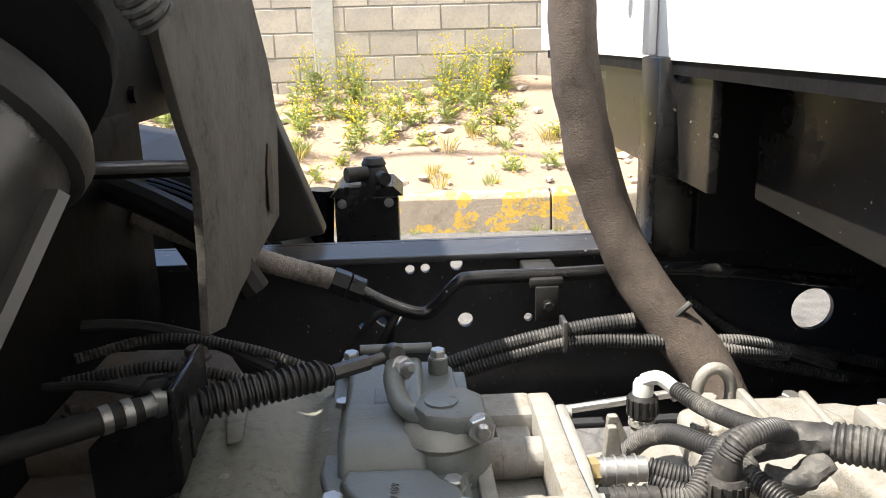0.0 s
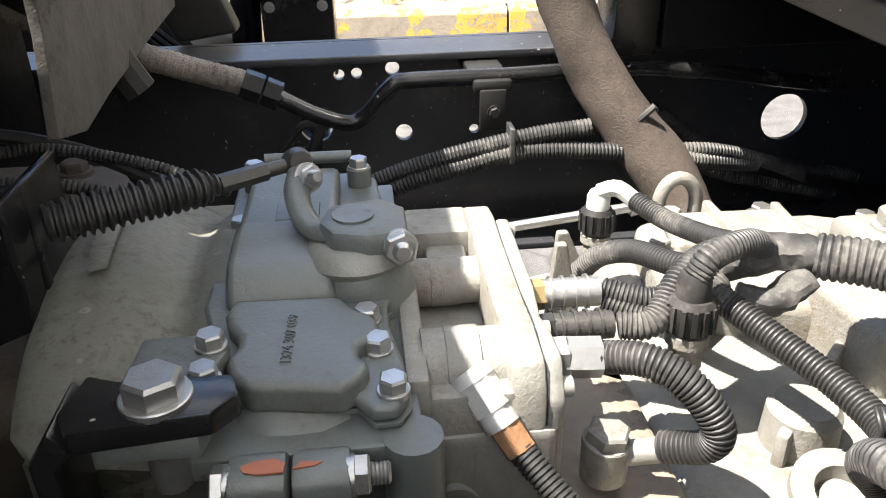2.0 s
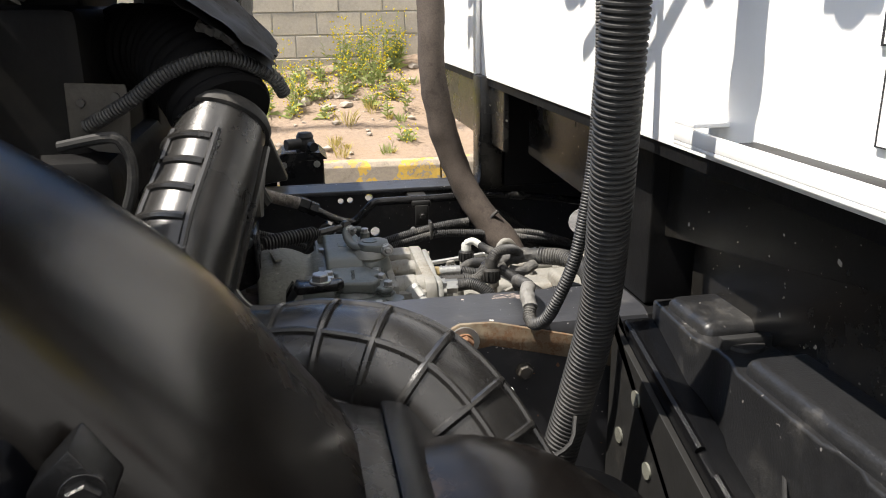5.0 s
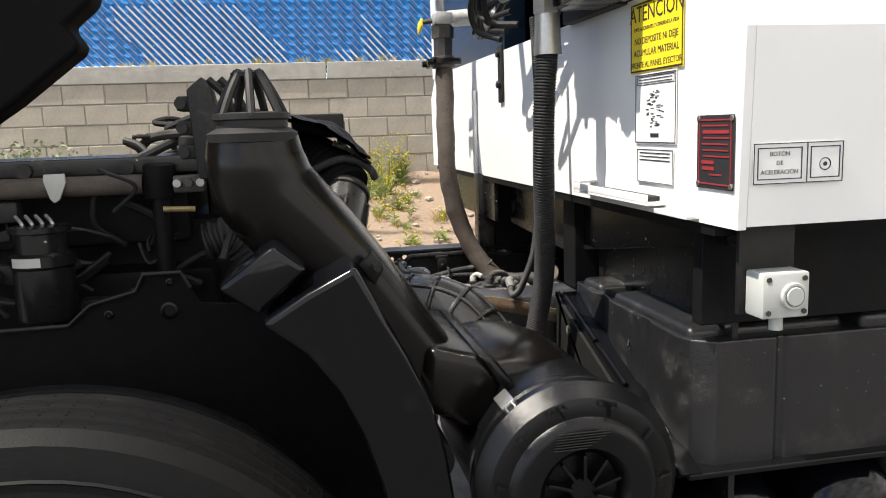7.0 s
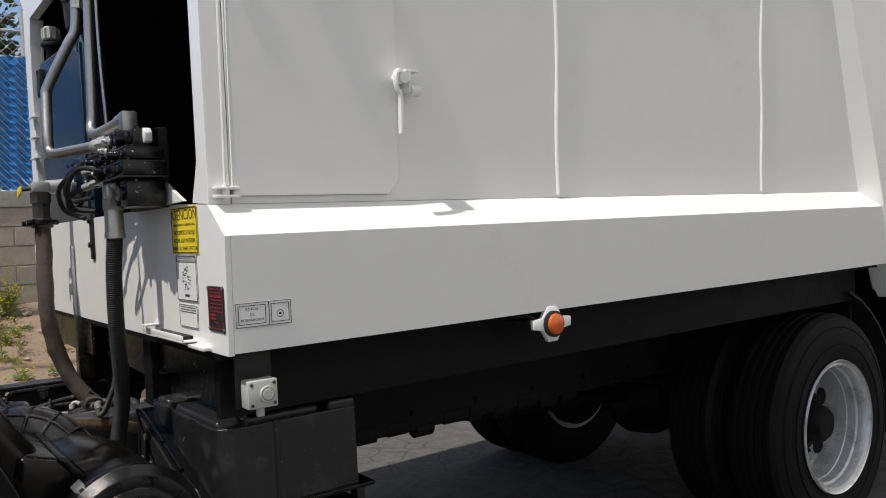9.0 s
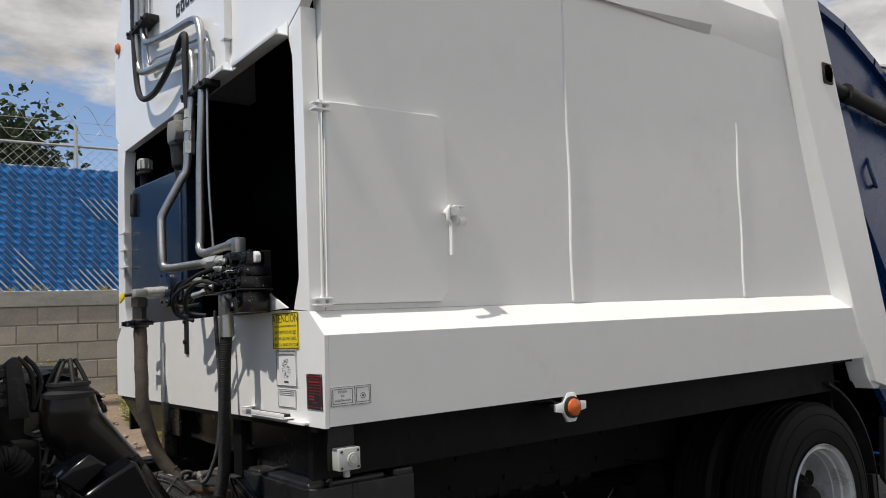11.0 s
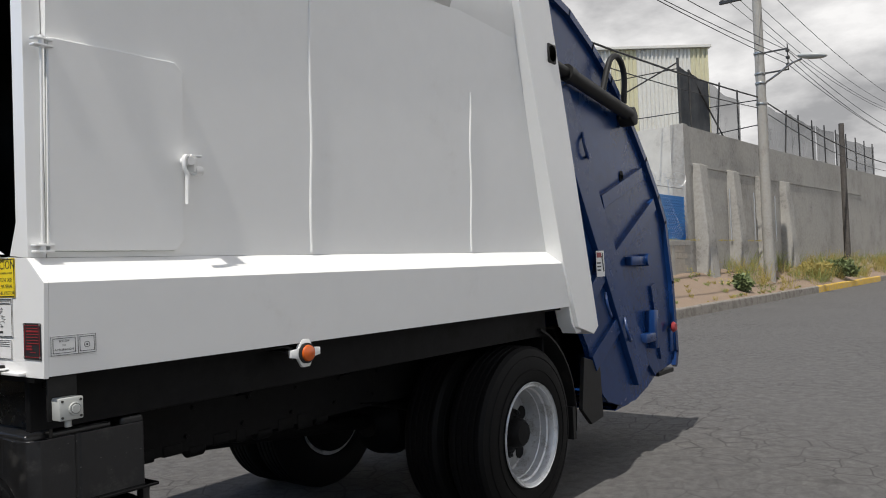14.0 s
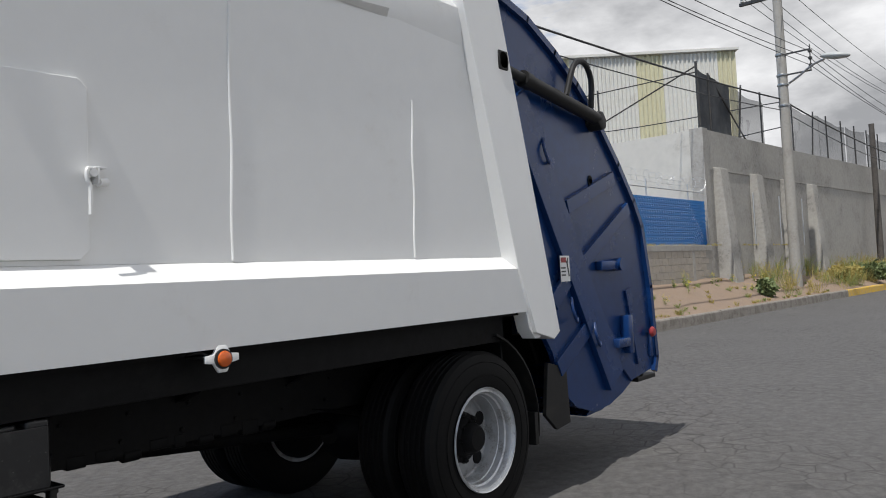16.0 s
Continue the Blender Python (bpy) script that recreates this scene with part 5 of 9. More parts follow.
rod(bm, (-0.277, -0.245, 0.90), (-0.277, -0.245, 0.958), 0.014, segs=16)
rod(bm, (-0.31, -0.238, 0.80), (-0.31, -0.25, 0.80), 0.05, segs=28)
part("main_case", bm, GREY, gearbox)
# the shift cover: a rimmed plate, a scalloped plateau and a raised block with a rounded front
bm = BM()
rim = [(-0.386, -0.14), (-0.388, 0.035), (-0.378, 0.05), (-0.290, 0.045), (-0.283, 0.03), (-0.274, -0.128), (-0.283, -0.150), (-0.283, -0.168), (-0.277, -0.205), (-0.276, -0.230),
       (-0.282, -0.240), (-0.294, -0.240), (-0.302, -0.228), (-0.366, -0.222), (-0.370, -0.20)]
prism(bm, rim, "z", 0.9585, 0.9615, 0.0008)
prism(bm, [(x * 1.0 + (0.0012 if x < -0.33 else -0.0012), y) for x, y in rim], "z", 0.962, 0.9705, 0.003, segs=3)
plateau = [(-0.366, -0.150), (-0.309, -0.152), (-0.302, -0.166), (-0.293, -0.172), (-0.288, -0.184), (-0.293, -0.194), (-0.300, -0.200), (-0.300, -0.209), (-0.294, -0.216), (-0.299, -0.226), (-0.307, -0.234),
           (-0.352, -0.227), (-0.360, -0.217), (-0.364, -0.205), (-0.359, -0.196), (-0.359, -0.186), (-0.366, -0.175), (-0.369, -0.163)]
prism(bm, plateau, "z", 0.962, 0.9795, 0.0065, segs=4)
prism(bm, [(0.03, 0.965), (-0.150, 0.965), (-0.1475, 0.976), (-0.141, 0.986), (-0.131, 0.9915), (-0.105, 0.993), (-0.084, 0.9925), (-0.074, 0.9895), (0.0, 0.988), (0.03, 0.982)], "x", -0.372, -0.311, 0.006, segs=4)
lathe(bm, [(0.033, -0.03), (0.030, -0.012), (0.026, 0.0), (0.021, 0.004)], (-0.298, -0.118, 0.985), (0, 0, 1), 36)
box(bm, -0.349, -0.322, -0.078, -0.052, 0.986, 0.9915, 0.001)
cov = part("shift_cover", bm, GREY, gearbox, "grey shift cover with cast part number")
words("1324 307 039", 0.0078, (-0.3335, -0.192, 0.9797), (0.03, 1, 0), (-1, 0.03, 0), GREY, cov, "cast_number", 0.0009, label="raised cast part number")
for x, y, z in ((-0.3705, -0.197, 0.9815), (-0.3695, -0.224, 0.9815), (-0.2845, -0.228, 0.9705), (-0.2905, -0.194, 0.9705), (-0.2955, -0.166, 0.9705), (-0.360, -0.166, 0.9705), (-0.375, -0.045, 0.9705)):
    bm = BM()
    hexhead(bm, (x, y, z), (0, 0, 1), 0.0070, 0.0085, 1.14, random.Random(x).uniform(0, 1))
    part("cover_bolt", bm, STEEL, gearbox)
for x, y in ((-0.372, 0.022), (-0.297, 0.020)):
    bm = BM()
    rod(bm, (x, y, 0.96), (x, y, 0.984), 0.0088, segs=20)
    part("bolt_pillar", bm, GREY, gearbox)
    bm = BM()
    hexhead(bm, (x, y, 0.984), (0, 0, 1), 0.0068, 0.008, 1.15)
    part("cover_bolt", bm, STEEL, gearbox)
bm = BM()
rod(bm, (-0.365, 0.030, 0.990), (-0.302, 0.034, 0.988), 0.0045, segs=12)
part("selector_shaft", bm, GREY, gearbox)
bm = BM()
prism(bm, [(-0.406, -0.184), (-0.369, -0.184), (-0.3625, -0.192), (-0.3625, -0.2025), (-0.366, -0.212), (-0.3615, -0.222), (-0.361, -0.236), (-0.366, -0.262), (-0.41, -0.262)], "z", 0.969, 0.9815, 0.003)
part("mounting_lug", bm, GREY, gearbox, "grey cast lug under the large bolt")
# black bracket under the large bolt
bm = BM()
prism(bm, [(-0.425, -0.262), (-0.418, -0.276), (-0.362, -0.270), (-0.352, -0.258), (-0.356, -0.243), (-0.405, -0.242), (-0.420, -0.236)], "z", 0.974, 0.986, 0.002)
prism(bm, [(-0.425, 0.986), (-0.436, 0.970), (-0.437, 0.78), (-0.427, 0.78), (-0.426, 0.965), (-0.418, 0.974)], "y", -0.275, -0.238, 0.002)
part("black_bracket", bm, BLACK, gearbox, "bent black steel bracket").location = (0.002, 0.009, 0.006)
bm = BM()
hexhead(bm, (-0.386, -0.257, 0.986), (0, 0, 1), 0.0128, 0.0125, 1.2, 0.5)
rod(bm, (-0.386, -0.257, 0.94), (-0.386, -0.257, 0.975), 0.009, segs=16)
part("large_bolt", bm, STEEL, gearbox, "large zinc hex bolt").location = (0.002, 0.009, 0.006)
bm = BM()
lathe(bm, [(0.034, -0.02), (0.033, 0.004), (0.026, 0.016), (0.014, 0.021), (0.0, 0.022)], (-0.331, -0.228, 0.944), (0, -0.62, 0.78), 32, closed=False)
part("side_dome", bm, GREY, gearbox).location.y = 0.009
bm = BM()
for x0_, x1_ in ((-0.358, -0.3325), (-0.3305, -0.305)):
    prism(bm, [(-0.274, 0.945), (-0.272, 0.958), (-0.266, 0.9625), (-0.254, 0.9625), (-0.246, 0.956), (-0.246, 0.925), (-0.270, 0.925)], "x", x0_, x1_, 0.0025)
prism(bm, [(-0.352, 0.93), (-0.350, 0.905), (-0.342, 0.890), (-0.322, 0.890), (-0.314, 0.905), (-0.312, 0.93)], "y", -0.270, -0.248, 0.004)
part("clamp", bm, GREY, gearbox, "split clamp with its pinch bolt")
bm = BM()
lathe(bm, [(0.0135, 0.0), (0.0135, 0.002), (0.0115, 0.002), (0.010, 0.0005), (0.003, 0.0005), (0.002, 0.003), (0.0, 0.003)], (-0.3325, -0.270, 0.914), (0, -1, 0), 24, closed=False)
part("shaft_end", bm, DARKSTEEL, gearbox, "oily shaft end")
bm = BM()
hexhead(bm, (-0.358, -0.262, 0.953), (-1, 0, 0), 0.0095, 0.007, 1.0)
hexhead(bm, (-0.305, -0.262, 0.953), (1, 0, 0), 0.0095, 0.008, 1.0, stud=0.009)
part("pinch_bolt", bm, STEEL, gearbox)
bm = BM()
prism(bm, [(-0.350, -0.2655), (-0.344, -0.2672), (-0.3335, -0.2670), (-0.3328, -0.2615), (-0.337, -0.2585), (-0.346, -0.2590), (-0.352, -0.2620)], "z", 0.9622, 0.9631)
prism(bm, [(-0.3295, -0.2655), (-0.320, -0.2645), (-0.317, -0.2625), (-0.326, -0.2610)], "z", 0.9622, 0.9630)
part("paint_mark", bm, ORANGE, gearbox, "smear of orange marking paint")
# cast aluminium selector housing: three bores between a plate and the case, with open windows
bm = BM()
box(bm, -0.278, -0.266, -0.214, -0.006, 0.86, 0.964, 0.003)
part("inner_plate", bm, ALU, gearbox)
for y, r, zc in ((-0.180, 0.0215, 0.946), (-0.090, 0.0155, 0.947)):
    bm = BM()
    lathe(bm, [(r, 0), (r, 0.012), (r * 1.03, 0.0125), (r * 1.03, 0.030), (r * 0.97, 0.0305), (r * 0.97, 0.046)], (-0.268, y, zc), (1, 0, 0), 40)
    part("selector_bore", bm, ALU, gearbox, "round cast bore")
bm = BM()
box(bm, -0.268, -0.222, -0.050, -0.008, 0.90, 0.962, 0.004)
box(bm, -0.256, -0.228, -0.072, -0.046, 0.90, 0.952, 0.004)
part("end_block", bm, ALU, gearbox)
bm = BM()
box(bm, -0.268, -0.218, -0.205, -0.03, 0.885, 0.931, 0.003)
prism(bm, [(-0.212, 0.87), (-0.214, 0.945), (-0.205, 0.964), (-0.175, 0.9675), (-0.150, 0.966), (-0.08, 0.967), (-0.045, 0.970), (-0.020, 0.966), (-0.012, 0.955), (-0.012, 0.87)], "x", -0.2255, -0.2068, 0.003)
box(bm, -0.268, -0.222, -0.2125, -0.176, 0.885, 0.951, 0.003)
part("selector_housing", bm, ALU, gearbox, "sunlit raw aluminium selector housing")
bm = BM()
prism(bm, [(-0.210, 0.845), (-0.213, 0.942), (-0.200, 0.963), (-0.170, 0.961), (-0.150, 0.955), (-0.130, 0.963), (-0.045, 0.967), (-0.030, 0.952), (-0.025, 0.845)], "x", -0.2068, -0.197, 0.003)
for y, z in ((-0.203, 0.945), (-0.15, 0.945), (-0.04, 0.955), (-0.20, 0.86)):
    rod(bm, (-0.199, y, z), (-0.192, y, z), 0.0055, segs=12)
part("end_plate", bm, ALU_DARK, gearbox)
bm = BM()
box(bm, -0.282, -0.20, -0.216, -0.02, 0.70, 0.928, 0.006)
box(bm, -0.246, -0.226, -0.2165, -0.20, 0.898, 0.918, 0.002)
lathe(bm, [(0.012, 0.0), (0.012, 0.003), (0.008, 0.003), (0.008, -0.01)], (-0.255, -0.222, 0.890), (0, -1, 0), 20, closed=False)
box(bm, -0.282, -0.268, -0.228, -0.215, 0.80, 0.90, 0.004)
part("extension_case", bm, ALU_DARK, gearbox)
# shift lever: clamp head on its seal, curved arm and rod end
bm = BM()
lathe(bm, [(0.026, -0.006), (0.030, 0.0), (0.026, 0.007), (0.020, 0.010)], (-0.298, -0.128, 0.987), (0, 0, 1), 28)
part("lever_seal", bm, ALU_DARK, gearbox, "grey rubber seal ring").location = (-0.002, 0.010, 0)
bm = BM()
prism(bm, [(-0.318, -0.128), (-0.312, -0.106), (-0.282, -0.098), (-0.268, -0.114), (-0.268, -0.146), (-0.290, -0.150), (-0.310, -0.144)], "z", 0.992, 1.008, 0.004)
rod(bm, (-0.298, -0.124, 1.006), (-0.298, -0.124, 1.0095), 0.012, segs=20)
part("lever_head", bm, GREY, gearbox).location = (-0.002, 0.010, 0)
bm = BM()
tube(bm, [(-0.304, -0.122, 1.001), (-0.318, -0.114, 0.998), (-0.328, -0.100, 1.000), (-0.3335, -0.080, 1.008), (-0.331, -0.062, 1.014)], 0.0078, 14, 0.004, flat=0.72, radii=[(0, 1.3), (0.3, 1.0), (0.7, 1.0), (1, 1.15)])
lever = part("shift_lever", bm, GREY, gearbox, "oily forged shift lever")
bm = BM()
hexhead(bm, (-0.275, -0.138, 0.999), (0.1, -1, 0.1), 0.0098, 0.007, 1.0, stud=0.005)
part("lever_nut", bm, STEEL, lever)
bm = BM()
hexhead(bm, (-0.327, -0.068, 1.014), (0.5, -0.8, 0.35), 0.0078, 0.007, 1.2, stud=0.007)
part("lever_nut", bm, STEEL, lever)
bm = BM()
lathe(bm, [(0.005, -0.009), (0.009, -0.005), (0.010, 0.001), (0.007, 0.008)], (-0.334, -0.052, 1.018), (0.4, -0.8, 0.3), 20)
rod(bm, (-0.378, -0.078, 1.017), (-0.352, -0.063, 1.018), 0.006, segs=6)
rod(bm, (-0.353, -0.064, 1.018), (-0.338, -0.054, 1.018), 0.0046, segs=14)
part("rod_end", bm, DARKSTEEL, lever, "greasy steel rod end")

# ---------------------------------------------------------------- shift linkage left of the gearbox
linkage = thing("shift_cable", "shift cable with black rubber bellows on a black bracket", "cable")
bm = BM()
line = smooth_path([(-0.466, -0.118, 1.016), (-0.42, -0.100, 1.018), (-0.378, -0.078, 1.017)], 0.0013)
tube(bm, line, 0.0108, 20, ridge=0.0, straight=True, radii=[(0, 0.75), (0.03, 0.9), (0.12, 1.05), (0.9, 0.95), (0.96, 0.6), (1, 0.5)])
for i, v in enumerate(bm.verts):
    k = (i // 20) % 4
    c = line[i // 20]
    v.co = c + (v.co - c) * (1.13 if k in (1, 2) else 0.86)
for v in bm.verts:
    v.co += noise.noise_vector(v.co * 60) * 0.0012
part("bellows", bm, BELLOWS, linkage, "black rubber bellows")
bm = BM()
tube(bm, [(-0.60, -0.195, 1.018), (-0.55, -0.165, 1.02), (-0.50, -0.130, 1.02)], 0.0085, 12, 0.01)
part("cable_sheath", bm, RUBBER, linkage)
bm = BM()
rod(bm, (-0.522, -0.145, 1.02), (-0.485, -0.117, 1.02), 0.0075, segs=12)
for f in (0.0, 0.3, 0.75):
    p = Vector((-0.522, -0.145, 1.02)).lerp(Vector((-0.485, -0.117, 1.02)), f)
    rod(bm, p, p + Vector((0.005, 0.0038, 0)), 0.0098, segs=14)
part("ferrule", bm, STEEL, linkage)
bm = BM()
prism(bm, [(-0.545, 0.93), (-0.545, 0.985), (-0.525, 1.005), (-0.500, 1.035), (-0.474, 1.038), (-0.472, 0.955), (-0.545, 0.925)], "y", -0.118, -0.110, 0.001)
box(bm, -0.480, -0.474, -0.14, -0.06, 0.955, 1.038, 0.002)
part("cable_bracket", bm, BLACK, linkage, "folded black bracket plate")
flywheel = thing("flywheel_cover", "brown dusty casting between engine and gearbox", "casting")
bm = BM()
prism(bm, [(-0.70, -0.24), (-0.50, -0.215), (-0.470, -0.13), (-0.475, 0.10), (-0.52, 0.20), (-0.70, 0.22)], "z", 0.86, 0.93, 0.008, segs=3)
prism(bm, [(-0.64, -0.06), (-0.50, -0.05), (-0.49, 0.06), (-0.54, 0.14), (-0.66, 0.14)], "z", 0.925, 0.958, 0.012, segs=3)
part("cover", bm, DUSTY, flywheel)
for x, y, z in ((-0.51, 0.03, 0.958), (-0.53, 0.11, 0.958), (-0.49, -0.10, 0.93), (-0.49, 0.09, 0.93), (-0.60, 0.0, 0.958)):
    bm = BM()
    hexhead(bm, (x, y, z), (0, 0, 1), 0.011, 0.010, 1.3)
    part("bolt", bm, DUSTY, flywheel)
for points, r in (([(-0.68, -0.02, 0.985), (-0.58, -0.01, 0.985), (-0.49, -0.03, 0.972), (-0.41, -0.05, 0.955)], 0.0042), ([(-0.70, 0.06, 1.0), (-0.60, 0.08, 1.005), (-0.52, 0.09, 0.985), (-0.45, 0.08, 0.955)], 0.006)):
    bm = BM()
    tube(bm, points, r, 10, 0.008)
    part("hose", bm, RUBBER, flywheel, "dusty rubber hose")
bm = BM()
prism(bm, [(-0.462, -0.06), (-0.450, -0.118), (-0.440, -0.114), (-0.446, -0.055)], "z", 0.984, 0.987, 0.001)
part("tin_tag", bm, BELL, linkage, "bent tin tag")
linkage2 = thing("select_cable", "second shift cable with steel ferrule and rubber bellows", "cable")
bm = BM()
rod(bm, (-0.560, -0.235, 0.985), (-0.515, -0.255, 0.965), 0.0085, segs=14)
rod(bm, (-0.515, -0.255, 0.965), (-0.500, -0.262, 0.958), 0.012, 0.014, segs=16)
part("ferrule", bm, STEEL, linkage2)
bm = BM()
line = smooth_path([(-0.496, -0.264, 0.956), (-0.465, -0.28, 0.93), (-0.435, -0.292, 0.90)], 0.002)
tube(bm, line, 0.012, 14, straight=True)
for i, v in enumerate(bm.verts):
    c = line[i // 14]
    v.co = c + (v.co - c) * (1.13 if (i // 14) % 4 in (1, 2) else 0.86)
part("bellows", bm, BELLOWS, linkage2)
bm = BM()
prism(bm, [(-0.52, 0.90), (-0.505, 0.985), (-0.47, 0.955), (-0.39, 0.93), (-0.39, 0.80), (-0.52, 0.80)], "y", -0.262, -0.256, 0.001)
box(bm, -0.62, -0.39, -0.30, -0.03, 0.78, 0.80, 0.002)
part("bracket_plate", bm, DULL, linkage2)

# ---------------------------------------------------------------- bright casting beside the gearbox: the transfer case with its sensors
case = thing("transfer_case", "sunlit raw aluminium power take-off casting with sensors", "gearbox")
bm = BM()
box(bm, -0.275, -0.10, -0.29, -0.02, 0.70, 0.860, 0.006)
box(bm, -0.262, -0.12, -0.262, -0.05, 0.855, 0.872, 0.004)
box(bm, -0.28, -0.09, -0.31, -0.285, 0.70, 0.848, 0.004)
part("flat_cover", bm, OILY, case, "oily brown steel cover")
bm = BM()
prism(bm, [(-0.115, -0.33), (-0.125, -0.20), (-0.115, -0.12), (-0.175, -0.08), (-0.17, 0.06), (-0.03, 0.10), (0.16, 0.09), (0.20, 0.04), (0.17, -0.10), (0.12, -0.33)], "z", 0.66, 0.872, 0.014, segs=3)
prism(bm, [(-0.075, -0.04), (-0.06, 0.085), (0.10, 0.08), (0.165, 0.05), (0.16, -0.05), (0.05, -0.08)], "z", 0.86, 0.905, 0.012, segs=3)
prism(bm, [(-0.05, 0.01), (-0.04, 0.072), (0.06, 0.068), (0.08, 0.015)], "z", 0.90, 0.918, 0.008, segs=3)
prism(bm, [(0.03, -0.14), (0.02, -0.04), (0.12, -0.02), (0.13, -0.13)], "z", 0.86, 0.925, 0.012, segs=3)
lathe(bm, [(0.024, 0), (0.022, 0.045), (0.018, 0.05), (0.0, 0.051)], (-0.036, -0.170, 0.852), (0, 0, 1), 28)
rod(bm, (-0.145, -0.065, 0.86), (-0.145, -0.065, 0.905), 0.012, 0.009, 16)
prism(bm, [(-0.165, 0.87), (-0.158, 0.945), (-0.150, 0.945), (-0.135, 0.87)], "y", -0.03, -0.022, 0.002)
prism(bm, [(-0.15, 0.87), (-0.145, 0.93), (-0.136, 0.93), (-0.11, 0.87)], "y", 0.018, 0.026, 0.002)
box(bm, 0.08, 0.15, -0.045, 0.02, 0.90, 0.932, 0.008)
part("casting", bm, ALU, case)
bm = BM()
hexhead(bm, (0.115, -0.012, 0.932), (0, 0, 1), 0.014, 0.016)
part("plug_bolt", bm, ALU, case)
for p, q, h in (((-0.06, -0.19), (0.03, -0.10), 0.895), ((-0.02, -0.25), (0.06, -0.13), 0.893), ((-0.10, -0.10), (-0.02, -0.03), 0.898), ((0.06, -0.25), (0.09, -0.14), 0.897), ((0.0, -0.02), (0.0, 0.075), 0.925), ((0.05, -0.03), (0.06, 0.07), 0.922)):
    d = Vector((q[0] - p[0], q[1] - p[1])).normalized() * 0.004
    bm = BM()
    prism(bm, [(p[0] + d.y, p[1] - d.x), (q[0] + d.y, q[1] - d.x), (q[0] - d.y, q[1] + d.x), (p[0] - d.y, p[1] + d.x)], "z", 0.86, h, 0.0025)
    part("cast_rib", bm, ALU, case)
for x, y, z in ((-0.03, 0.075, 0.905), (0.05, 0.072, 0.905), (0.13, 0.045, 0.905), (0.145, -0.03, 0.905), (-0.06, 0.02, 0.905), (0.08, -0.24, 0.872), (0.02, -0.265, 0.872), (0.06, -0.075, 0.925), (0.10, -0.12, 0.925), (-0.10, -0.09, 0.872)):
    bm = BM()
    lathe(bm, [(0.014, -0.004), (0.013, 0.004), (0.0, 0.0045)], (x, y, z), (0, 0, 1), 20)
    hexhead(bm, (x, y, z + 0.004), (0, 0, 1), 0.0085, 0.009, 1.2, x * 40)
    part("casting_bolt", bm, ALU if x < 0.05 else STEEL, case)
bm = BM()
lathe(bm, [(0.024, 0.0), (0.030, 0.006), (0.030, 0.012), (0.018, 0.013), (0.016, 0.003), (0.0, 0.003)], (-0.045, -0.232, 0.880), (0, -0.25, 0.97), 28, closed=False)
part("port_ring", bm, ALU, case, "open round port")
bm = BM()
tube(bm, [(-0.045, 0.09, 0.89), (-0.048, 0.09, 0.920), (-0.039, 0.09, 0.936), (-0.025, 0.09, 0.936), (-0.015, 0.09, 0.920), (-0.015, 0.09, 0.89)], 0.0062, 12, 0.004)
part("lifting_eye", bm, ALU, case, "cast lifting eye").location = (0.014, 0.004, 0)
bm = BM()
tube(bm, [(-0.215, 0.075, 0.905), (-0.13, 0.08, 0.912), (-0.055, 0.085, 0.918)], 0.0045, 10, 0.01)
rod(bm, (-0.065, 0.084, 0.917), (-0.048, 0.086, 0.919), 0.008, segs=6)
part("oil_line", bm, STEEL, case, "thin steel oil line")


def sensor(name, at, axis, s, collar_mat, tip_mat):
    ob = part(name, lathe(BM(), [(0.012 * s, -0.03 * s), (0.012 * s, -0.012 * s), (0.015 * s, -0.012 * s), (0.015 * s, -0.004 * s), (0.011 * s, -0.003 * s)], at, axis, 20), ALU, case, "aluminium sensor body")
    bm = BM()
    lathe(bm, [(0.013 * s, -0.004 * s), (0.0155 * s, 0.0), (0.0165 * s, 0.02 * s), (0.014 * s, 0.024 * s), (0.0, 0.0245 * s)], at, axis, 20, closed=False)
    q = Vector(axis).to_track_quat("Z", "Y").to_matrix().to_4x4()
    for k in range(14):
        a = 2 * math.pi * k / 14
        m = Matrix.Translation(at) @ q @ Matrix.Rotation(a, 4, "Z")
        box(bm, 0.0150 * s, 0.0180 * s, -0.0016 * s, 0.0016 * s, 0.001, 0.020 * s, 0, m)
    part("collar", bm, collar_mat, ob, "ribbed black locking collar")
    bm = BM()
    lathe(bm, [(0.0115 * s, 0.022 * s), (0.0115 * s, 0.036 * s), (0.009 * s, 0.042 * s), (0.0, 0.043 * s)], at, axis, 18, closed=False)
    part("cap", bm, tip_mat, ob)
    return ob


sensor("sensor", (-0.112, 0.026, 0.927), (0.02, 0.05, 1), 0.80, RUBBER, BOXGREY)
sensor("sensor", (-0.108, -0.150, 0.950), (0.0, 0.02, 1), 0.86, RUBBER, RUBBER)
bm = BM()
tube(bm, [(-0.112, 0.026, 0.960), (-0.100, 0.020, 0.965), (-0.088, 0.010, 0.958)], 0.0066, 10, 0.004)
part("sensor_elbow", bm, BOXGREY, case)
for y, z, r in ((-0.115, 0.957, 0.011), (-0.145, 0.952, 0.010)):
    bm = BM()
    rod(bm, (-0.20, y, z), (-0.188, y + 0.001, z), r * 0.9, segs=6)
    switch = part("switch", bm, RUBBER if y < -0.13 else BRASS, case, "small switch screwed into the end plate")
    bm = BM()
    for k in range(9):
        rod(bm, (-0.188 + 0.0038 * k, y + 0.001, z), (-0.1865 + 0.0038 * k, y + 0.001, z), r * (1.0 if k % 2 else 0.86), segs=16)
    rod(bm, (-0.188, y + 0.001, z), (-0.153, y, z), r * 0.84, segs=14)
    part("threaded_sleeve", bm, DARKSTEEL if y < -0.13 else STEEL, switch)
bm = BM()
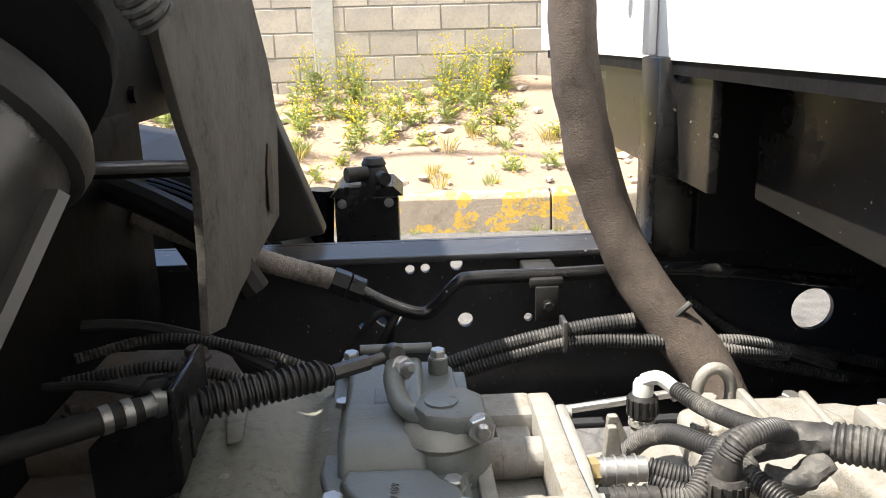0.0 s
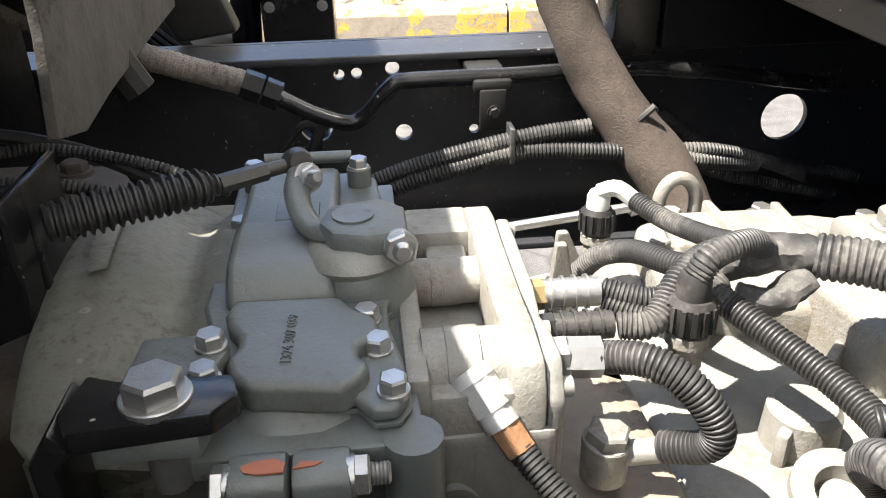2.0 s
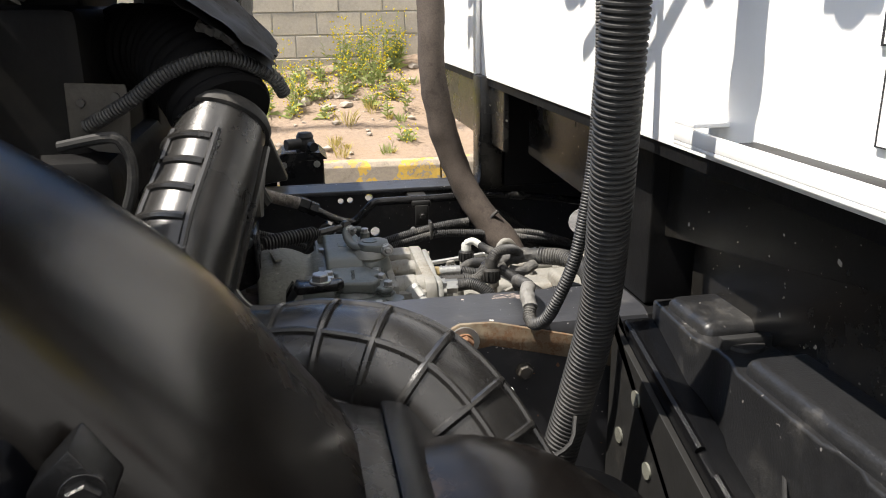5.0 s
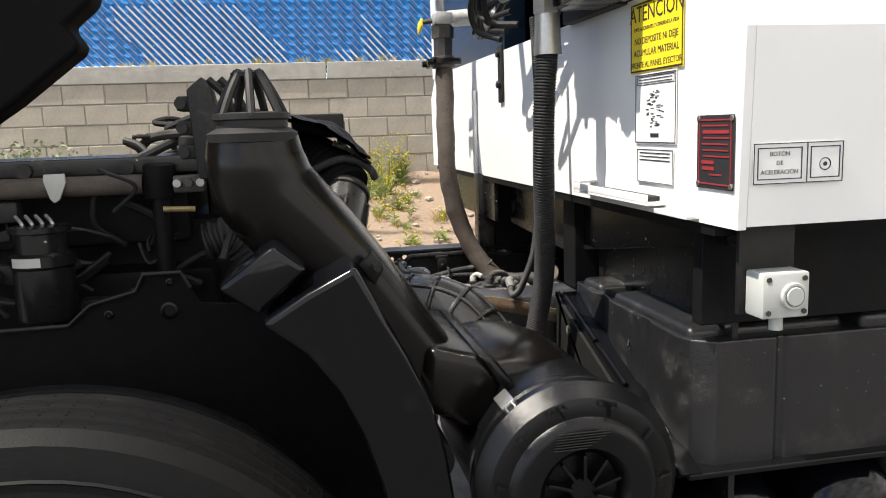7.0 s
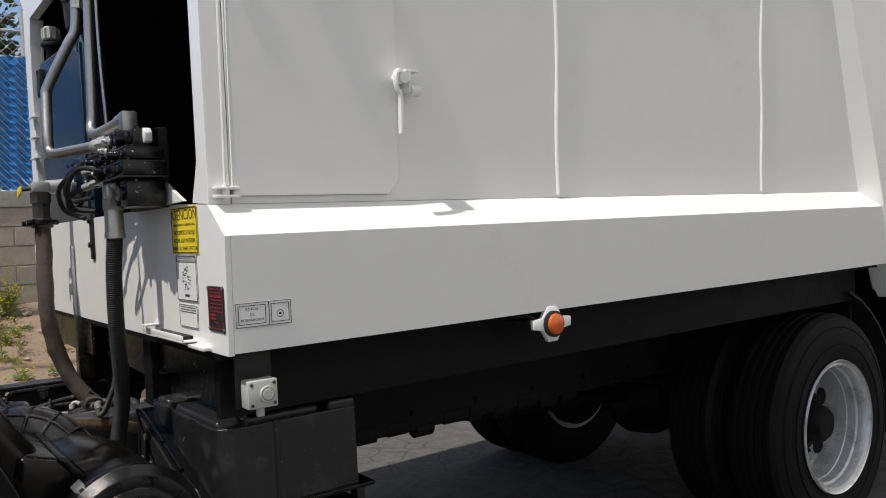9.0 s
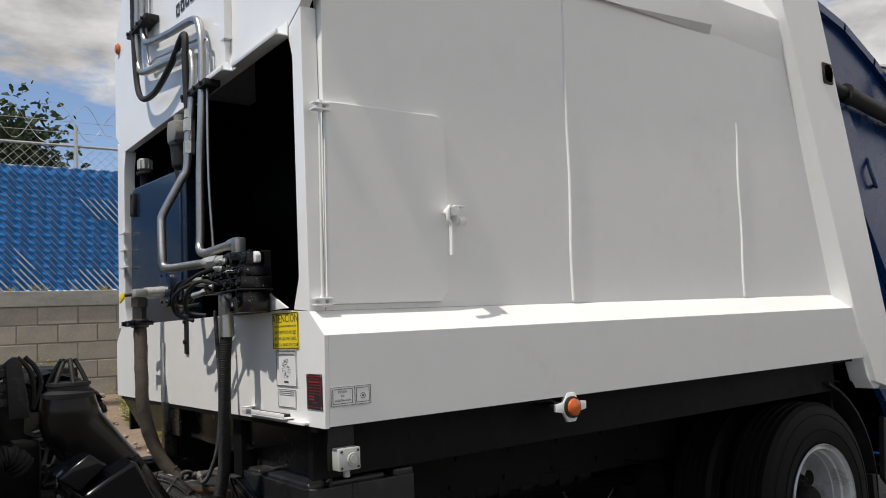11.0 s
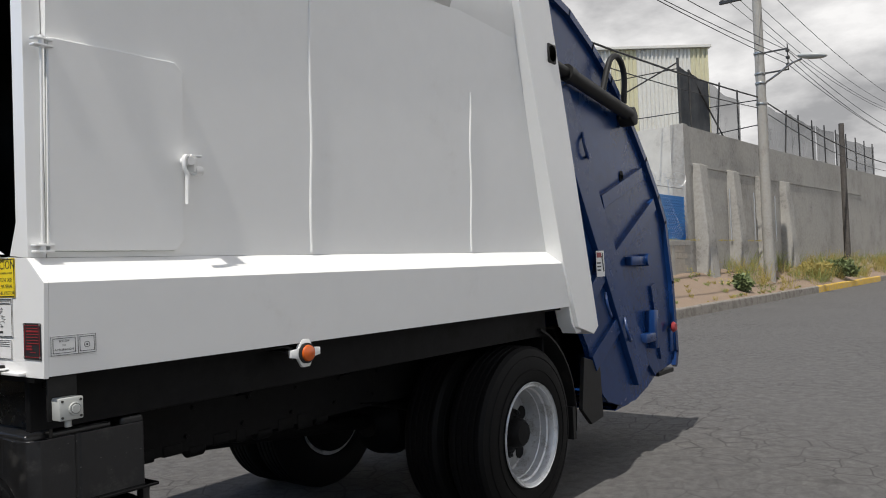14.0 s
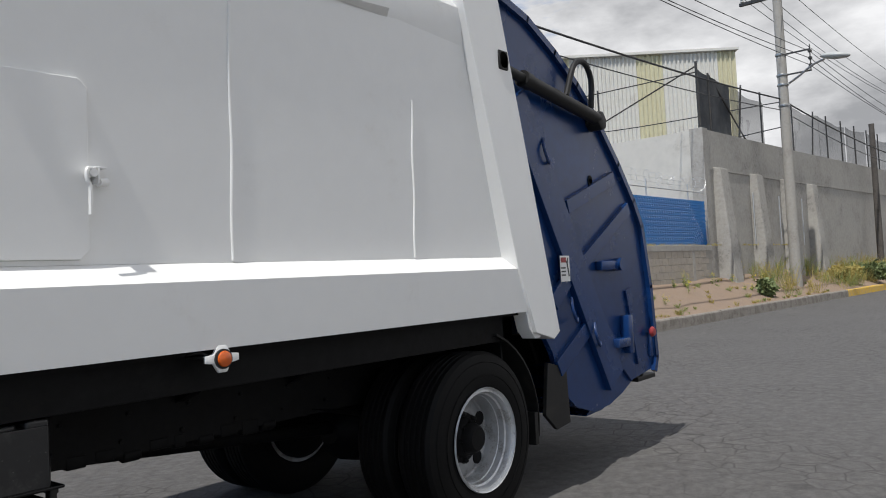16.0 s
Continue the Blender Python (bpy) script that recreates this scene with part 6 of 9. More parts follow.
hexhead(bm, (-0.198, -0.178, 0.955), (1, 0, 0), 0.0125, 0.010, 1.0)
rod(bm, (-0.19, -0.178, 0.955), (-0.170, -0.180, 0.955), 0.0115, segs=6)
part("gland", bm, STEEL, case)
bm = BM()
rod(bm, (-0.243, -0.201, 0.962), (-0.2345, -0.211, 0.950), 0.0112, segs=8)
rod(bm, (-0.2345, -0.211, 0.950), (-0.230, -0.2165, 0.9435), 0.0095, segs=20)
rod(bm, (-0.246, -0.1975, 0.9655), (-0.2425, -0.2015, 0.961), 0.0100, 0.0118, segs=20)
part("elbow_fitting", bm, ZINC, case, "zinc hex fitting")
bm = BM()
rod(bm, (-0.230, -0.2165, 0.944), (-0.2225, -0.2255, 0.934), 0.0088, segs=6)
part("rusty_nut", bm, RUST, case, "rusted brown nut")
bm = BM()
hexhead(bm, (-0.163, -0.200, 0.892), (0.1, -0.1, 1), 0.0125, 0.011, 1.1)
rod(bm, (-0.163, -0.200, 0.868), (-0.163, -0.200, 0.893), 0.0135, segs=20)
rod(bm, (-0.163, -0.200, 0.882), (-0.134, -0.208, 0.890), 0.0075, segs=12)
part("banjo_bolt", bm, ALU_DARK, case, "banjo union with a hex bolt").location = (-0.004, 0.007, 0.014)

# harness of split conduit
harness = thing("wiring_harness", "dusty black corrugated wiring conduit over the casting", "wiring")
RUNS = [
    ([(-0.170, -0.180, 0.955), (-0.150, -0.196, 0.962), (-0.132, -0.210, 0.955), (-0.118, -0.220, 0.935), (-0.120, -0.216, 0.918), (-0.138, -0.201, 0.906)], 0.0105),
    ([(-0.150, -0.113, 0.957), (-0.125, -0.125, 0.955), (-0.105, -0.128, 0.962), (-0.085, -0.120, 0.968)], 0.0085),
    ([(-0.150, -0.117, 0.950), (-0.125, -0.132, 0.947), (-0.10, -0.135, 0.957), (-0.08, -0.126, 0.965)], 0.0085),
    ([(-0.150, -0.147, 0.952), (-0.13, -0.150, 0.955), (-0.108, -0.130, 0.972), (-0.085, -0.115, 0.978), (-0.065, -0.115, 0.976)], 0.0095),
    ([(-0.088, 0.010, 0.958), (-0.075, -0.025, 0.957), (-0.062, -0.07, 0.965), (-0.05, -0.105, 0.975)], 0.0085),
    ([(-0.135, -0.01, 0.91), (-0.125, -0.03, 0.935), (-0.110, -0.055, 0.950), (-0.095, -0.09, 0.958), (-0.075, -0.12, 0.965)], 0.0095),
    ([(-0.108, -0.150, 0.983), (-0.100, -0.148, 0.994), (-0.086, -0.142, 0.997), (-0.066, -0.130, 0.992), (-0.050, -0.118, 0.98)], 0.0095),
    ([(-0.088, -0.135, 0.962), (-0.070, -0.170, 0.955), (-0.050, -0.215, 0.948), (-0.045, -0.250, 0.945), (-0.062, -0.285, 0.95), (-0.078, -0.31, 0.955)], 0.0095),
    ([(-0.055, -0.250, 0.955), (-0.03, -0.262, 0.965), (-0.02, -0.285, 0.955), (-0.035, -0.32, 0.93)], 0.0085),
    ([(-0.223, -0.225, 0.935), (-0.208, -0.243, 0.922), (-0.185, -0.272, 0.902), (-0.165, -0.30, 0.88)], 0.0082),
]
for points, r in RUNS:
    bm = BM()
    tube(bm, points, 0.86 * r, 14, 0.00095, ridge=0.0008)
    part("conduit", bm, CONDUIT, harness)
bm = BM()
tube(bm, [(-0.02, -0.122, 0.976), (0.015, -0.150, 0.978), (0.032, -0.200, 0.975), (0.025, -0.250, 0.965), (0.005, -0.30, 0.945), (-0.005, -0.34, 0.92)], 0.0142, 18, 0.0016, ridge=0.0010)
part("main_conduit", bm, CONDUIT, harness, "thick grey-dusted conduit")
bm = BM()
tube(bm, [(-0.088, -0.120, 0.968), (-0.066, -0.117, 0.974), (-0.045, -0.116, 0.977), (-0.018, -0.124, 0.977)], 0.0125, 14, 0.003, flat=0.9, radii=[(0, 0.7), (0.4, 1.15), (0.7, 1.05), (1, 1.0)])
tube(bm, [(-0.075, -0.138, 0.960), (-0.055, -0.143, 0.958), (-0.03, -0.132, 0.966)], 0.0105, 12, 0.004, flat=0.8)
for v in bm.verts:
    v.co += noise.noise_vector(v.co * 140) * 0.0022
part("taped_joint", bm, CONDUIT, harness, "joint wrapped in black tape")

case.location.z = harness.location.z = -0.010

# pipes and conduits on the far rail
airline = thing("air_line", "black braided hose joined to a bent steel pipe", "pipe")
bm = BM()
tube(bm, [(-0.62, 0.24, 1.075), (-0.54, 0.26, 1.032), (-0.47, 0.265, 1.004), (-0.405, 0.265, 0.983)], 0.0125, 14, 0.0025, ridge=0.0005)
part("braided_hose", bm, BRAID, airline, "worn braided cover")
bm = BM()
rod(bm, (-0.409, 0.265, 0.984), (-0.391, 0.265, 0.976), 0.0155, segs=6)
rod(bm, (-0.389, 0.265, 0.975), (-0.374, 0.265, 0.968), 0.0150, segs=6)
part("union_nut", bm, BLACK, airline)
bm = BM()
tube(bm, [(-0.380, 0.265, 0.970), (-0.343, 0.265, 0.949), (-0.310, 0.266, 0.937), (-0.292, 0.268, 0.942), (-0.262, 0.268, 0.972), (-0.245, 0.27, 0.977), (-0.15, 0.272, 0.977), (0.02, 0.28, 0.975), (0.25, 0.30, 0.94)], 0.0085, 14, 0.005)
part("steel_pipe", bm, BLACK, airline, "black painted pipe with chipped bends")
bm = BM()
box(bm, -0.178, -0.138, 0.255, 0.41, 0.964, 0.977, 0.003)
box(bm, -0.172, -0.144, 0.252, 0.258, 0.925, 0.968, 0.002)
hexhead(bm, (-0.157, 0.252, 0.945), (0, -1, 0), 0.006, 0.006)
part("pipe_clip", bm, DULL, airline)
loom = thing("rail_loom", "grey-dusted corrugated conduits along the far rail", "wiring")
for points, r in (([(-0.42, 0.22, 0.83), (-0.34, 0.2, 0.87), (-0.275, 0.2, 0.900), (-0.211, 0.2, 0.919), (-0.128, 0.2, 0.936), (-0.07, 0.2, 0.942)], 0.0085),
                  ([(-0.40, 0.21, 0.82), (-0.33, 0.195, 0.862), (-0.262, 0.195, 0.892), (-0.192, 0.195, 0.911), (-0.134, 0.195, 0.922), (-0.05, 0.195, 0.917), (0.05, 0.2, 0.90), (0.12, 0.22, 0.885)], 0.0085),
                  ([(0.0, 0.205, 0.912), (0.06, 0.205, 0.909), (0.12, 0.22, 0.89), (0.20, 0.26, 0.85)], 0.007),
                  ([(-0.05, 0.36, 0.955), (0.06, 0.37, 0.90), (0.15, 0.38, 0.84), (0.35, 0.38, 0.79)], 0.008),
                  ([(-0.05, 0.36, 0.925), (0.06, 0.37, 0.87), (0.15, 0.38, 0.81), (0.35, 0.38, 0.76)], 0.008),
                  ([(-0.62, 0.05, 0.985), (-0.55, 0.08, 0.99), (-0.47, 0.08, 0.975), (-0.40, 0.07, 0.95)], 0.0045),
                  ([(-0.62, 0.02, 0.975), (-0.54, 0.04, 0.978), (-0.46, 0.05, 0.955)], 0.0055)):
    bm = BM()
    tube(bm, points, r, 10, 0.0013, ridge=0.0008)
    part("conduit", bm, CONDUIT, loom)
bm = BM()
tube(bm, [(-0.43, 0.32, 0.83), (-0.39, 0.33, 0.88), (-0.36, 0.33, 0.915), (-0.345, 0.34, 0.90), (-0.35, 0.36, 0.84)], 0.005, 8, 0.006)
tube(bm, [(-0.33, 0.34, 0.93), (-0.345, 0.33, 0.90), (-0.37, 0.33, 0.86)], 0.006, 8, 0.006)
part("loose_wire", bm, RUBBER, loom)
bm = BM()
box(bm, -0.152, -0.147, 0.186, 0.212, 0.912, 0.948, 0.001)
part("cable_tie", bm, CONDUIT, loom)
bm = BM()
rod(bm, (-0.03, 0.19, 0.945), (-0.012, 0.185, 0.965), 0.0035, segs=8)
part("cable_tie", bm, CONDUIT, loom)

# the leather-brown sleeve hose that drops from the body
drop = thing("sleeved_hose", "thick hydraulic hose in a brown woven sleeve", "hose")
bm = BM()
line = [(-0.110, 0.375, 1.60), (-0.112, 0.355, 1.50), (-0.125, 0.30, 1.34), (-0.122, 0.280, 1.20), (-0.088, 0.268, 1.06), (-0.045, 0.235, 0.965), (0.01, 0.185, 0.885), (0.03, 0.14, 0.82)]
tube(bm, line, 0.033, 20, 0.009, flat=0.82, radii=[(0, 0.95), (0.1, 1.0), (0.45, 1.02), (0.62, 1.1), (0.7, 0.98), (0.8, 1.08), (1, 1.2)])
rr = random.Random(11)
for v in bm.verts:
    n = noise.noise(v.co * 22) * 0.004 + noise.noise(v.co * 60) * 0.0012
    v.co += Vector((n, n * 0.5, 0))
part("sleeve", bm, SLEEVE, drop)
bm = BM()
for z, r in ((1.585, 0.038), (1.562, 0.038)):
    lathe(bm, [(r - 0.004, 0), (r, 0.002), (r, 0.012), (r - 0.004, 0.014)], (-0.110, 0.370, z), (0, 0, 1), 24)
part("hose_clamp", bm, DARKSTEEL, drop)
bm = BM()
box(bm, -0.150, -0.060, 0.33, 0.345, 1.572, 1.592, 0.003)
box(bm, -0.150, -0.138, 0.33, 0.47, 1.568, 1.596, 0.003)
for y in (0.36, 0.455):
    rod(bm, (-0.165, y, 1.582), (-0.15, y, 1.582), 0.011, segs=6)
part("clamp_bracket", bm, VALVEBLACK, drop, "black clamp with bolts")
bm = BM()
rod(bm, (-0.110, 0.372, 1.595), (-0.110, 0.372, 1.66), 0.030, segs=8)
rod(bm, (-0.110, 0.372, 1.655), (-0.110, 0.372, 1.695), 0.036, segs=6)
part("ball_valve", bm, DARKSTEEL, drop)
bm = BM()
box(bm, -0.140, -0.080, 0.342, 0.402, 1.695, 1.735, 0.008)
rod(bm, (-0.09, 0.372, 1.715), (0.012, 0.362, 1.722), 0.026, segs=20)
part("valve_body", bm, ZINC, drop, "bare steel ball valve body")
bm = BM()
prism(bm, [(0.385, 1.695), (0.455, 1.675), (0.462, 1.692), (0.452, 1.712), (0.39, 1.722)], "x", -0.176, -0.168, 0.003)
part("valve_handle", bm, YELLOW, drop, "yellow valve handle")
bm = BM()
rod(bm, (-0.168, 0.395, 1.708), (-0.135, 0.385, 1.712), 0.008, segs=10)
part("handle_pin", bm, DARKSTEEL, drop)
bm = BM()
lathe(bm, [(0.085, 0), (0.085, 0.014), (0.055, 0.018)], (0.012, 0.36, 1.735), (-1, 0, 0), 28)
for k in range(6):
    a = k * math.pi / 3
    hexhead(bm, (-0.003, 0.36 + 0.07 * math.cos(a), 1.735 + 0.07 * math.sin(a)), (-1, 0, 0), 0.007, 0.006)
part("flange", bm, TANKBLUE, drop)

# the ribbed suction hose and the thinner one beside it
ribbed = thing("ribbed_hose", "thick black ribbed protective hose hanging from the valve block", "hose")
bm = BM()
tube(bm, [(-0.12, -0.69, 1.52), (-0.128, -0.690, 1.42), (-0.126, -0.675, 1.30), (-0.114, -0.640, 1.18), (-0.102, -0.595, 1.06), (-0.110, -0.565, 0.95), (-0.125, -0.55, 0.86), (-0.15, -0.55, 0.74)], 0.0205, 24, 0.0019, ridge=0.0016)
part("hose", bm, RUBBER, ribbed)
bm = BM()
tube(bm, [(-0.118, -0.583, 0.93), (-0.13, -0.60, 0.905), (-0.17, -0.60, 0.885), (-0.21, -0.585, 0.87)], 0.003, 6, 0.01)
part("cable_tie", bm, RUBBER, ribbed)
thin = thing("conduit_drop", "thin black corrugated conduit beside the ribbed hose", "hose")
bm = BM()
tube(bm, [(-0.088, -0.500, 1.60), (-0.080, -0.515, 1.34), (-0.081, -0.515, 1.27), (-0.084, -0.515, 1.20), (-0.092, -0.515, 1.139), (-0.102, -0.515, 1.087), (-0.118, -0.510, 1.042), (-0.127, -0.497, 1.013), (-0.135, -0.478, 0.999), (-0.137, -0.462, 1.002), (-0.133, -0.452, 1.010)], 0.0075, 14, 0.0012, ridge=0.0007)
part("conduit", bm, CONDUIT, thin)
bm = BM()
tube(bm, [(-0.133, -0.452, 1.010), (-0.131, -0.43, 1.020), (-0.122, -0.405, 1.020)], 0.0092, 14, 0.0022, flat=0.9)
for v in bm.verts:
    v.co += noise.noise_vector(v.co * 160) * 0.0018
part("foil_tape", bm, TAPE, thin, "crumpled grey tape")
bm = BM()
tube(bm, [(-0.122, -0.405, 1.020), (-0.115, -0.375, 1.012), (-0.117, -0.335, 1.004), (-0.105, -0.31, 0.98), (-0.085, -0.30, 0.955)], 0.0078, 14, 0.0012, ridge=0.0008)
part("taped_end", bm, CONDUIT, thin)
knots = thing("rail_wiring", "curled black conduit and plug below the rail", "wiring")
for points, r in (([(-0.235, -0.47, 0.945), (-0.222, -0.485, 0.95), (-0.205, -0.485, 0.938), (-0.212, -0.48, 0.922), (-0.23, -0.478, 0.925), (-0.235, -0.47, 0.94)], 0.0065),
                  ([(-0.235, -0.465, 0.945), (-0.20, -0.475, 0.945), (-0.185, -0.485, 0.92), (-0.172, -0.50, 0.885), (-0.165, -0.51, 0.85)], 0.0065)):
    bm = BM()
    tube(bm, points, r, 10, 0.0013, ridge=0.0008)
    part("conduit", bm, CONDUIT, knots)
bm = BM()
rod(bm, (-0.205, -0.53, 0.915), (-0.172, -0.515, 0.935), 0.003, segs=8)
part("tie_end", bm, BOXGREY, knots)
bm = BM()
box(bm, -0.18, -0.145, -0.53, -0.50, 0.82, 0.85, 0.004)
part("plug", bm, RUBBER, knots)


# ---------------------------------------------------------------- fittings on the front of the body
FX = -0.009                       # the front panel's face
valves = thing("valve_block", "black hydraulic control valve with steel fittings", "valve")
# bottom gallery, two rows of thin sections, the inlet block; each row: front, y from and to, z from and to, slices
VALVE = [(-0.120, -0.850, -0.650, 1.585, 1.652, 3), (-0.138, -0.868, -0.560, 1.660, 1.690, 8), (-0.128, -0.858, -0.545, 1.700, 1.728, 9), (-0.105, -0.815, -0.620, 1.738, 1.786, 4)]
rr = random.Random(31)
for x0, y0, y1, z0, z1, n in VALVE:
    w = (y1 - y0) / n
    for k in range(n):
        bm = BM()
        a, b = y0 + w * k + 0.0015, y0 + w * (k + 1) - 0.0015
        f, lo, hi = x0 + rr.uniform(-0.006, 0.014), z0 + rr.uniform(-0.004, 0.004), z1 + rr.uniform(-0.006, 0.006)
        box(bm, f, -0.03, a, b, lo, hi, 0.003)
        c, zc = (a + b) / 2, (lo + hi) / 2
        if rr.random() < 0.5:
            hexhead(bm, (f, c, zc), (-1, 0, 0), min(w, hi - lo) * 0.32, rr.uniform(0.006, 0.020), 1.15)
        else:
            rod(bm, (f, c, zc), (f - rr.uniform(0.010, 0.03), c, zc), min(w, hi - lo) * 0.28, segs=10)
        if rr.random() < 0.6:
            rod(bm, (f + 0.02, c, hi), (f + 0.02, c, hi + rr.uniform(0.004, 0.012)), w * 0.22, segs=8)
        part("valve_section", bm, VALVEBLACK, valves)
for row, (y0, y1, z) in enumerate(((-0.875, -0.56, 1.6555), (-0.865, -0.545, 1.695), (-0.83, -0.60, 1.733))):
    bm = BM()
    box(bm, -0.148 + 0.012 * row, -0.03, y0, y1, z - 0.0025, z + 0.0025, 0.001)
    part("edge_plate", bm, VALVEBLACK, valves)
for y, z, l in ((-0.545, 1.714, 0.13), (-0.56, 1.675, 0.16), (-0.60, 1.757, 0.10)):
    bm = BM()
    line = [(0.012, 0.0), (0.012, 0.3), (0.008, 0.32), (0.008, 0.5), (0.0135, 0.52), (0.0135, 0.75), (0.0065, 0.78), (0.0065, 1.0)]
    lathe(bm, [(r, f * l) for r, f in line], (-0.085, y, z), (0, 1, 0), 16)
    part("spool_end", bm, VALVEBLACK, valves)
for x, y, z in ((-0.112, -0.60, 1.742), (-0.125, -0.655, 1.738), (-0.142, -0.64, 1.676), (-0.13, -0.765, 1.716), (-0.118, -0.575, 1.715), (-0.125, -0.74, 1.64), (-0.12, -0.68, 1.762)):
    bm = BM()
    hexhead(bm, (x, y, z), (-1, 0, 0.3), 0.0085, 0.012, 1.3, x * 90, stud=0.006)
    part("steel_plug", bm, ZINC, valves, "zinc plated plug")
bm = BM()
box(bm, -0.03, 0.0, -0.80, -0.52, 1.58, 1.79, 0.004)
part("mounting_plate", bm, DULL, valves)
bm = BM()
prism(bm, [(-0.800, 1.782), (-0.818, 1.785), (-0.832, 1.772), (-0.830, 1.748), (-0.81, 1.745)], "x", -0.070, -0.050, 0.003)
part("coil_cap", bm, PAPER, valves, "white plastic coil cap")
bm = BM()
prism(bm, [(-0.80, 1.585), (-0.955, 1.588), (-0.81, 1.645)], "x", -0.022, -0.012, 0.001)
part("white_gusset", bm, WHITE, valves)
for y, z, d in ((-0.68, 1.80, 0.052), (-0.69, 1.61, 0.0)):
    bm = BM()
    if d:
        box(bm, -0.088, -0.046, y - 0.020, y + 0.020, z - 0.03, z + 0.046, 0.007)
        rod(bm, (-0.066, y + 0.02, z + 0.028), (-0.066, y + 0.036, z + 0.028), 0.023, segs=6)
        rod(bm, (-0.066, y + 0.036, z + 0.028), (-0.066, y + 0.075, z + 0.028), 0.021, segs=20)
    else:
        box(bm, -0.142, -0.098, y - 0.022, y + 0.022, z - 0.005, z + 0.045, 0.009)
        rod(bm, (-0.12, y, z - 0.03), (-0.12, y, z), 0.027, segs=6)
        rod(bm, (-0.12, y, z - 0.10), (-0.12, y, z - 0.03), 0.025, 0.0235, 20)
        rod(bm, (-0.12, y, z - 0.105), (-0.12, y, z - 0.09), 0.0265, segs=20)
    part("elbow_fitting", bm, STEEL, valves, "zinc plated elbow fitting")
bm = BM()
rod(bm, (-0.088, -0.475, 1.778), (-0.080, -0.525, 1.778), 0.024, segs=6)
rod(bm, (-0.080, -0.525, 1.778), (-0.075, -0.60, 1.777), 0.018, segs=18)
rod(bm, (-0.094, -0.43, 1.779), (-0.088, -0.475, 1.778), 0.0205, segs=18)
part("union", bm, ZINC, valves)
bm = BM()
for k in range(4):
    plate(bm, (-0.1275, -0.765 - 0.019 * k, 1.612), (0, -1, 0), (0, 0, 1), 0.009, 0.014)
part("number_marks", bm, BOXGREY, valves)
for points, r in (([(-0.085, -0.415, 1.714), (-0.11, -0.33, 1.725), (-0.13, -0.22, 1.71), (-0.13, -0.17, 1.66), (-0.11, -0.19, 1.615), (-0.08, -0.27, 1.60)], 0.0085),
                  ([(-0.085, -0.40, 1.675), (-0.12, -0.32, 1.660), (-0.14, -0.25, 1.635), (-0.12, -0.20, 1.60), (-0.10, -0.22, 1.62), (-0.10, -0.32, 1.66), (-0.09, -0.44, 1.67)], 0.0085),
                  ([(-0.10, -0.56, 1.70), (-0.15, -0.42, 1.70), (-0.18, -0.33, 1.66), (-0.16, -0.29, 1.60), (-0.12, -0.36, 1.57)], 0.007),
                  ([(-0.12, -0.66, 1.68), (-0.17, -0.58, 1.70), (-0.19, -0.50, 1.66), (-0.17, -0.45, 1.60), (-0.12, -0.50, 1.585)], 0.007),
                  ([(-0.085, -0.50, 1.757), (-0.12, -0.40, 1.735), (-0.15, -0.30, 1.69), (-0.14, -0.27, 1.63), (-0.10, -0.38, 1.63)], 0.0065)):
    bm = BM()
    tube(bm, points, r, 10, 0.008)
    part("pilot_hose", bm, RUBBER, valves)
for a, b in (((-0.085, -0.43, 1.714), (-0.108, -0.345, 1.724)), ((-0.10, -0.56, 1.70), (-0.135, -0.46, 1.70)), ((-0.085, -0.42, 1.675), (-0.112, -0.345, 1.664))):
    bm = BM()
    rod(bm, a, b, 0.0115, segs=12)
    rod(bm, a, tuple(Vector(a) + (Vector(b) - Vector(a)) * 0.3), 0.0145, segs=6)
    part("crimp_collar", bm, ZINC, valves)

pipes = thing("hydraulic_pipes", "bent grey steel hydraulic pipes on the body front", "pipe")
PIPES = [
    ([(-0.066, -0.615, 1.828), (-0.07, -0.46, 1.824), (-0.078, -0.37, 1.822), (-0.078, -0.325, 1.845), (-0.07, -0.312, 1.90), (-0.062, -0.30, 2.15), (-0.06, -0.325, 2.40), (-0.05, -0.312, 2.60), (-0.045, -0.28, 2.74), (-0.045, -0.20, 2.80),
      (-0.045, 0.10, 2.845), (-0.045, 0.40, 2.90), (-0.045, 0.48, 2.95), (-0.045, 0.50, 3.05), (-0.045, 0.50, 3.30)], 0.0165),
    ([(-0.092, -0.44, 1.779), (-0.13, -0.33, 1.777), (-0.165, -0.235, 1.776), (-0.175, -0.195, 1.790), (-0.176, -0.185, 1.83), (-0.166, -0.145, 1.955), (-0.158, -0.140, 2.00), (-0.10, -0.182, 2.13), (-0.078, -0.194, 2.18), (-0.072, -0.202, 2.30), (-0.055, -0.21, 2.50),
      (-0.045, -0.19, 2.62), (-0.045, -0.14, 2.685), (-0.045, 0.10, 2.72), (-0.045, 0.48, 2.78), (-0.045, 0.57, 2.83), (-0.045, 0.59, 2.92), (-0.045, 0.59, 3.30)], 0.0165),
    ([(-0.05, -0.40, 1.80), (-0.055, -0.375, 2.10), (-0.05, -0.36, 2.40), (-0.04, -0.34, 2.62), (-0.035, -0.27, 2.70), (-0.035, 0.30, 2.80), (-0.035, 0.46, 2.85), (-0.035, 0.47, 3.30)], 0.0055),
]
for points, r in PIPES:
    bm = BM()
    tube(bm, points, r, 14, 0.012)
    part("pipe", bm, STEEL, pipes)
bm = BM()
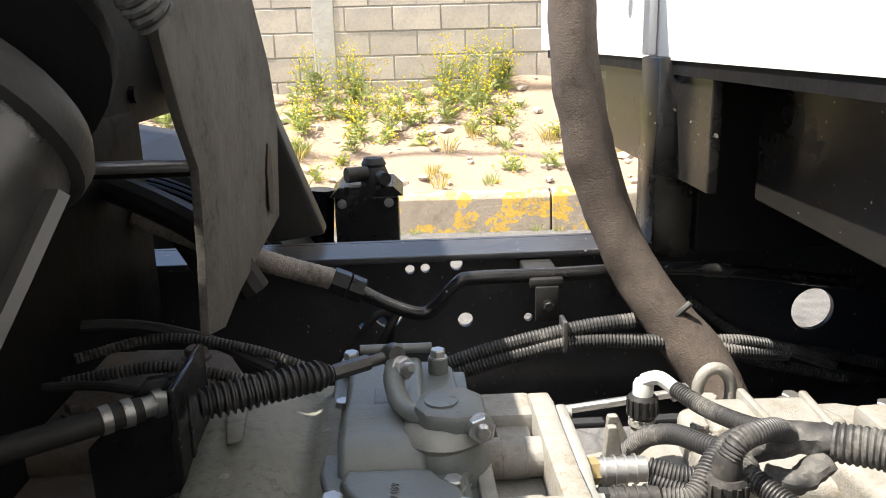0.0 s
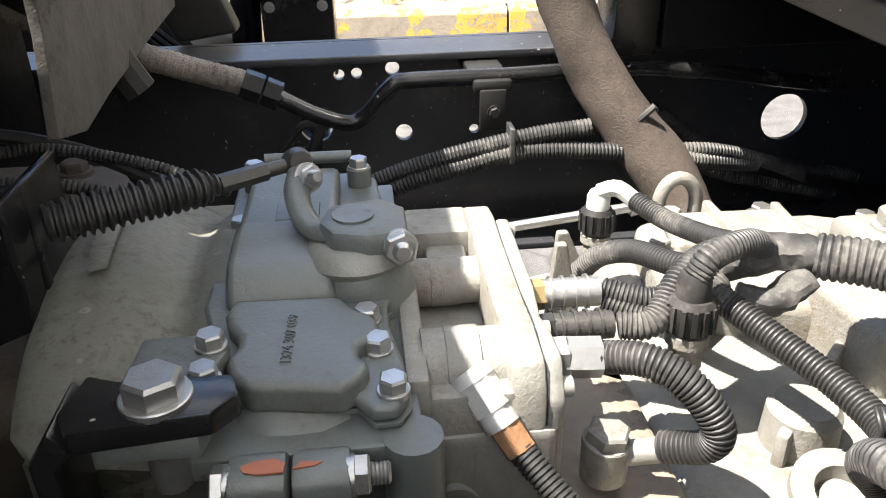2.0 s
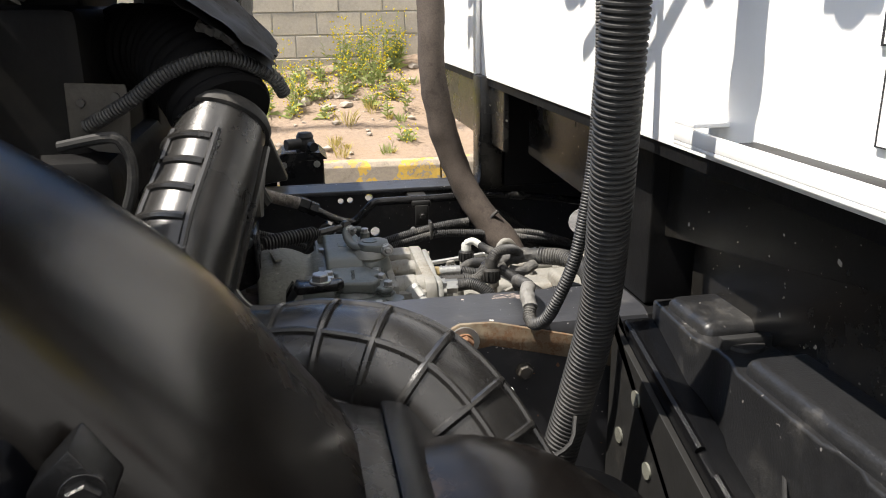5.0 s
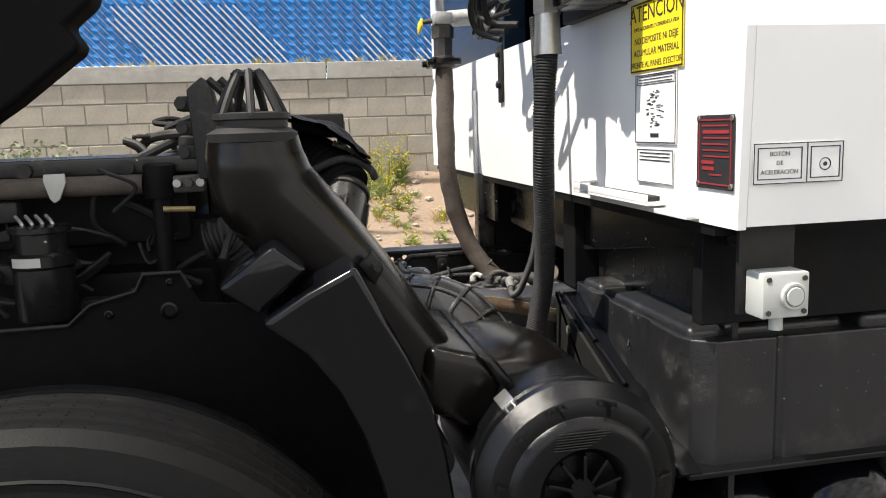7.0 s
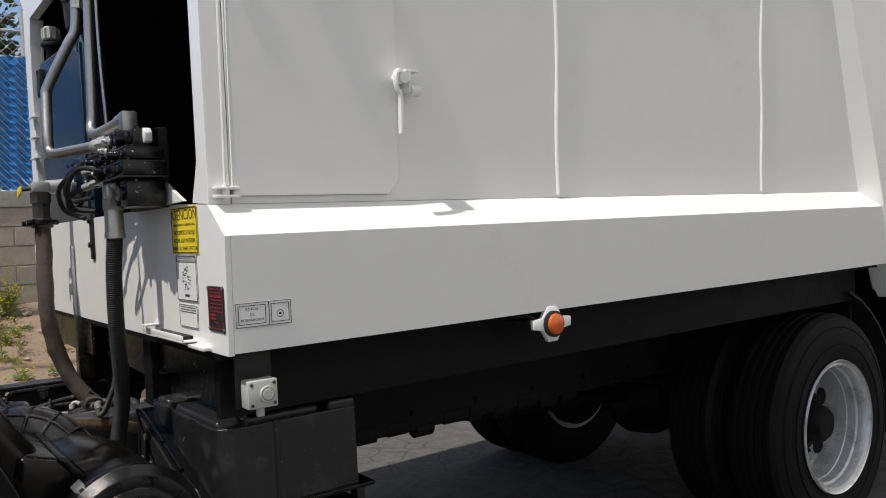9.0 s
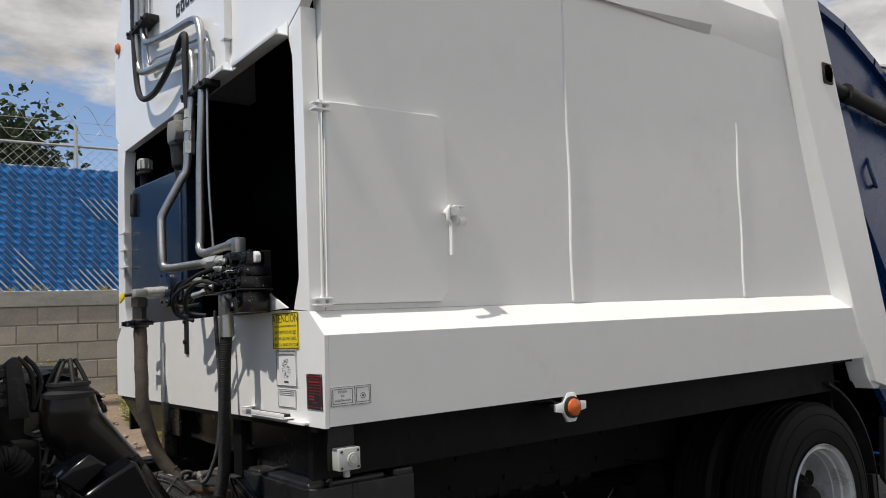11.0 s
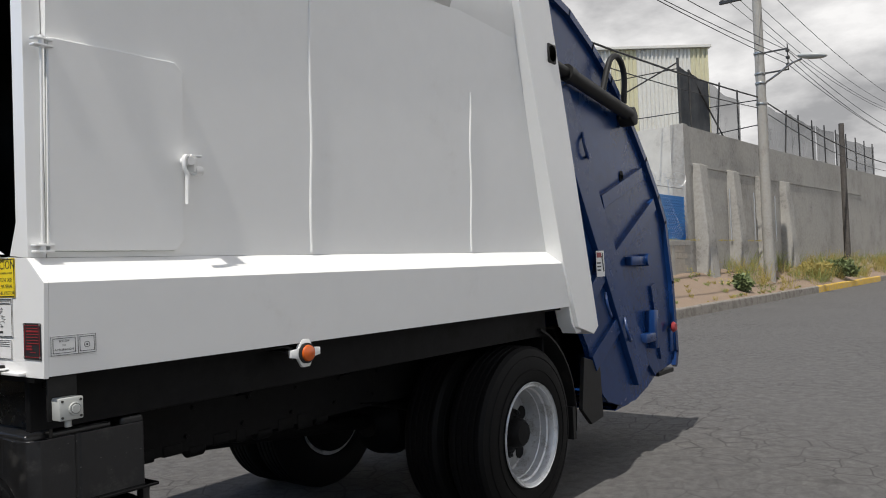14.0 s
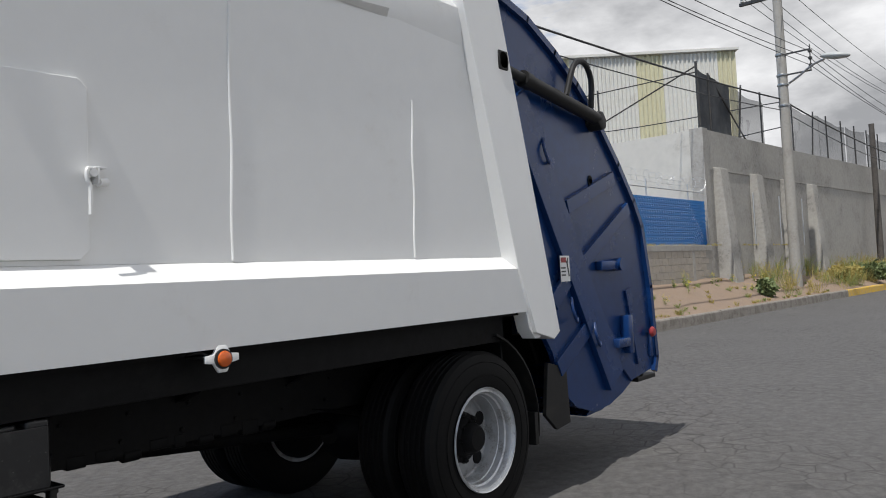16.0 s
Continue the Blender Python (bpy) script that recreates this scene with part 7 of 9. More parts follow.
tube(bm, [(-0.06, 0.62, 3.3), (-0.06, 0.60, 2.95), (-0.06, 0.52, 2.68), (-0.06, 0.30, 2.62), (-0.06, 0.05, 2.68), (-0.06, -0.13, 2.76), (-0.07, -0.17, 2.62), (-0.07, -0.19, 2.40), (-0.07, -0.20, 2.24)], 0.014, 10, 0.015)
part("cable", bm, RUBBER, pipes, "black cable tied along the pipes")
for y0, y1, z in ((-0.40, -0.12, 2.47), (0.36, 0.68, 3.0)):
    bm = BM()
    box(bm, -0.075, -0.01, y0, y1, z, z + 0.028, 0.004)
    for k in range(4):
        rod(bm, (-0.085, y0 + (y1 - y0) * (k + 0.5) / 4, z + 0.014), (-0.075, y0 + (y1 - y0) * (k + 0.5) / 4, z + 0.014), 0.009, segs=8)
    part("pipe_clamp", bm, RUBBER, pipes, "black clamp block")
for y, z in ((-0.203, 2.33), (-0.200, 2.24)):
    bm = BM()
    rod(bm, (-0.070, y, z), (-0.068, y, z + 0.05), 0.023, segs=6)
    rod(bm, (-0.068, y, z + 0.055), (-0.066, y, z + 0.09), 0.021, segs=6)
    part("union_nut", bm, ZINC, pipes)

# small brackets and lamps on the body
for y0, y1, z in ((-0.995, -0.62, 2.475), (-0.52, -0.36, 2.495)):
    bm = BM()
    box(bm, -0.055, FX, y0, y1, z, z + 0.006, 0.002)
    box(bm, -0.012, FX + 0.002, y0, y1, z, z + 0.05, 0.002)
    box(bm, -0.055, -0.045, y0, y1, z - 0.002, z + 0.02, 0.002)
    part("rail_bracket", bm, WHITE, body, "white angle bracket")
bm = BM()
box(bm, -0.04, FX + 0.002, -0.52, -0.475, 2.62, 3.35, 0.004)
box(bm, -0.03, FX + 0.002, -0.50, -0.49, 2.54, 2.62, 0.002)
part("upright_channel", bm, WHITE, body)
bm = BM()
box(bm, -0.045, FX + 0.002, -0.955, -0.62, 1.238, 1.242, 0.001)
box(bm, -0.045, -0.041, -0.955, -0.62, 1.242, 1.256, 0.001)
box(bm, -0.045, FX, -0.66, -0.62, 1.258, 1.262, 0.001)
box(bm, -0.03, FX + 0.002, -1.06, -0.95, 1.226, 1.234, 0.001)
part("rail_bracket", bm, WHITE, body, "white welded channel")
bm = BM()
box(bm, -0.040, -0.006, -0.93, -0.70, 1.243, 1.251, 0.002)
part("black_insert", bm, DULL, body)
bm = BM()
box(bm, -0.016, FX, 0.02, 0.062, 1.44, 1.60, 0.003)
for z in (1.49, 1.575):
    hexhead(bm, (-0.016, 0.041, z), (-1, 0, 0), 0.010, 0.010)
part("black_bracket", bm, DULL, body)
bm = BM()
box(bm, -0.020, FX, 0.352, 0.376, 1.226, 1.49, 0.002)
part("weld_strip", bm, WHITE, body)
for z in (2.06, 1.97, 1.88):
    bm = BM()
    box(bm, -0.03, 0.0, 0.94, 1.03, z, z + 0.008, 0.002)
    part("step_lug", bm, WHITE, body)
for y in (1.08,):
    bm = BM()
    lathe(bm, [(0.03, 0), (0.03, 0.008), (0.02, 0.018), (0.0, 0.02)], (FX, y, 3.09), (-1, 0, 0), 20)
    part("marker_lamp", bm, LENS, body, "small round amber lamp")
# side marker on its hexagonal holder
lamp = thing("side_marker", "round amber side marker on a white hexagonal holder", "lamp")
bm = BM()
prism(bm, [(0.938, 1.172), (0.938, 1.200), (0.975, 1.204), (0.998, 1.238), (1.036, 1.238), (1.058, 1.204), (1.096, 1.200), (1.096, 1.172), (1.058, 1.166), (1.036, 1.130), (0.998, 1.130), (0.975, 1.166)], "y", -1.165, -1.150, 0.002)
part("holder", bm, WHITE, lamp)
bm = BM()
lathe(bm, [(0.040, 0), (0.040, 0.010), (0.034, 0.012)], (1.017, -1.165, 1.184), (0, -1, 0), 28)
part("rubber_ring", bm, RUBBER, lamp)
bm = BM()
lathe(bm, [(0.034, 0.008), (0.030, 0.020), (0.018, 0.026), (0.0, 0.028)], (1.017, -1.165, 1.184), (0, -1, 0), 28, closed=False)
part("lens", bm, LENS, lamp)
bm = BM()
box(bm, 0.93, 1.10, -1.150, -1.02, 1.19, 1.20, 0.002)
tube(bm, [(0.96, -1.15, 1.20), (0.93, -1.14, 1.215), (0.90, -1.10, 1.21)], 0.005, 6, 0.01)
part("bracket", bm, DULL, lamp)

# push button box on its bracket
button = thing("push_button_box", "pale grey push button box on a black bracket", "switch")
bm = BM()
box(bm, 0.030, 0.104, -1.17, -1.125, 1.092, 1.158, 0.004)
part("case", bm, BOXGREY, button)
bm = BM()
lathe(bm, [(0.0195, 0), (0.0195, 0.005), (0.0185, 0.006), (0.0155, 0.006), (0.0155, 0.003), (0.0135, 0.003), (0.0135, 0.007), (0.0125, 0.008), (0.0, 0.008)], (0.077, -1.17, 1.124), (0, -1, 0), 24)
part("button", bm, BOXGREY, button, "round flat push button in a collar", sharp=0.3)
for x in (0.039, 0.095):
    for z in (1.101, 1.149):
        bm = BM()
        rod(bm, (x, -1.172, z), (x, -1.169, z), 0.004, segs=10)
        part("screw", bm, DARKSTEEL, button)
bm = BM()
rod(bm, (0.068, -1.145, 1.092), (0.068, -1.145, 1.070), 0.010, segs=12)
part("cable_gland", bm, BOXGREY, button)
bm = BM()
box(bm, 0.02, 0.11, -1.124, -1.115, 1.09, 1.224, 0.002)
part("bracket", bm, DULL, button)


# stickers, each a thin sheet with its print
def sticker(name, at, right, w, h, base, label, up=(0, 0, 1)):
    bm = BM()
    plate(bm, at, right, up, w, h)
    return part(name, bm, base, body, label)


R_, U_ = Vector((0, -1, 0)), Vector((0, 0, 1))
o = Vector((FX - 0.0012, 0, 0))


def at(y, z, k=1):
    return (FX - 0.0010 - 0.0009 * k, y, z)


s1 = sticker("warning_sticker", at(-0.914, 1.516, 0), R_, 0.19, 0.118, YELLOW, "yellow warning sticker with black heading")
part("border", plate(BM(), at(-0.914, 1.516), R_, U_, 0.186, 0.114, border=0.0025), INK, s1)
words("ATENCIÓN", 0.038, at(-0.914, 1.554), R_, U_, INK, s1, label="black heading")
words("EVITE ACCIDENTES Y CONSERVE LA VIDA", 0.0085, at(-0.914, 1.530), R_, U_, INK, s1)
words("NO DEPOSITE NI DEJE", 0.0160, at(-0.914, 1.510), R_, U_, INK, s1)
words("ACUMULAR MATERIAL", 0.0160, at(-0.914, 1.490), R_, U_, INK, s1)
words("FRENTE AL PANEL EYECTOR", 0.0142, at(-0.914, 1.470), R_, U_, INK, s1)
s2 = sticker("instruction_sticker", at(-0.914, 1.396, 0), R_, 0.150, 0.118, PAPER, "white instruction sticker with a drawing")
bm = BM()
plate(bm, at(-0.914, 1.396), R_, U_, 0.146, 0.114, border=0.0016)
plate(bm, at(-0.914, 1.443), R_, U_, 0.135, 0.014, border=0.001)
for k in range(2):
    plate(bm, at(-0.914, 1.445 - 0.005 * k), R_, U_, 0.12, 0.0012)
rr = random.Random(3)
for k in range(40):
    plate(bm, at(-0.914 + rr.uniform(-0.035, 0.035) * (1 - abs(k - 20) / 40), 1.425 - 0.0015 * k), R_, (0, rr.uniform(-0.8, 0.8), 1), rr.uniform(0.003, 0.016), rr.uniform(0.0008, 0.0018))
plate(bm, at(-0.914, 1.352), R_, U_, 0.03, 0.006)
part("print", bm, INK, s2)
s3 = sticker("data_sticker", at(-0.914, 1.300, 0), R_, 0.132, 0.058, PAPER, "white data sticker with faint lines")
bm = BM()
plate(bm, at(-0.914, 1.300), R_, U_, 0.130, 0.056, border=0.0009)
for k in range(3):
    plate(bm, at(-0.914, 1.322 - 0.006 * k), R_, U_, 0.11, 0.0016)
part("print", bm, INK, s3)
s4 = sticker("data_plate", at(-1.105, 1.328, 0), R_, 0.100, 0.106, INK, "black and red maker's data plate")
bm = BM()
plate(bm, at(-1.105, 1.328), R_, U_, 0.088, 0.094, border=0.002)
for k in range(9):
    plate(bm, at(-1.105 + (0.018 if k in (6, 7) else 0) - 0.002 * (k % 3), 1.366 - 0.0088 * k), R_, U_, 0.07 if k < 6 else 0.034, 0.0022 if k not in (1, 6, 7) else 0.005)
part("print", bm, RED, s4)
for y in (-1.150, -1.060):
    for z in (1.281, 1.376):
        bm = BM()
        rod(bm, (FX - 0.002, y, z), (FX - 0.004, y, z), 0.004, segs=10)
        part("rivet", bm, STEEL, s4)
RX = Vector((1, 0, 0))


def aty(x, z, k=1):
    return (x, -HW + 0.0062 - 0.0009 * k, z)


s5 = sticker("button_sticker", aty(0.079, 1.312, 0), RX, 0.138, 0.056, PAPER, "white sticker naming the button")
bm = BM()
plate(bm, aty(0.079, 1.312), RX, U_, 0.138, 0.056, border=0.0012)
plate(bm, aty(0.050, 1.312), RX, U_, 0.068, 0.044, border=0.0014)
plate(bm, aty(0.120, 1.312), RX, U_, 0.046, 0.044, border=0.0014)
plate(bm, aty(0.092, 1.312), RX, U_, 0.0014, 0.054)
for r0, r1 in ((0.0075, 0.009), (0.0, 0.003)):
    lathe(bm, [(r0, 0.0), (r1, 0.0), (r1, 0.0008)] if r0 else [(0.003, 0.0), (0.003, 0.0008)], aty(0.120, 1.309), (0, -1, 0), 20, closed=not r0)
part("print", bm, INK, s5)
for k, wd in enumerate(("BOTÓN", "DE", "ACELERACIÓN")):
    words(wd, 0.0086, aty(0.050, 1.325 - 0.0125 * k), RX, U_, INK, s5)
# the maker's mark, as plain strokes
bm = BM()
for k in range(7):
    plate(bm, at(0.09 - 0.062 * k, 2.955), R_, U_, 0.045, 0.055 if k in (0, 3, 4) else 0.05, border=0.011)
part("maker_mark", bm, INK, body, "dark maker's mark")


# ---------------------------------------------------------------- air intake
def frames_along(points, step):
    line = smooth_path(points, step)
    out, side = [], None
    for i, c in enumerate(line):
        way = (line[min(i + 1, len(line) - 1)] - line[max(i - 1, 0)]).normalized()
        if side is None:
            side = way.cross(Vector((0, 0, 1)) if abs(way.z) < 0.9 else Vector((1, 0, 0))).normalized()
        side = (side - way * side.dot(way)).normalized()
        out.append((c, side, way.cross(side), way))
    return out


elbow = thing("intake_elbow", "large black ribbed plastic intake elbow", "air duct")
LINE = [(-0.20, -0.725, 0.835), (-0.235, -0.655, 0.905), (-0.295, -0.597, 0.985), (-0.385, -0.56, 1.012), (-0.485, -0.525, 1.010), (-0.54, -0.485, 1.055), (-0.535, -0.437, 1.11), (-0.511, -0.375, 1.175), (-0.49, -0.318, 1.234)]
ER, EF = 0.070, 1.0
bm = BM()
tube(bm, LINE, ER, 36, 0.012, radii=[(0, 0.92), (0.2, 1.0), (0.38, 0.95), (0.5, 0.80), (0.62, 0.80), (0.78, 0.86), (0.92, 0.80), (1, 0.76)])
part("duct", bm, ELBOW, elbow)
fr = frames_along(LINE, 0.012)
n = len(fr)


def duct_radius(i):
    return ER * np.interp(i / (n - 1), [0, 0.2, 0.38, 0.5, 0.62, 0.78, 0.92, 1], [0.92, 1.0, 0.95, 0.80, 0.80, 0.86, 0.80, 0.76])


SHOW = Vector((-0.94, -0.34, 0.05))           # the ribbed side of the upright part
i = 3
while i < n - 4:
    c, a, b, w = fr[i]
    r = duct_radius(i)
    ring = [c + a * (r * math.cos(radians(t))) + b * (r * math.sin(radians(t))) for t in range(0, 360, 8)]
    if i >= n * 0.52:
        keep = [(p - c).normalized().dot(SHOW) > 0.05 for p in ring]
        first = [k for k in range(len(ring)) if keep[k] and not keep[k - 1]][0]
        ring = [ring[(first + k) % len(ring)] for k in range(sum(keep))]
    else:
        ring = ring + ring[:1]
    bm = BM()
    tube(bm, ring, 0.0052, 8, straight=True)
    part("ring_rib", bm, ELBOW, elbow)
    i += 4 if i < n * 0.5 else 3
for ang in (20, 80, 140, 200, 260, 320):
    bm = BM()
    pts = []
    for i in range(3, n - 4):
        d = fr[i][1] * math.cos(radians(ang)) + fr[i][2] * math.sin(radians(ang))
        if i > n * 0.55 and d.dot(SHOW) < 0.1:
            break
        pts.append(fr[i][0] + d * duct_radius(i))
    tube(bm, pts, 0.0048, 8, straight=True)
    part("long_rib", bm, ELBOW, elbow)
bm = BM()
pts = []
for i in range(int(n * 0.5), n - 2):
    c, a, b, w = fr[i]
    d = Vector((0.93, 0.30, 0.2))
    d = (d - w * d.dot(w)).normalized()
    pts.append(c + d * (duct_radius(i) + 0.002))
tube(bm, pts, 0.0045, 6, straight=True, flat=1.6)
part("parting_flange", bm, ELBOW, elbow)
bm = BM()
c, a, b, w = fr[-1]
lathe(bm, [(ER * 0.77, -0.010), (ER * 0.83, -0.008), (ER * 0.84, 0.0), (ER * 0.78, 0.008), (ER * 0.68, 0.012)], c, w, 36)
part("rubber_collar", bm, RUBBER, elbow, "black rubber collar")
bm = BM()
tube(bm, [c + w * 0.008, c + Vector((-0.025, 0.05, 0.045)), c + Vector((-0.07, 0.13, 0.075)), c + Vector((-0.14, 0.20, 0.08))], 0.062, 28, 0.006, ridge=0.0025)
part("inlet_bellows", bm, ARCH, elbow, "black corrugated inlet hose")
bm = BM()
tube(bm, [c + Vector((-0.16, 0.0, 0.0)), c + Vector((-0.105, -0.02, 0.030)), c + Vector((-0.05, -0.03, 0.066)), c + Vector((0.008, -0.02, 0.078)), c + Vector((0.058, 0.01, 0.056)), c + Vector((0.075, 0.03, 0.030))], 0.009, 10, 0.0015, ridge=0.0009)
part("conduit", bm, CONDUIT, elbow)
bm = BM()
rowsf = []
for i in range(34):
    f = i / 33
    x = -0.74 + 0.315 * f
    row_ = []
    for k in range(15):
        g = k / 14
        edge = 0.02 * noise.noise(Vector((x * 22, 3.0, 0))) * (g < 0.1)
        p = Vector((x, -0.365 + 0.29 * g + edge, 1.408 - 0.30 * max(0.0, x + 0.60) - 0.5 * max(0.0, x + 0.50) - 0.4 * max(0.0, x + 0.46) - 0.012 * (1 - g) ** 3))
        row_.append(p + noise.noise_vector(p * 16) * 0.012 + noise.noise_vector(p * 60) * 0.004)
    rowsf.append(row_)
for lift in (0.0, 0.012):
    vs = [[bm.verts.new(p + Vector((0, 0, lift))) for p in row_] for row_ in rowsf]
    for a, b in zip(vs, vs[1:]):
        for k in range(14):
            bm.faces.new((a[k], b[k], b[k + 1], a[k + 1]))
part("torn_felt", bm, UNDER, elbow, "torn black insulating felt")
bm = BM()
line = [c + Vector((-0.02, 0.0, 0.115)), c + Vector((0.02, 0.0, 0.095)), c + Vector((0.052, 0.01, 0.060))]
tube(bm, line, 0.006, 8, 0.003)
for v in bm.verts:
    v.co += noise.noise_vector(v.co * 150) * 0.006
part("frayed_edge", bm, FLAP, elbow, "grey frayed felt edge")

snorkel = thing("air_snorkel", "black blown plastic air intake snorkel with caged mouth", "air duct")
SY = -0.945


def loft(bm, stations, segs=40, power=2.6):
    """A flattened duct through stations (x, z, half thickness, y0, y1, power), square to its line in the x-z plane."""
    rings = []
    for i, (x, z, h, y0, y1, p) in enumerate(stations):
        a, b = stations[max(0, i - 1)], stations[min(len(stations) - 1, i + 1)]
        d = Vector((b[0] - a[0], 0, b[1] - a[1])).normalized()
        nrm = Vector((-d.z, 0, d.x))
        ring = []
        for k in range(segs):
            t = 2 * math.pi * k / segs
            ca, sa = math.cos(t), math.sin(t)
            u = math.copysign(abs(ca) ** (2 / p), ca)
            v = math.copysign(abs(sa) ** (2 / p), sa)
            ring.append(bm.verts.new(Vector((x, (y0 + y1) / 2 + u * (y1 - y0) / 2, z)) + nrm * (v * h)))
        rings.append(ring)
    for a, b in zip(rings, rings[1:]):
        for k in range(segs):
            bm.faces.new((a[k], a[(k + 1) % segs], b[(k + 1) % segs], b[k]))
    bm.faces.new(rings[0])
    bm.faces.new(rings[-1])
    return bm


def even(stations, count):
    """More stations between those given, on a smooth line."""
    f = [i / (len(stations) - 1) for i in range(len(stations))]
    out = []
    for k in range(count):
        s_ = k / (count - 1)
        out.append([float(np.interp(s_, f, [q[j] for q in stations])) for j in range(6)])
    for _ in range(3):
        out = [out[0]] + [[(a[j] + 2 * b[j] + c[j]) / 4 for j in range(6)] for a, b, c in zip(out, out[1:], out[2:])] + [out[-1]]
    return out


bm = BM()
loft(bm, even([(-0.662, 1.372, 0.066, -1.005, -0.870, 2.0), (-0.661, 1.335, 0.074, -1.015, -0.862, 2.0), (-0.650, 1.288, 0.078, -1.012, -0.825, 2.2), (-0.588, 1.213, 0.077, -1.0, -0.735, 3.0),
               (-0.520, 1.137, 0.069, -0.992, -0.685, 3.5), (-0.460, 1.051, 0.065, -0.988, -0.665, 3.6), (-0.415, 0.987, 0.064, -0.985, -0.665, 3.7)], 40))
part("main_tube", bm, DUCT, snorkel)
bm = BM()
lathe(bm, [(0.064, 0), (0.066, 0.012), (0.052, 0.020), (0.052, 0.030), (0.056, 0.032), (0.056, 0.040), (0.046, 0.042)], (-0.662, SY, 1.365), (0, 0, 1), 40)
part("mouth_ring", bm, RUBBER, snorkel)
for k in range(7):
    a = 2 * math.pi * (k + 0.3) / 7
    bm = BM()
    tube(bm, [(-0.662 + r * math.cos(a), SY + r * math.sin(a), z) for r, z in ((0.051, 1.400), (0.036, 1.432), (0.016, 1.466))], 0.0062, 8, 0.008)
    part("cage_bar", bm, RUBBER, snorkel)
bm = BM()
lathe(bm, [(0.020, 0), (0.021, 0.006), (0.0, 0.010)], (-0.667, SY, 1.458), (0, 0, 1), 20)
part("cage_cap", bm, RUBBER, snorkel)
bm = BM()
prism(bm, [(-0.42, 1.048), (-0.335, 1.024), (-0.300, 0.985), (-0.318, 0.915), (-0.36, 0.905), (-0.44, 0.95)], "y", -1.005, -0.682, 0.018, segs=3)
part("lower_box", bm, DUCT, snorkel)
bm = BM()
prism(bm, [(-0.348, 1.030), (-0.320, 1.022), (-0.285, 0.975), (-0.305, 0.905), (-0.333, 0.907), (-0.312, 0.975)], "y", -1.012, -0.675, 0.012, segs=3)
part("clamp_band", bm, PLASTIC, snorkel)
bm = BM()
loft(bm, even([(-0.325, 0.955, 0.060, -0.985, -0.69, 3.2), (-0.27, 0.965, 0.060, -0.975, -0.70, 3.0), (-0.215, 0.955, 0.058, -0.96, -0.72, 2.5), (-0.165, 0.915, 0.055, -0.94, -0.75, 2.2), (-0.14, 0.86, 0.055, -0.92, -0.77, 2.0)], 20))
part("cone", bm, DUCT, snorkel, "brown-black moulded cone")
bm = BM()
prism(bm, [(-0.52, 1.18), (-0.50, 1.20), (-0.485, 1.175), (-0.50, 1.15)], "y", SY - 0.075, SY - 0.05, 0.002)
hexhead(bm, (-0.497, SY - 0.075, 1.178), (0.2, -1, 0.1), 0.008, 0.008)
part("tab", bm, PLASTIC, snorkel)
bm = BM()
prism(bm, [(-0.770, 1.30), (-0.780, 1.455), (-0.752, 1.478), (-0.738, 1.455), (-0.722, 1.36), (-0.715, 1.30)], "y", -0.70, -0.62, 0.004)
part("seal_strip", bm, RUBBER, snorkel)
for k in range(3):
    bm = BM()
    z = 1.335 + 0.042 * k
    box(bm, -0.800, -0.765, -0.69, -0.63, z, z + 0.026, 0.005)
    rod(bm, (-0.792, -0.70, z + 0.013), (-0.792, -0.62, z + 0.013), 0.010, segs=10)
    part("seal_knob", bm, RUBBER, snorkel)
for k in range(2):
    bm = BM()
    tube(bm, [(-0.745 + 0.02 * k, -0.66, 1.475), (-0.715 + 0.02 * k, -0.66, 1.44), (-0.70 + 0.02 * k, -0.65, 1.39), (-0.70, -0.64, 1.32)], 0.007, 8, 0.008)
    part("seal_cable", bm, RUBBER, snorkel)

filt = thing("air_filter", "round black plastic air filter housing", "air filter")
FC = Vector((-0.222, 0, 0.848))
bm = BM()
lathe(bm, [(0.135, 0), (0.142, 0.01), (0.142, 0.30), (0.152, 0.305), (0.155, 0.325), (0.150, 0.335)], (FC.x, -0.745, FC.z), (0, -1, 0), 56)
part("housing", bm, PLASTIC, filt)
bm = BM()
lathe(bm, [(0.154, 0.0), (0.158, 0.006), (0.158, 0.022), (0.152, 0.030), (0.140, 0.046), (0.128, 0.050), (0.114, 0.050), (0.108, 0.058), (0.098, 0.062), (0.070, 0.060), (0.060, 0.050), (0.056, 0.036), (0.024, 0.034), (0.020, 0.046), (0.0, 0.047)], (FC.x, -1.082, FC.z), (0, -1, 0), 64)
lid = part("lid", bm, PLASTIC, filt, "moulded lid with recessed centre")
for k in range(10):
    bm = BM()
    m = Matrix.Translation((FC.x, -1.082, FC.z)) @ Matrix.Rotation(2 * math.pi * k / 10, 4, "Y")
    box(bm, -0.0025, 0.0025, -0.056, -0.034, 0.018, 0.058, 0.001, m)
    part("spoke", bm, PLASTIC, lid)
for k in range(9):
    bm = BM()
    m = Matrix.Translation((FC.x, -1.082, FC.z)) @ Matrix.Rotation(radians(-80 + 33 * k), 4, "Y")
    prism(bm, [(-0.005, 0.134), (0.005, 0.134), (0.0, 0.116)], "y", -0.058, -0.046, 0.0005, m)
    part("lug", bm, PLASTIC, lid)
for word, a in (("PARA", 108), ("CIMA", 74)):
    cx, cz = FC.x + 0.133 * math.cos(radians(a)), FC.z + 0.133 * math.sin(radians(a))
    words(word, 0.014, (cx, -1.1315, cz), (math.sin(radians(a)), 0, -math.cos(radians(a))), (math.cos(radians(a)), 0.0, math.sin(radians(a))), PLASTIC, lid, "raised_lettering", 0.0012, label="raised moulded lettering")
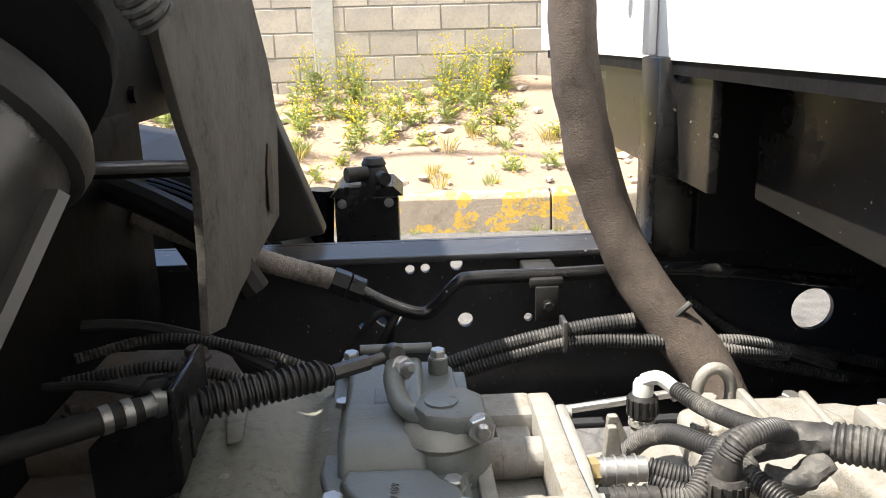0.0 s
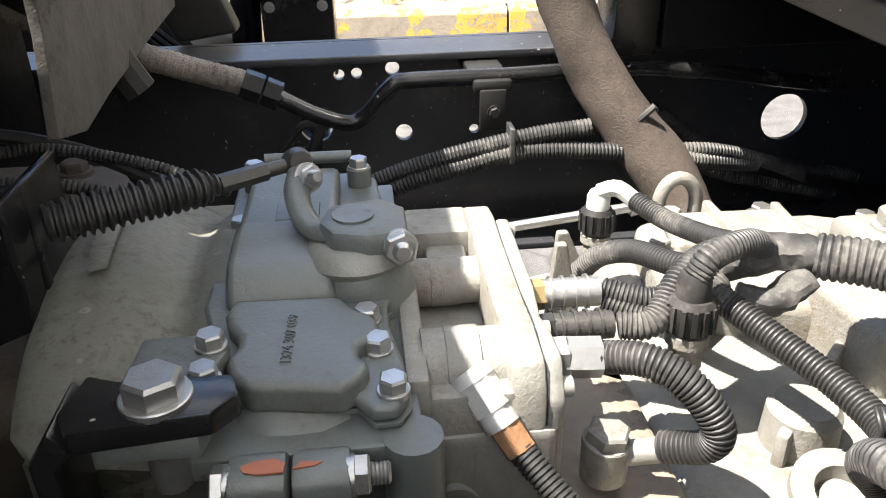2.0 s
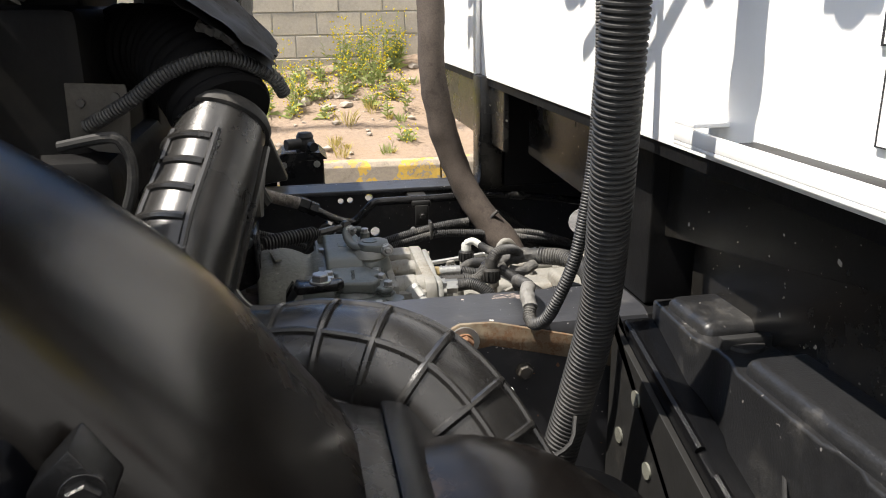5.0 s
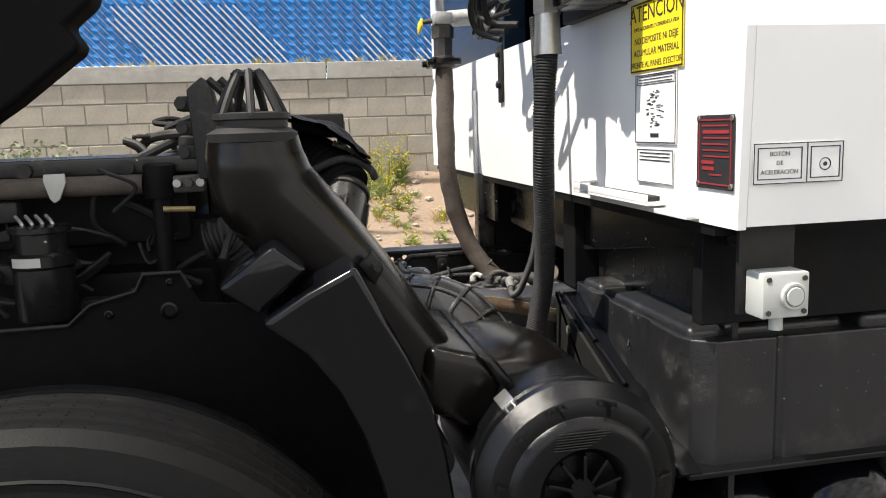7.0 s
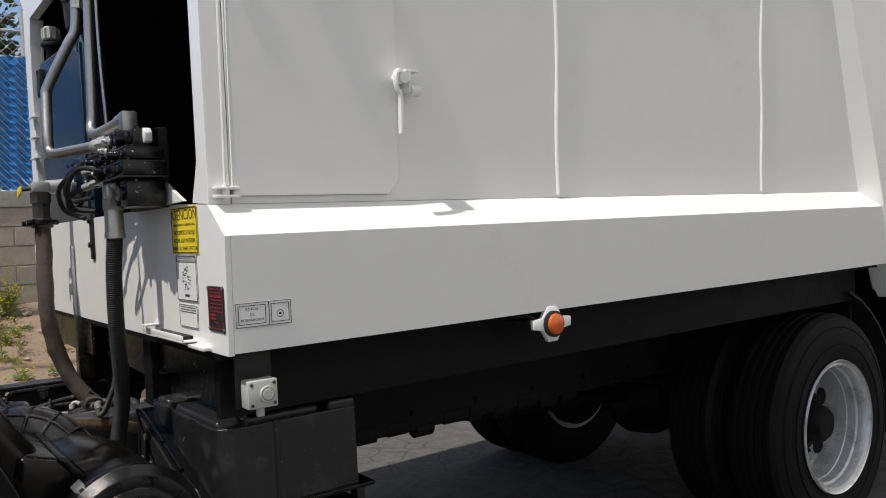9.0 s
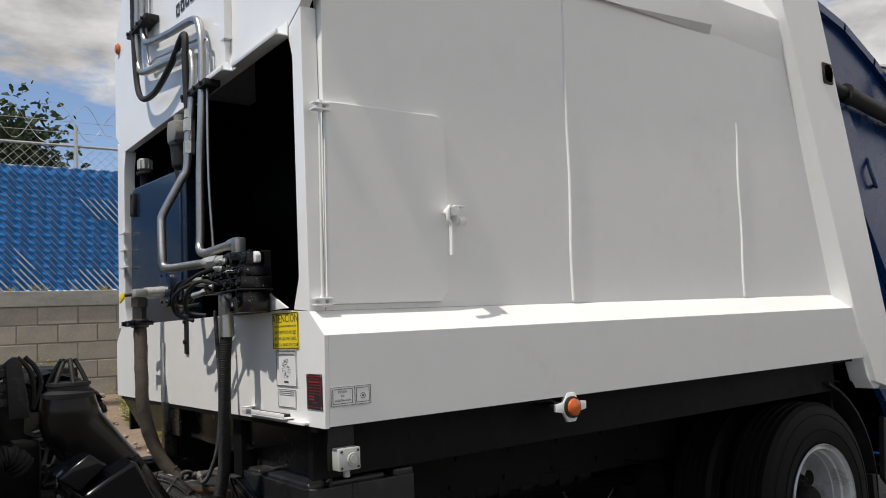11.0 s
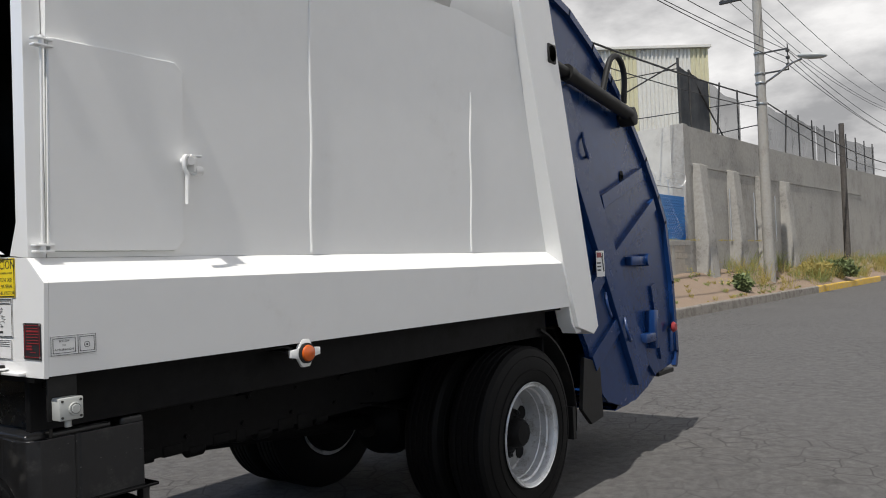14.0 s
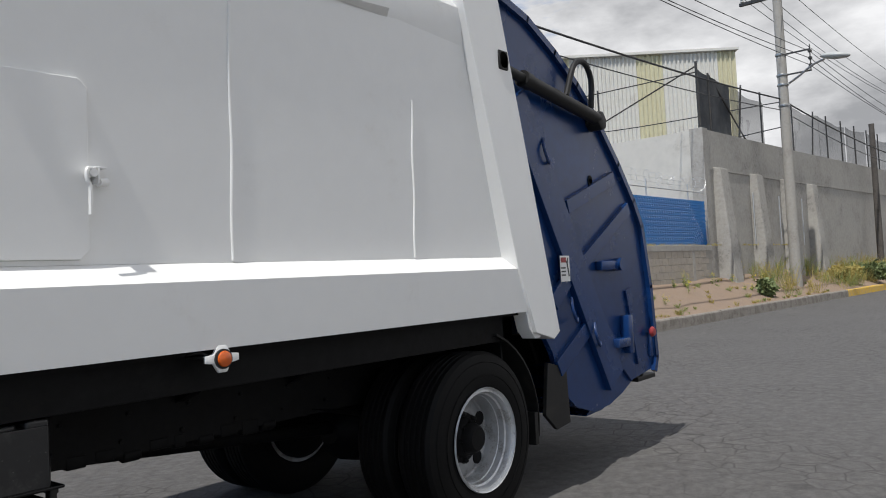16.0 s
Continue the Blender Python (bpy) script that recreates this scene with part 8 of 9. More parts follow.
for k in range(7):
    bm = BM()
    plate(bm, (FC.x - 0.004 * k, -1.1445, FC.z + 0.096 - 0.004 * k), (1, 0, 0), (0, 0, 1), 0.085 - 0.006 * k, 0.0015)
    part("moulded_line", bm, RUBBER, lid)
for a in (128, 20, 235):
    bm = BM()
    m = Matrix.Translation((FC.x, -1.07, FC.z)) @ Matrix.Rotation(radians(90 - a), 4, "Y")
    box(bm, -0.012, 0.012, -0.02, 0.03, 0.155, 0.163, 0.002, m)
    tube(bm, [m @ Vector((-0.006, -0.02, 0.162)), m @ Vector((-0.006, -0.032, 0.156)), m @ Vector((0.006, -0.032, 0.156)), m @ Vector((0.006, -0.02, 0.162))], 0.002, 6, 0.004)
    part("clip", bm, STEEL, filt, "wire spring clip")
bm = BM()
rod(bm, (-0.42, -1.0, 0.86), (-0.42, -0.9, 0.86), 0.035, segs=20)
part("drain_valve", bm, RUBBER, filt)

# ---------------------------------------------------------------- mudguard behind the front wheel
fender = thing("front_mudguard", "glossy black moulded mudguard behind the front wheel", "mudguard")
bm = BM()
outer = [(-0.662, 1.128), (-0.60, 1.165), (-0.534, 1.198), (-0.500, 1.13), (-0.468, 1.07), (-0.437, 1.00), (-0.418, 0.92), (-0.408, 0.85), (-0.400, 0.70), (-0.398, 0.42)]
inner = [(-0.475, 0.42), (-0.482, 0.66), (-0.495, 0.80), (-0.512, 0.885), (-0.535, 0.96), (-0.565, 1.025), (-0.605, 1.08), (-0.645, 1.112)]
prism(bm, outer + inner, "y", -1.115, -0.86, 0.010, segs=3, angle=0.9)
part("shell", bm, SATIN, fender)
bm = BM()
prism(bm, [(-0.716, 1.174), (-0.640, 1.228), (-0.596, 1.192), (-0.664, 1.134)], "y", -1.09, -0.90, 0.008, segs=3)
part("top_flange", bm, SATIN, fender)
bm = BM()
tube(bm, [(-0.72, -0.93, 1.19), (-0.70, -0.9, 1.235), (-0.66, -0.88, 1.25), (-0.60, -0.87, 1.22), (-0.56, -0.86, 1.19)], 0.007, 8, 0.01, flat=0.5)
part("bracket_edge", bm, DULL, fender)

# ---------------------------------------------------------------- battery box
batt = thing("battery_box", "black moulded battery box cover with ribbed flange", "battery box")
bm = BM()
prism(bm, [(0.012, -0.485), (0.004, -0.60), (0.014, -0.635), (0.014, -0.66), (0.004, -0.69), (0.004, -0.82), (0.010, -0.835), (0.010, -0.86), (0.004, -0.875), (0.002, -0.975), (0.012, -1.005), (0.045, -1.028), (0.15, -1.030), (0.155, -1.024), (0.165, -1.024),
           (0.17, -1.030), (0.388, -1.030), (0.405, -1.0), (0.40, -0.50)], "z", 0.80, 1.022, 0.012, segs=3)
part("cover", bm, COVERBLACK, batt)
for x0, x1, y0, y1, z in ((0.016, 0.19, -0.605, -0.508, 1.036), (0.012, 0.30, -0.995, -0.685, 1.038), (0.315, 0.398, -1.02, -0.55, 1.046), (0.10, 0.30, -0.672, -0.62, 1.030)):
    bm = BM()
    box(bm, x0, x1, y0, y1, 0.99, z, 0.013, segs=4)
    part("raised_pad", bm, COVERBLACK, batt)
bm = BM()
prism(bm, [(-0.030, -0.505), (-0.030, -0.53), (-0.012, -1.05), (0.43, -1.05), (0.43, -0.5)], "z", 0.80, 0.812, 0.004)
part("base_flange", bm, PLASTIC, batt)
bm = BM()
prism(bm, [(-0.49, 1.002), (-0.475, 0.972), (-1.035, 0.80), (-1.055, 0.815)], "x", -0.028, 0.012, 0.005)
part("sloping_flange", bm, PLASTIC, batt, "sloping ribbed edge")
for a, b in ((0.05, 0.36), (0.42, 0.62), (0.68, 0.94)):
    p, q = Vector((-0.024, -0.485, 1.001)), Vector((-0.024, -1.045, 0.825))
    bm = BM()
    tube(bm, [p.lerp(q, a), p.lerp(q, (a + b) / 2), p.lerp(q, b)], 0.006, 8, 0.02)
    part("edge_rib", bm, PLASTIC, batt)
bm = BM()
prism(bm, [(-0.475, 0.992), (-0.60, 0.948), (-0.95, 0.83), (-0.95, 0.62), (-0.48, 0.62), (-0.48, 1.0)], "x", -0.036, -0.028, 0.001)
part("end_plate", bm, DULL, batt, "dusty black end plate")
for y, z in ((-0.56, 0.93), (-0.60, 0.86), (-0.66, 0.80), (-0.52, 0.86)):
    bm = BM()
    rod(bm, (-0.0385, y, z), (-0.036, y, z), 0.010, segs=16)
    part("hole", bm, BELL, batt)
bm = BM()
lathe(bm, [(0.012, 0), (0.022, 0.006), (0.020, 0.014), (0.0, 0.016)], (0.047, -0.633, 1.012), (0, 0, 1), 20)
box(bm, 0.018, 0.076, -0.639, -0.627, 1.018, 1.034, 0.003)
part("wing_knob", bm, RUBBER, batt)
bm = BM()
tube(bm, [(0.045, -0.645, 1.02), (0.035, -0.70, 0.985), (0.015, -0.76, 0.97), (-0.006, -0.80, 0.955)], 0.0022, 6, 0.01)
part("tether", bm, RUBBER, batt)
for x, r in ((0.115, 0.105), (0.345, 0.11)):
    tankp = thing("air_tank", "black domed air tank below the battery box", "tank", group="air tanks")
    bm = BM()
    lathe(bm, [(r, 0), (r, 0.42), (r * 0.96, 0.45), (r * 0.8, 0.48), (r * 0.5, 0.50), (0, 0.508)], (x, -0.52, 0.665), (0, -1, 0), 36)
    part("shell", bm, SATIN, tankp)
    bm = BM()
    rod(bm, (x, -1.025, 0.655), (x, -1.045, 0.655), 0.012, segs=12)
    part("drain_plug", bm, DARKSTEEL, tankp)
bm = BM()
for x in (0.02, 0.23, 0.41):
    box(bm, x, x + 0.03, -0.98, -0.45, 0.77, 0.80, 0.003)
box(bm, 0.40, 0.425, -1.0, -0.96, 0.60, 0.80, 0.003)
part("carrier", bm, DULL, batt)

# ---------------------------------------------------------------- engine below the tilted cab
engine = thing("engine", "dark diesel engine seen below the tilted cab", "engine")
bm = BM()
box(bm, -2.3, -0.62, -0.33, 0.33, 0.70, 1.20, 0.03)
box(bm, -2.2, -0.78, -0.42, -0.30, 0.80, 1.10, 0.02)
part("block", bm, UNDER, engine)
bm = BM()
box(bm, -2.2, -0.83, -0.38, 0.30, 1.15, 1.302, 0.01)
part("cylinder_head", bm, UNDER, engine)
bm = BM()
box(bm, -2.2, -0.78, -0.48, -0.18, 1.302, 1.338, 0.006)
for x in (-1.30, -1.12, -0.93, -0.89):
    rod(bm, (x, -0.49, 1.318), (x, -0.47, 1.318), 0.015, segs=16)
part("rocker_cover", bm, BLACK, engine, "glossy black rocker cover")
bm = BM()
rod(bm, (-2.0, -0.49, 1.288), (-0.90, -0.49, 1.284), 0.020, segs=20)
part("rail_pipe", bm, DUSTY, engine, "satin steel pipe")
bm = BM()
prism(bm, [(-1.075, 1.312), (-1.038, 1.312), (-1.036, 1.295), (-1.05, 1.262), (-1.06, 1.256), (-1.068, 1.265), (-1.077, 1.30)], "y", -0.522, -0.512, 0.002)
part("bracket", bm, BOXGREY, engine, "pale steel bracket")
bm = BM()
lathe(bm, [(0.050, 0), (0.054, 0.006), (0.054, 0.10), (0.058, 0.105), (0.058, 0.125), (0.048, 0.13), (0.048, 0.165), (0.055, 0.168), (0.055, 0.178), (0.0, 0.18)], (-1.08, -0.56, 1.04), (0, 0, 1), 32)
fuel = part("fuel_filter", bm, BLACK, engine, "black fuel filter canister")
bm = BM()
lathe(bm, [(0.0588, 0.107), (0.0588, 0.124)], (-1.08, -0.56, 1.04), (0, 0, 1), 32, closed=False)
for v in list(bm.verts):
    if v.co.y > -0.60 or v.co.x > -1.06:
        bm.verts.remove(v)
part("label", bm, BOXGREY, fuel, "grey printed label")
bm = BM()
lathe(bm, [(0.028, 0), (0.030, 0.004), (0.030, 0.065), (0.024, 0.07)], (-0.868, -0.50, 1.255), (0, 0, 1), 24)
rod(bm, (-0.868, -0.50, 1.10), (-0.868, -0.50, 1.255), 0.018, segs=16)
part("breather", bm, UNDER, engine)
bm = BM()
box(bm, -0.80, -0.645, -0.30, 0.08, 0.95, 1.375, 0.02)
box(bm, -0.82, -0.66, -0.22, 0.02, 1.36, 1.41, 0.015)
part("rear_housing", bm, UNDER, engine)
bm = BM()
box(bm, -0.645, -0.625, 0.05, 0.52, 1.165, 1.43, 0.006)
for y in (0.14, 0.30, 0.46):
    rod(bm, (-0.625, y, 1.20), (-0.618, y, 1.20), 0.010, segs=10)
part("insulation_board", bm, UNDER, engine, "black insulating board")
bm = BM()
prism(bm, [(-0.672, 1.286), (-0.602, 1.282), (-0.600, 1.252), (-0.606, 1.196), (-0.645, 1.202), (-0.674, 1.218)], "y", -0.304, -0.300, 0.002)
guard = part("heat_shield", bm, FLAP, engine, "grey sheet metal shield")
for x, z in ((-0.655, 1.262), (-0.640, 1.24), (-0.615, 1.268), (-0.612, 1.215)):
    bm = BM()
    rod(bm, (x, -0.304, z), (x, -0.309, z), 0.005, segs=10)
    part("rivet", bm, DARKSTEEL, guard)
bm = BM()
tube(bm, [(-0.66, -0.40, 1.225), (-0.603, -0.42, 1.236), (-0.590, -0.42, 1.229), (-0.583, -0.42, 1.207), (-0.586, -0.42, 1.178), (-0.599, -0.42, 1.143), (-0.608, -0.42, 1.118), (-0.63, -0.40, 1.06)], 0.0065, 10, 0.006)
part("vacuum_hose", bm, RUBBER, engine)
rr = random.Random(44)
for k in range(34):
    q = Vector((rr.uniform(-0.90, -0.66), rr.uniform(-0.46, 0.05), rr.uniform(1.34, 1.42)))
    bm = BM()
    if k % 4 == 0:
        lathe(bm, [(0.016, 0), (0.018, 0.004), (0.018, 0.03), (0.012, 0.034), (0.012, 0.045), (0.0, 0.046)], q - Vector((0, 0, 0.03)), (rr.uniform(-0.4, 0.4), rr.uniform(-0.4, 0.4), 1), 14)
    else:
        d = [Vector((rr.uniform(-0.08, 0.08), rr.uniform(-0.06, 0.06), rr.uniform(-0.035, 0.03))) for _ in range(3)]
        tube(bm, [q, q + d[0], q + d[0] + d[1], q + d[0] + d[1] + d[2]], rr.choice((0.005, 0.007, 0.010)), 8, 0.01)
    part("hose" if k % 4 else "cap", bm, RUBBER if k % 7 else DARKSTEEL, engine)
rr = random.Random(8)
for k in range(26):
    x = rr.uniform(-1.25, -0.80)
    y = rr.uniform(-0.54, -0.40)
    z = rr.uniform(1.02, 1.25)
    bm = BM()
    if k % 3 == 0:
        box(bm, x - 0.03, x + 0.03, y - 0.02, y + 0.02, z - 0.02, z + 0.02, 0.006)
    else:
        q = Vector((x, y, z))
        d = [Vector((rr.uniform(-0.07, 0.07), rr.uniform(-0.02, 0.02), rr.uniform(-0.05, 0.05))) for _ in range(3)]
        tube(bm, [q, q + d[0], q + d[0] + d[1], q + d[0] + d[1] + d[2]], rr.choice((0.004, 0.006, 0.009)), 8, 0.01)
    part("hose" if k % 3 else "connector", bm, RUBBER if k % 5 else DARKSTEEL, engine)
for k in range(4):
    bm = BM()
    x = -1.13 + 0.018 * k
    tube(bm, [(x, -0.53, 1.235), (x + 0.015, -0.545, 1.22), (x + 0.022, -0.545, 1.19)], 0.0035, 8, 0.006)
    part("injector_pipe", bm, STEEL, engine)
for k in range(3):
    bm = BM()
    rod(bm, (-0.83 + 0.022 * k, -0.515, 1.285), (-0.83 + 0.022 * k, -0.54, 1.285), 0.008, segs=12)
    part("sensor_plug", bm, DARKSTEEL if k == 1 else STEEL, engine)
bm = BM()
box(bm, -0.84, -0.78, -0.52, -0.50, 1.265, 1.30, 0.004)
part("plug_plate", bm, DARKSTEEL, engine)
bm = BM()
rod(bm, (-0.86, -0.53, 1.235), (-0.80, -0.53, 1.233), 0.006, segs=10)
part("brass_union", bm, BRASS, engine)
bm = BM()
line = smooth_path([(-0.79, -0.5, 1.16), (-0.74, -0.5, 1.17), (-0.70, -0.49, 1.13)], 0.004)
tube(bm, line, 0.035, 18, straight=True)
for i, v in enumerate(bm.verts):
    cc = line[i // 18]
    v.co = cc + (v.co - cc) * (1.12 if (i // 18) % 4 in (1, 2) else 0.9)
part("ribbed_sleeve", bm, RUBBER, engine)
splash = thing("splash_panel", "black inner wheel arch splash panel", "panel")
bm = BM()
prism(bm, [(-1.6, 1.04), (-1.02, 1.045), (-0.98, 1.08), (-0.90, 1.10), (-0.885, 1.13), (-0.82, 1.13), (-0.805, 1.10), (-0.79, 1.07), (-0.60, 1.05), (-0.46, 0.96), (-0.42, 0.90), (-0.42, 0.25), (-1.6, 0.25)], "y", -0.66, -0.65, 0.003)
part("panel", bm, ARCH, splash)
bm = BM()
tube(bm, [(-1.6, -0.664, 1.04), (-1.02, -0.664, 1.045), (-0.98, -0.664, 1.08), (-0.90, -0.664, 1.10), (-0.885, -0.664, 1.13), (-0.82, -0.664, 1.13), (-0.805, -0.664, 1.10)], 0.004, 8, straight=True)
part("rolled_edge", bm, DULL, splash)
for x, z, r in ((-0.845, 1.06, 0.016), (-0.84, 1.113, 0.007), (-0.95, 1.06, 0.008), (-0.62, 0.98, 0.010)):
    bm = BM()
    lathe(bm, [(r, -0.001), (r, 0.004), (r * 0.7, 0.005), (r * 0.6, 0.001), (0, 0.001)], (x, -0.66, z), (0, -1, 0), 20)
    part("boss", bm, PLASTIC, splash)

# ---------------------------------------------------------------- the tilted cab, seen from behind and below
cab = thing("tilted_cab", "black underside and rear edge of the tilted cab", "truck cab")
bm = BM()
prism(bm, [(-0.885, 2.22), (-0.925, 2.075), (-1.30, 2.06), (-1.55, 1.92), (-2.3, 1.72), (-3.0, 1.75), (-3.0, 2.3), (-1.6, 2.35), (-1.0, 2.26)], "y", 0.05, 1.0, 0.06, segs=4)
# unseen strip added to shade the mudguard; the gap lets sun reach the elbow
prism(bm, [(-0.90, 2.14), (-0.93, 2.04), (-1.30, 2.03), (-2.9, 1.75), (-2.9, 2.2), (-1.6, 2.26)], "y", -0.975, -0.54, 0.02)
part("shell", bm, UNDER, cab)
for y in (-1.0, 0.97):
    bm = BM()
    prism(bm, [(-0.885, 2.16), (-0.925, 2.02), (-1.30, 2.0), (-1.9, 1.55), (-2.9, 1.5), (-3.0, 2.2), (-1.6, 2.28), (-1.0, 2.20)], "y", y, y + 0.03, 0.012)
    part("side_panel", bm, DULL, cab)
bm = BM()
prism(bm, [(-1.155, 1.448), (-1.022, 1.551), (-1.012, 1.566), (-1.038, 1.605), (-0.985, 1.650), (-0.975, 1.69), (-1.30, 2.05), (-1.9, 1.75), (-1.6, 1.15)], "y", -0.40, -0.30, 0.012, segs=3)
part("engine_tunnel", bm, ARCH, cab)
bm = BM()
prism(bm, [(-2.25, 0.98), (-2.25, 1.62), (-1.75, 1.98), (-1.62, 2.22), (-2.9, 2.30), (-3.15, 2.05), (-3.22, 1.10), (-3.10, 0.95)], "y", -1.0, 1.0, 0.04, segs=3)
part("front_shell", bm, DULL, cab)
flap = thing("rubber_flap", "weathered grey rubber flap hanging beside the engine", "flap")
bm = BM()
prism(bm, [(-0.125, 1.40), (-0.106, 1.257), (-0.07, 1.20), (-0.046, 1.166), (-0.044, 1.10), (-0.062, 1.044), (-0.02, 1.035), (0.05, 1.04), (0.20, 1.048), (0.31, 1.052), (0.315, 1.168), (0.27, 1.23), (0.20, 1.29), (0.13, 1.40)], "x", -0.475, -0.468, 0.001)
for v in bm.verts:
    v.co.x += 0.012 * math.sin(v.co.z * 16) * (v.co.y + 0.1) + noise.noise(v.co * 14) * 0.004
part("sheet", bm, FLAP, flap)
bm = BM()
prism(bm, [(0.215, 1.08), (0.235, 1.072), (0.25, 1.10), (0.252, 1.14), (0.235, 1.148), (0.218, 1.12)], "x", -0.4665, -0.4655)
part("slot", bm, UNDER, flap)
bm = BM()
box(bm, -0.60, -0.47, -0.13, 0.30, 1.36, 1.42, 0.006)
rod(bm, (-0.64, 0.1, 1.144), (-0.505, 0.1, 1.144), 0.007, segs=12)
part("hanger_bar", bm, DULL, flap)
bm = BM()
rod(bm, (-0.60, 0.1, 1.146), (-0.503, 0.1, 1.146), 0.0075, segs=14)
part("steel_pin", bm, STEEL, flap)
guard2 = thing("far_mudguard", "black far-side mudguard and brackets", "mudguard")
for k in range(10):
    a0, a1 = radians(150 - 13 * k), radians(150 - 13 * (k + 1))
    p0, p1 = (-1.0 + 0.60 * math.cos(a0), 0.50 + 0.60 * math.sin(a0)), (-1.0 + 0.60 * math.cos(a1), 0.50 + 0.60 * math.sin(a1))
    q0, q1 = (-1.0 + 0.585 * math.cos(a0), 0.50 + 0.585 * math.sin(a0)), (-1.0 + 0.585 * math.cos(a1), 0.50 + 0.585 * math.sin(a1))
    part("guard_sheet", prism(BM(), [p0, p1, q1, q0], "y", 0.80, 1.14), DULL, guard2)
bm = BM()
prism(bm, [(-0.62, 1.32), (-0.50, 1.20), (-0.43, 1.0), (-0.50, 0.99), (-0.58, 1.15), (-0.70, 1.28)], "y", 0.42, 0.46, 0.006)
tube(bm, [(-0.66, 0.2, 1.13), (-0.56, 0.15, 1.10), (-0.50, 0.12, 1.07), (-0.47, 0.12, 1.02)], 0.016, 10, 0.01)
tube(bm, [(-0.66, 0.3, 1.10), (-0.60, 0.28, 1.06), (-0.55, 0.25, 1.0)], 0.010, 10, 0.01)
part("stay", bm, DULL, guard2)
canister = thing("valve_canister", "black valve on a steel box beside the far rail", "valve")
bm = BM()
box(bm, -0.466, -0.335, 0.96, 1.09, 0.80, 0.945, 0.006)
prism(bm, [(-0.475, 0.945), (-0.325, 0.945), (-0.345, 0.965), (-0.455, 0.965)], "y", 0.95, 1.10)
part("box", bm, BLACK, canister)
bm = BM()
lathe(bm, [(0.028, 0), (0.030, 0.02), (0.024, 0.034), (0.026, 0.04), (0.02, 0.052), (0, 0.054)], (-0.385, 1.02, 0.962), (0, 0, 1), 20)
rod(bm, (-0.44, 0.98, 0.985), (-0.40, 1.0, 0.985), 0.016, segs=16)
rod(bm, (-0.37, 0.98, 0.98), (-0.36, 0.955, 0.98), 0.013, segs=14)
part("valve", bm, RUBBER, canister)
bm = BM()
rod(bm, (-0.51, 1.0, 0.75), (-0.495, 1.0, 0.955), 0.028, segs=22)
box(bm, -0.50, -0.34, 0.42, 1.0, 0.80, 0.83, 0.004)
part("pipe", bm, SATIN, canister)
for y, z in ((0.955, 0.83), (0.955, 0.93)):
    for x in (-0.45, -0.355):
        bm = BM()
        hexhead(bm, (x, 0.96, z), (0, -1, 0), 0.008, 0.006)
        part("bolt", bm, STEEL, canister)


# ---------------------------------------------------------------- plants and stones on the bank
def sheet_mesh(name, verts, faces, mat, parent=None, label="", smooth=False):
    me = bpy.data.meshes.new(name)
    me.from_pydata(verts, [], faces)
    me.update()
    if smooth:
        me.shade_smooth()
    me.materials.append(mat)
    ob = new(name, me)
    if parent:
        ob.parent = parent
    if label:
        ob["label"] = label
    return ob


def blade(verts, faces, root, tip, width, rnd, bend=0.25):
    """A narrow bent leaf of two quads and a point."""
    root, tip = Vector(root), Vector(tip)
    way = tip - root
    side = way.cross(Vector((rnd.uniform(-1, 1), rnd.uniform(-1, 1), 0.3))).normalized() * width / 2
    mid = root + way * 0.55 + Vector((0, 0, way.length * bend * 0.5))
    k = len(verts)
    verts += [root - side * 0.5, root + side * 0.5, mid + side, mid - side, tip]
    faces += [(k, k + 1, k + 2, k + 3), (k + 3, k + 2, k + 4)]


def grass_clump(verts, faces, u, v, size, count, rnd, ground=bank_height):
    for _ in range(count):
        a, r = rnd.uniform(0, 6.28), rnd.uniform(0, 0.35) * size
        root = (u + r * math.cos(a), v + r * math.sin(a), ground(u, v) - 0.02)
        lean, h = rnd.uniform(0.1, 0.8), size * rnd.uniform(0.5, 1.1)
        b = a + rnd.uniform(-0.7, 0.7)
        blade(verts, faces, root, (root[0] + lean * h * math.cos(b), root[1] + lean * h * math.sin(b), root[2] + h), rnd.uniform(0.004, 0.009) * (1 + size), rnd)


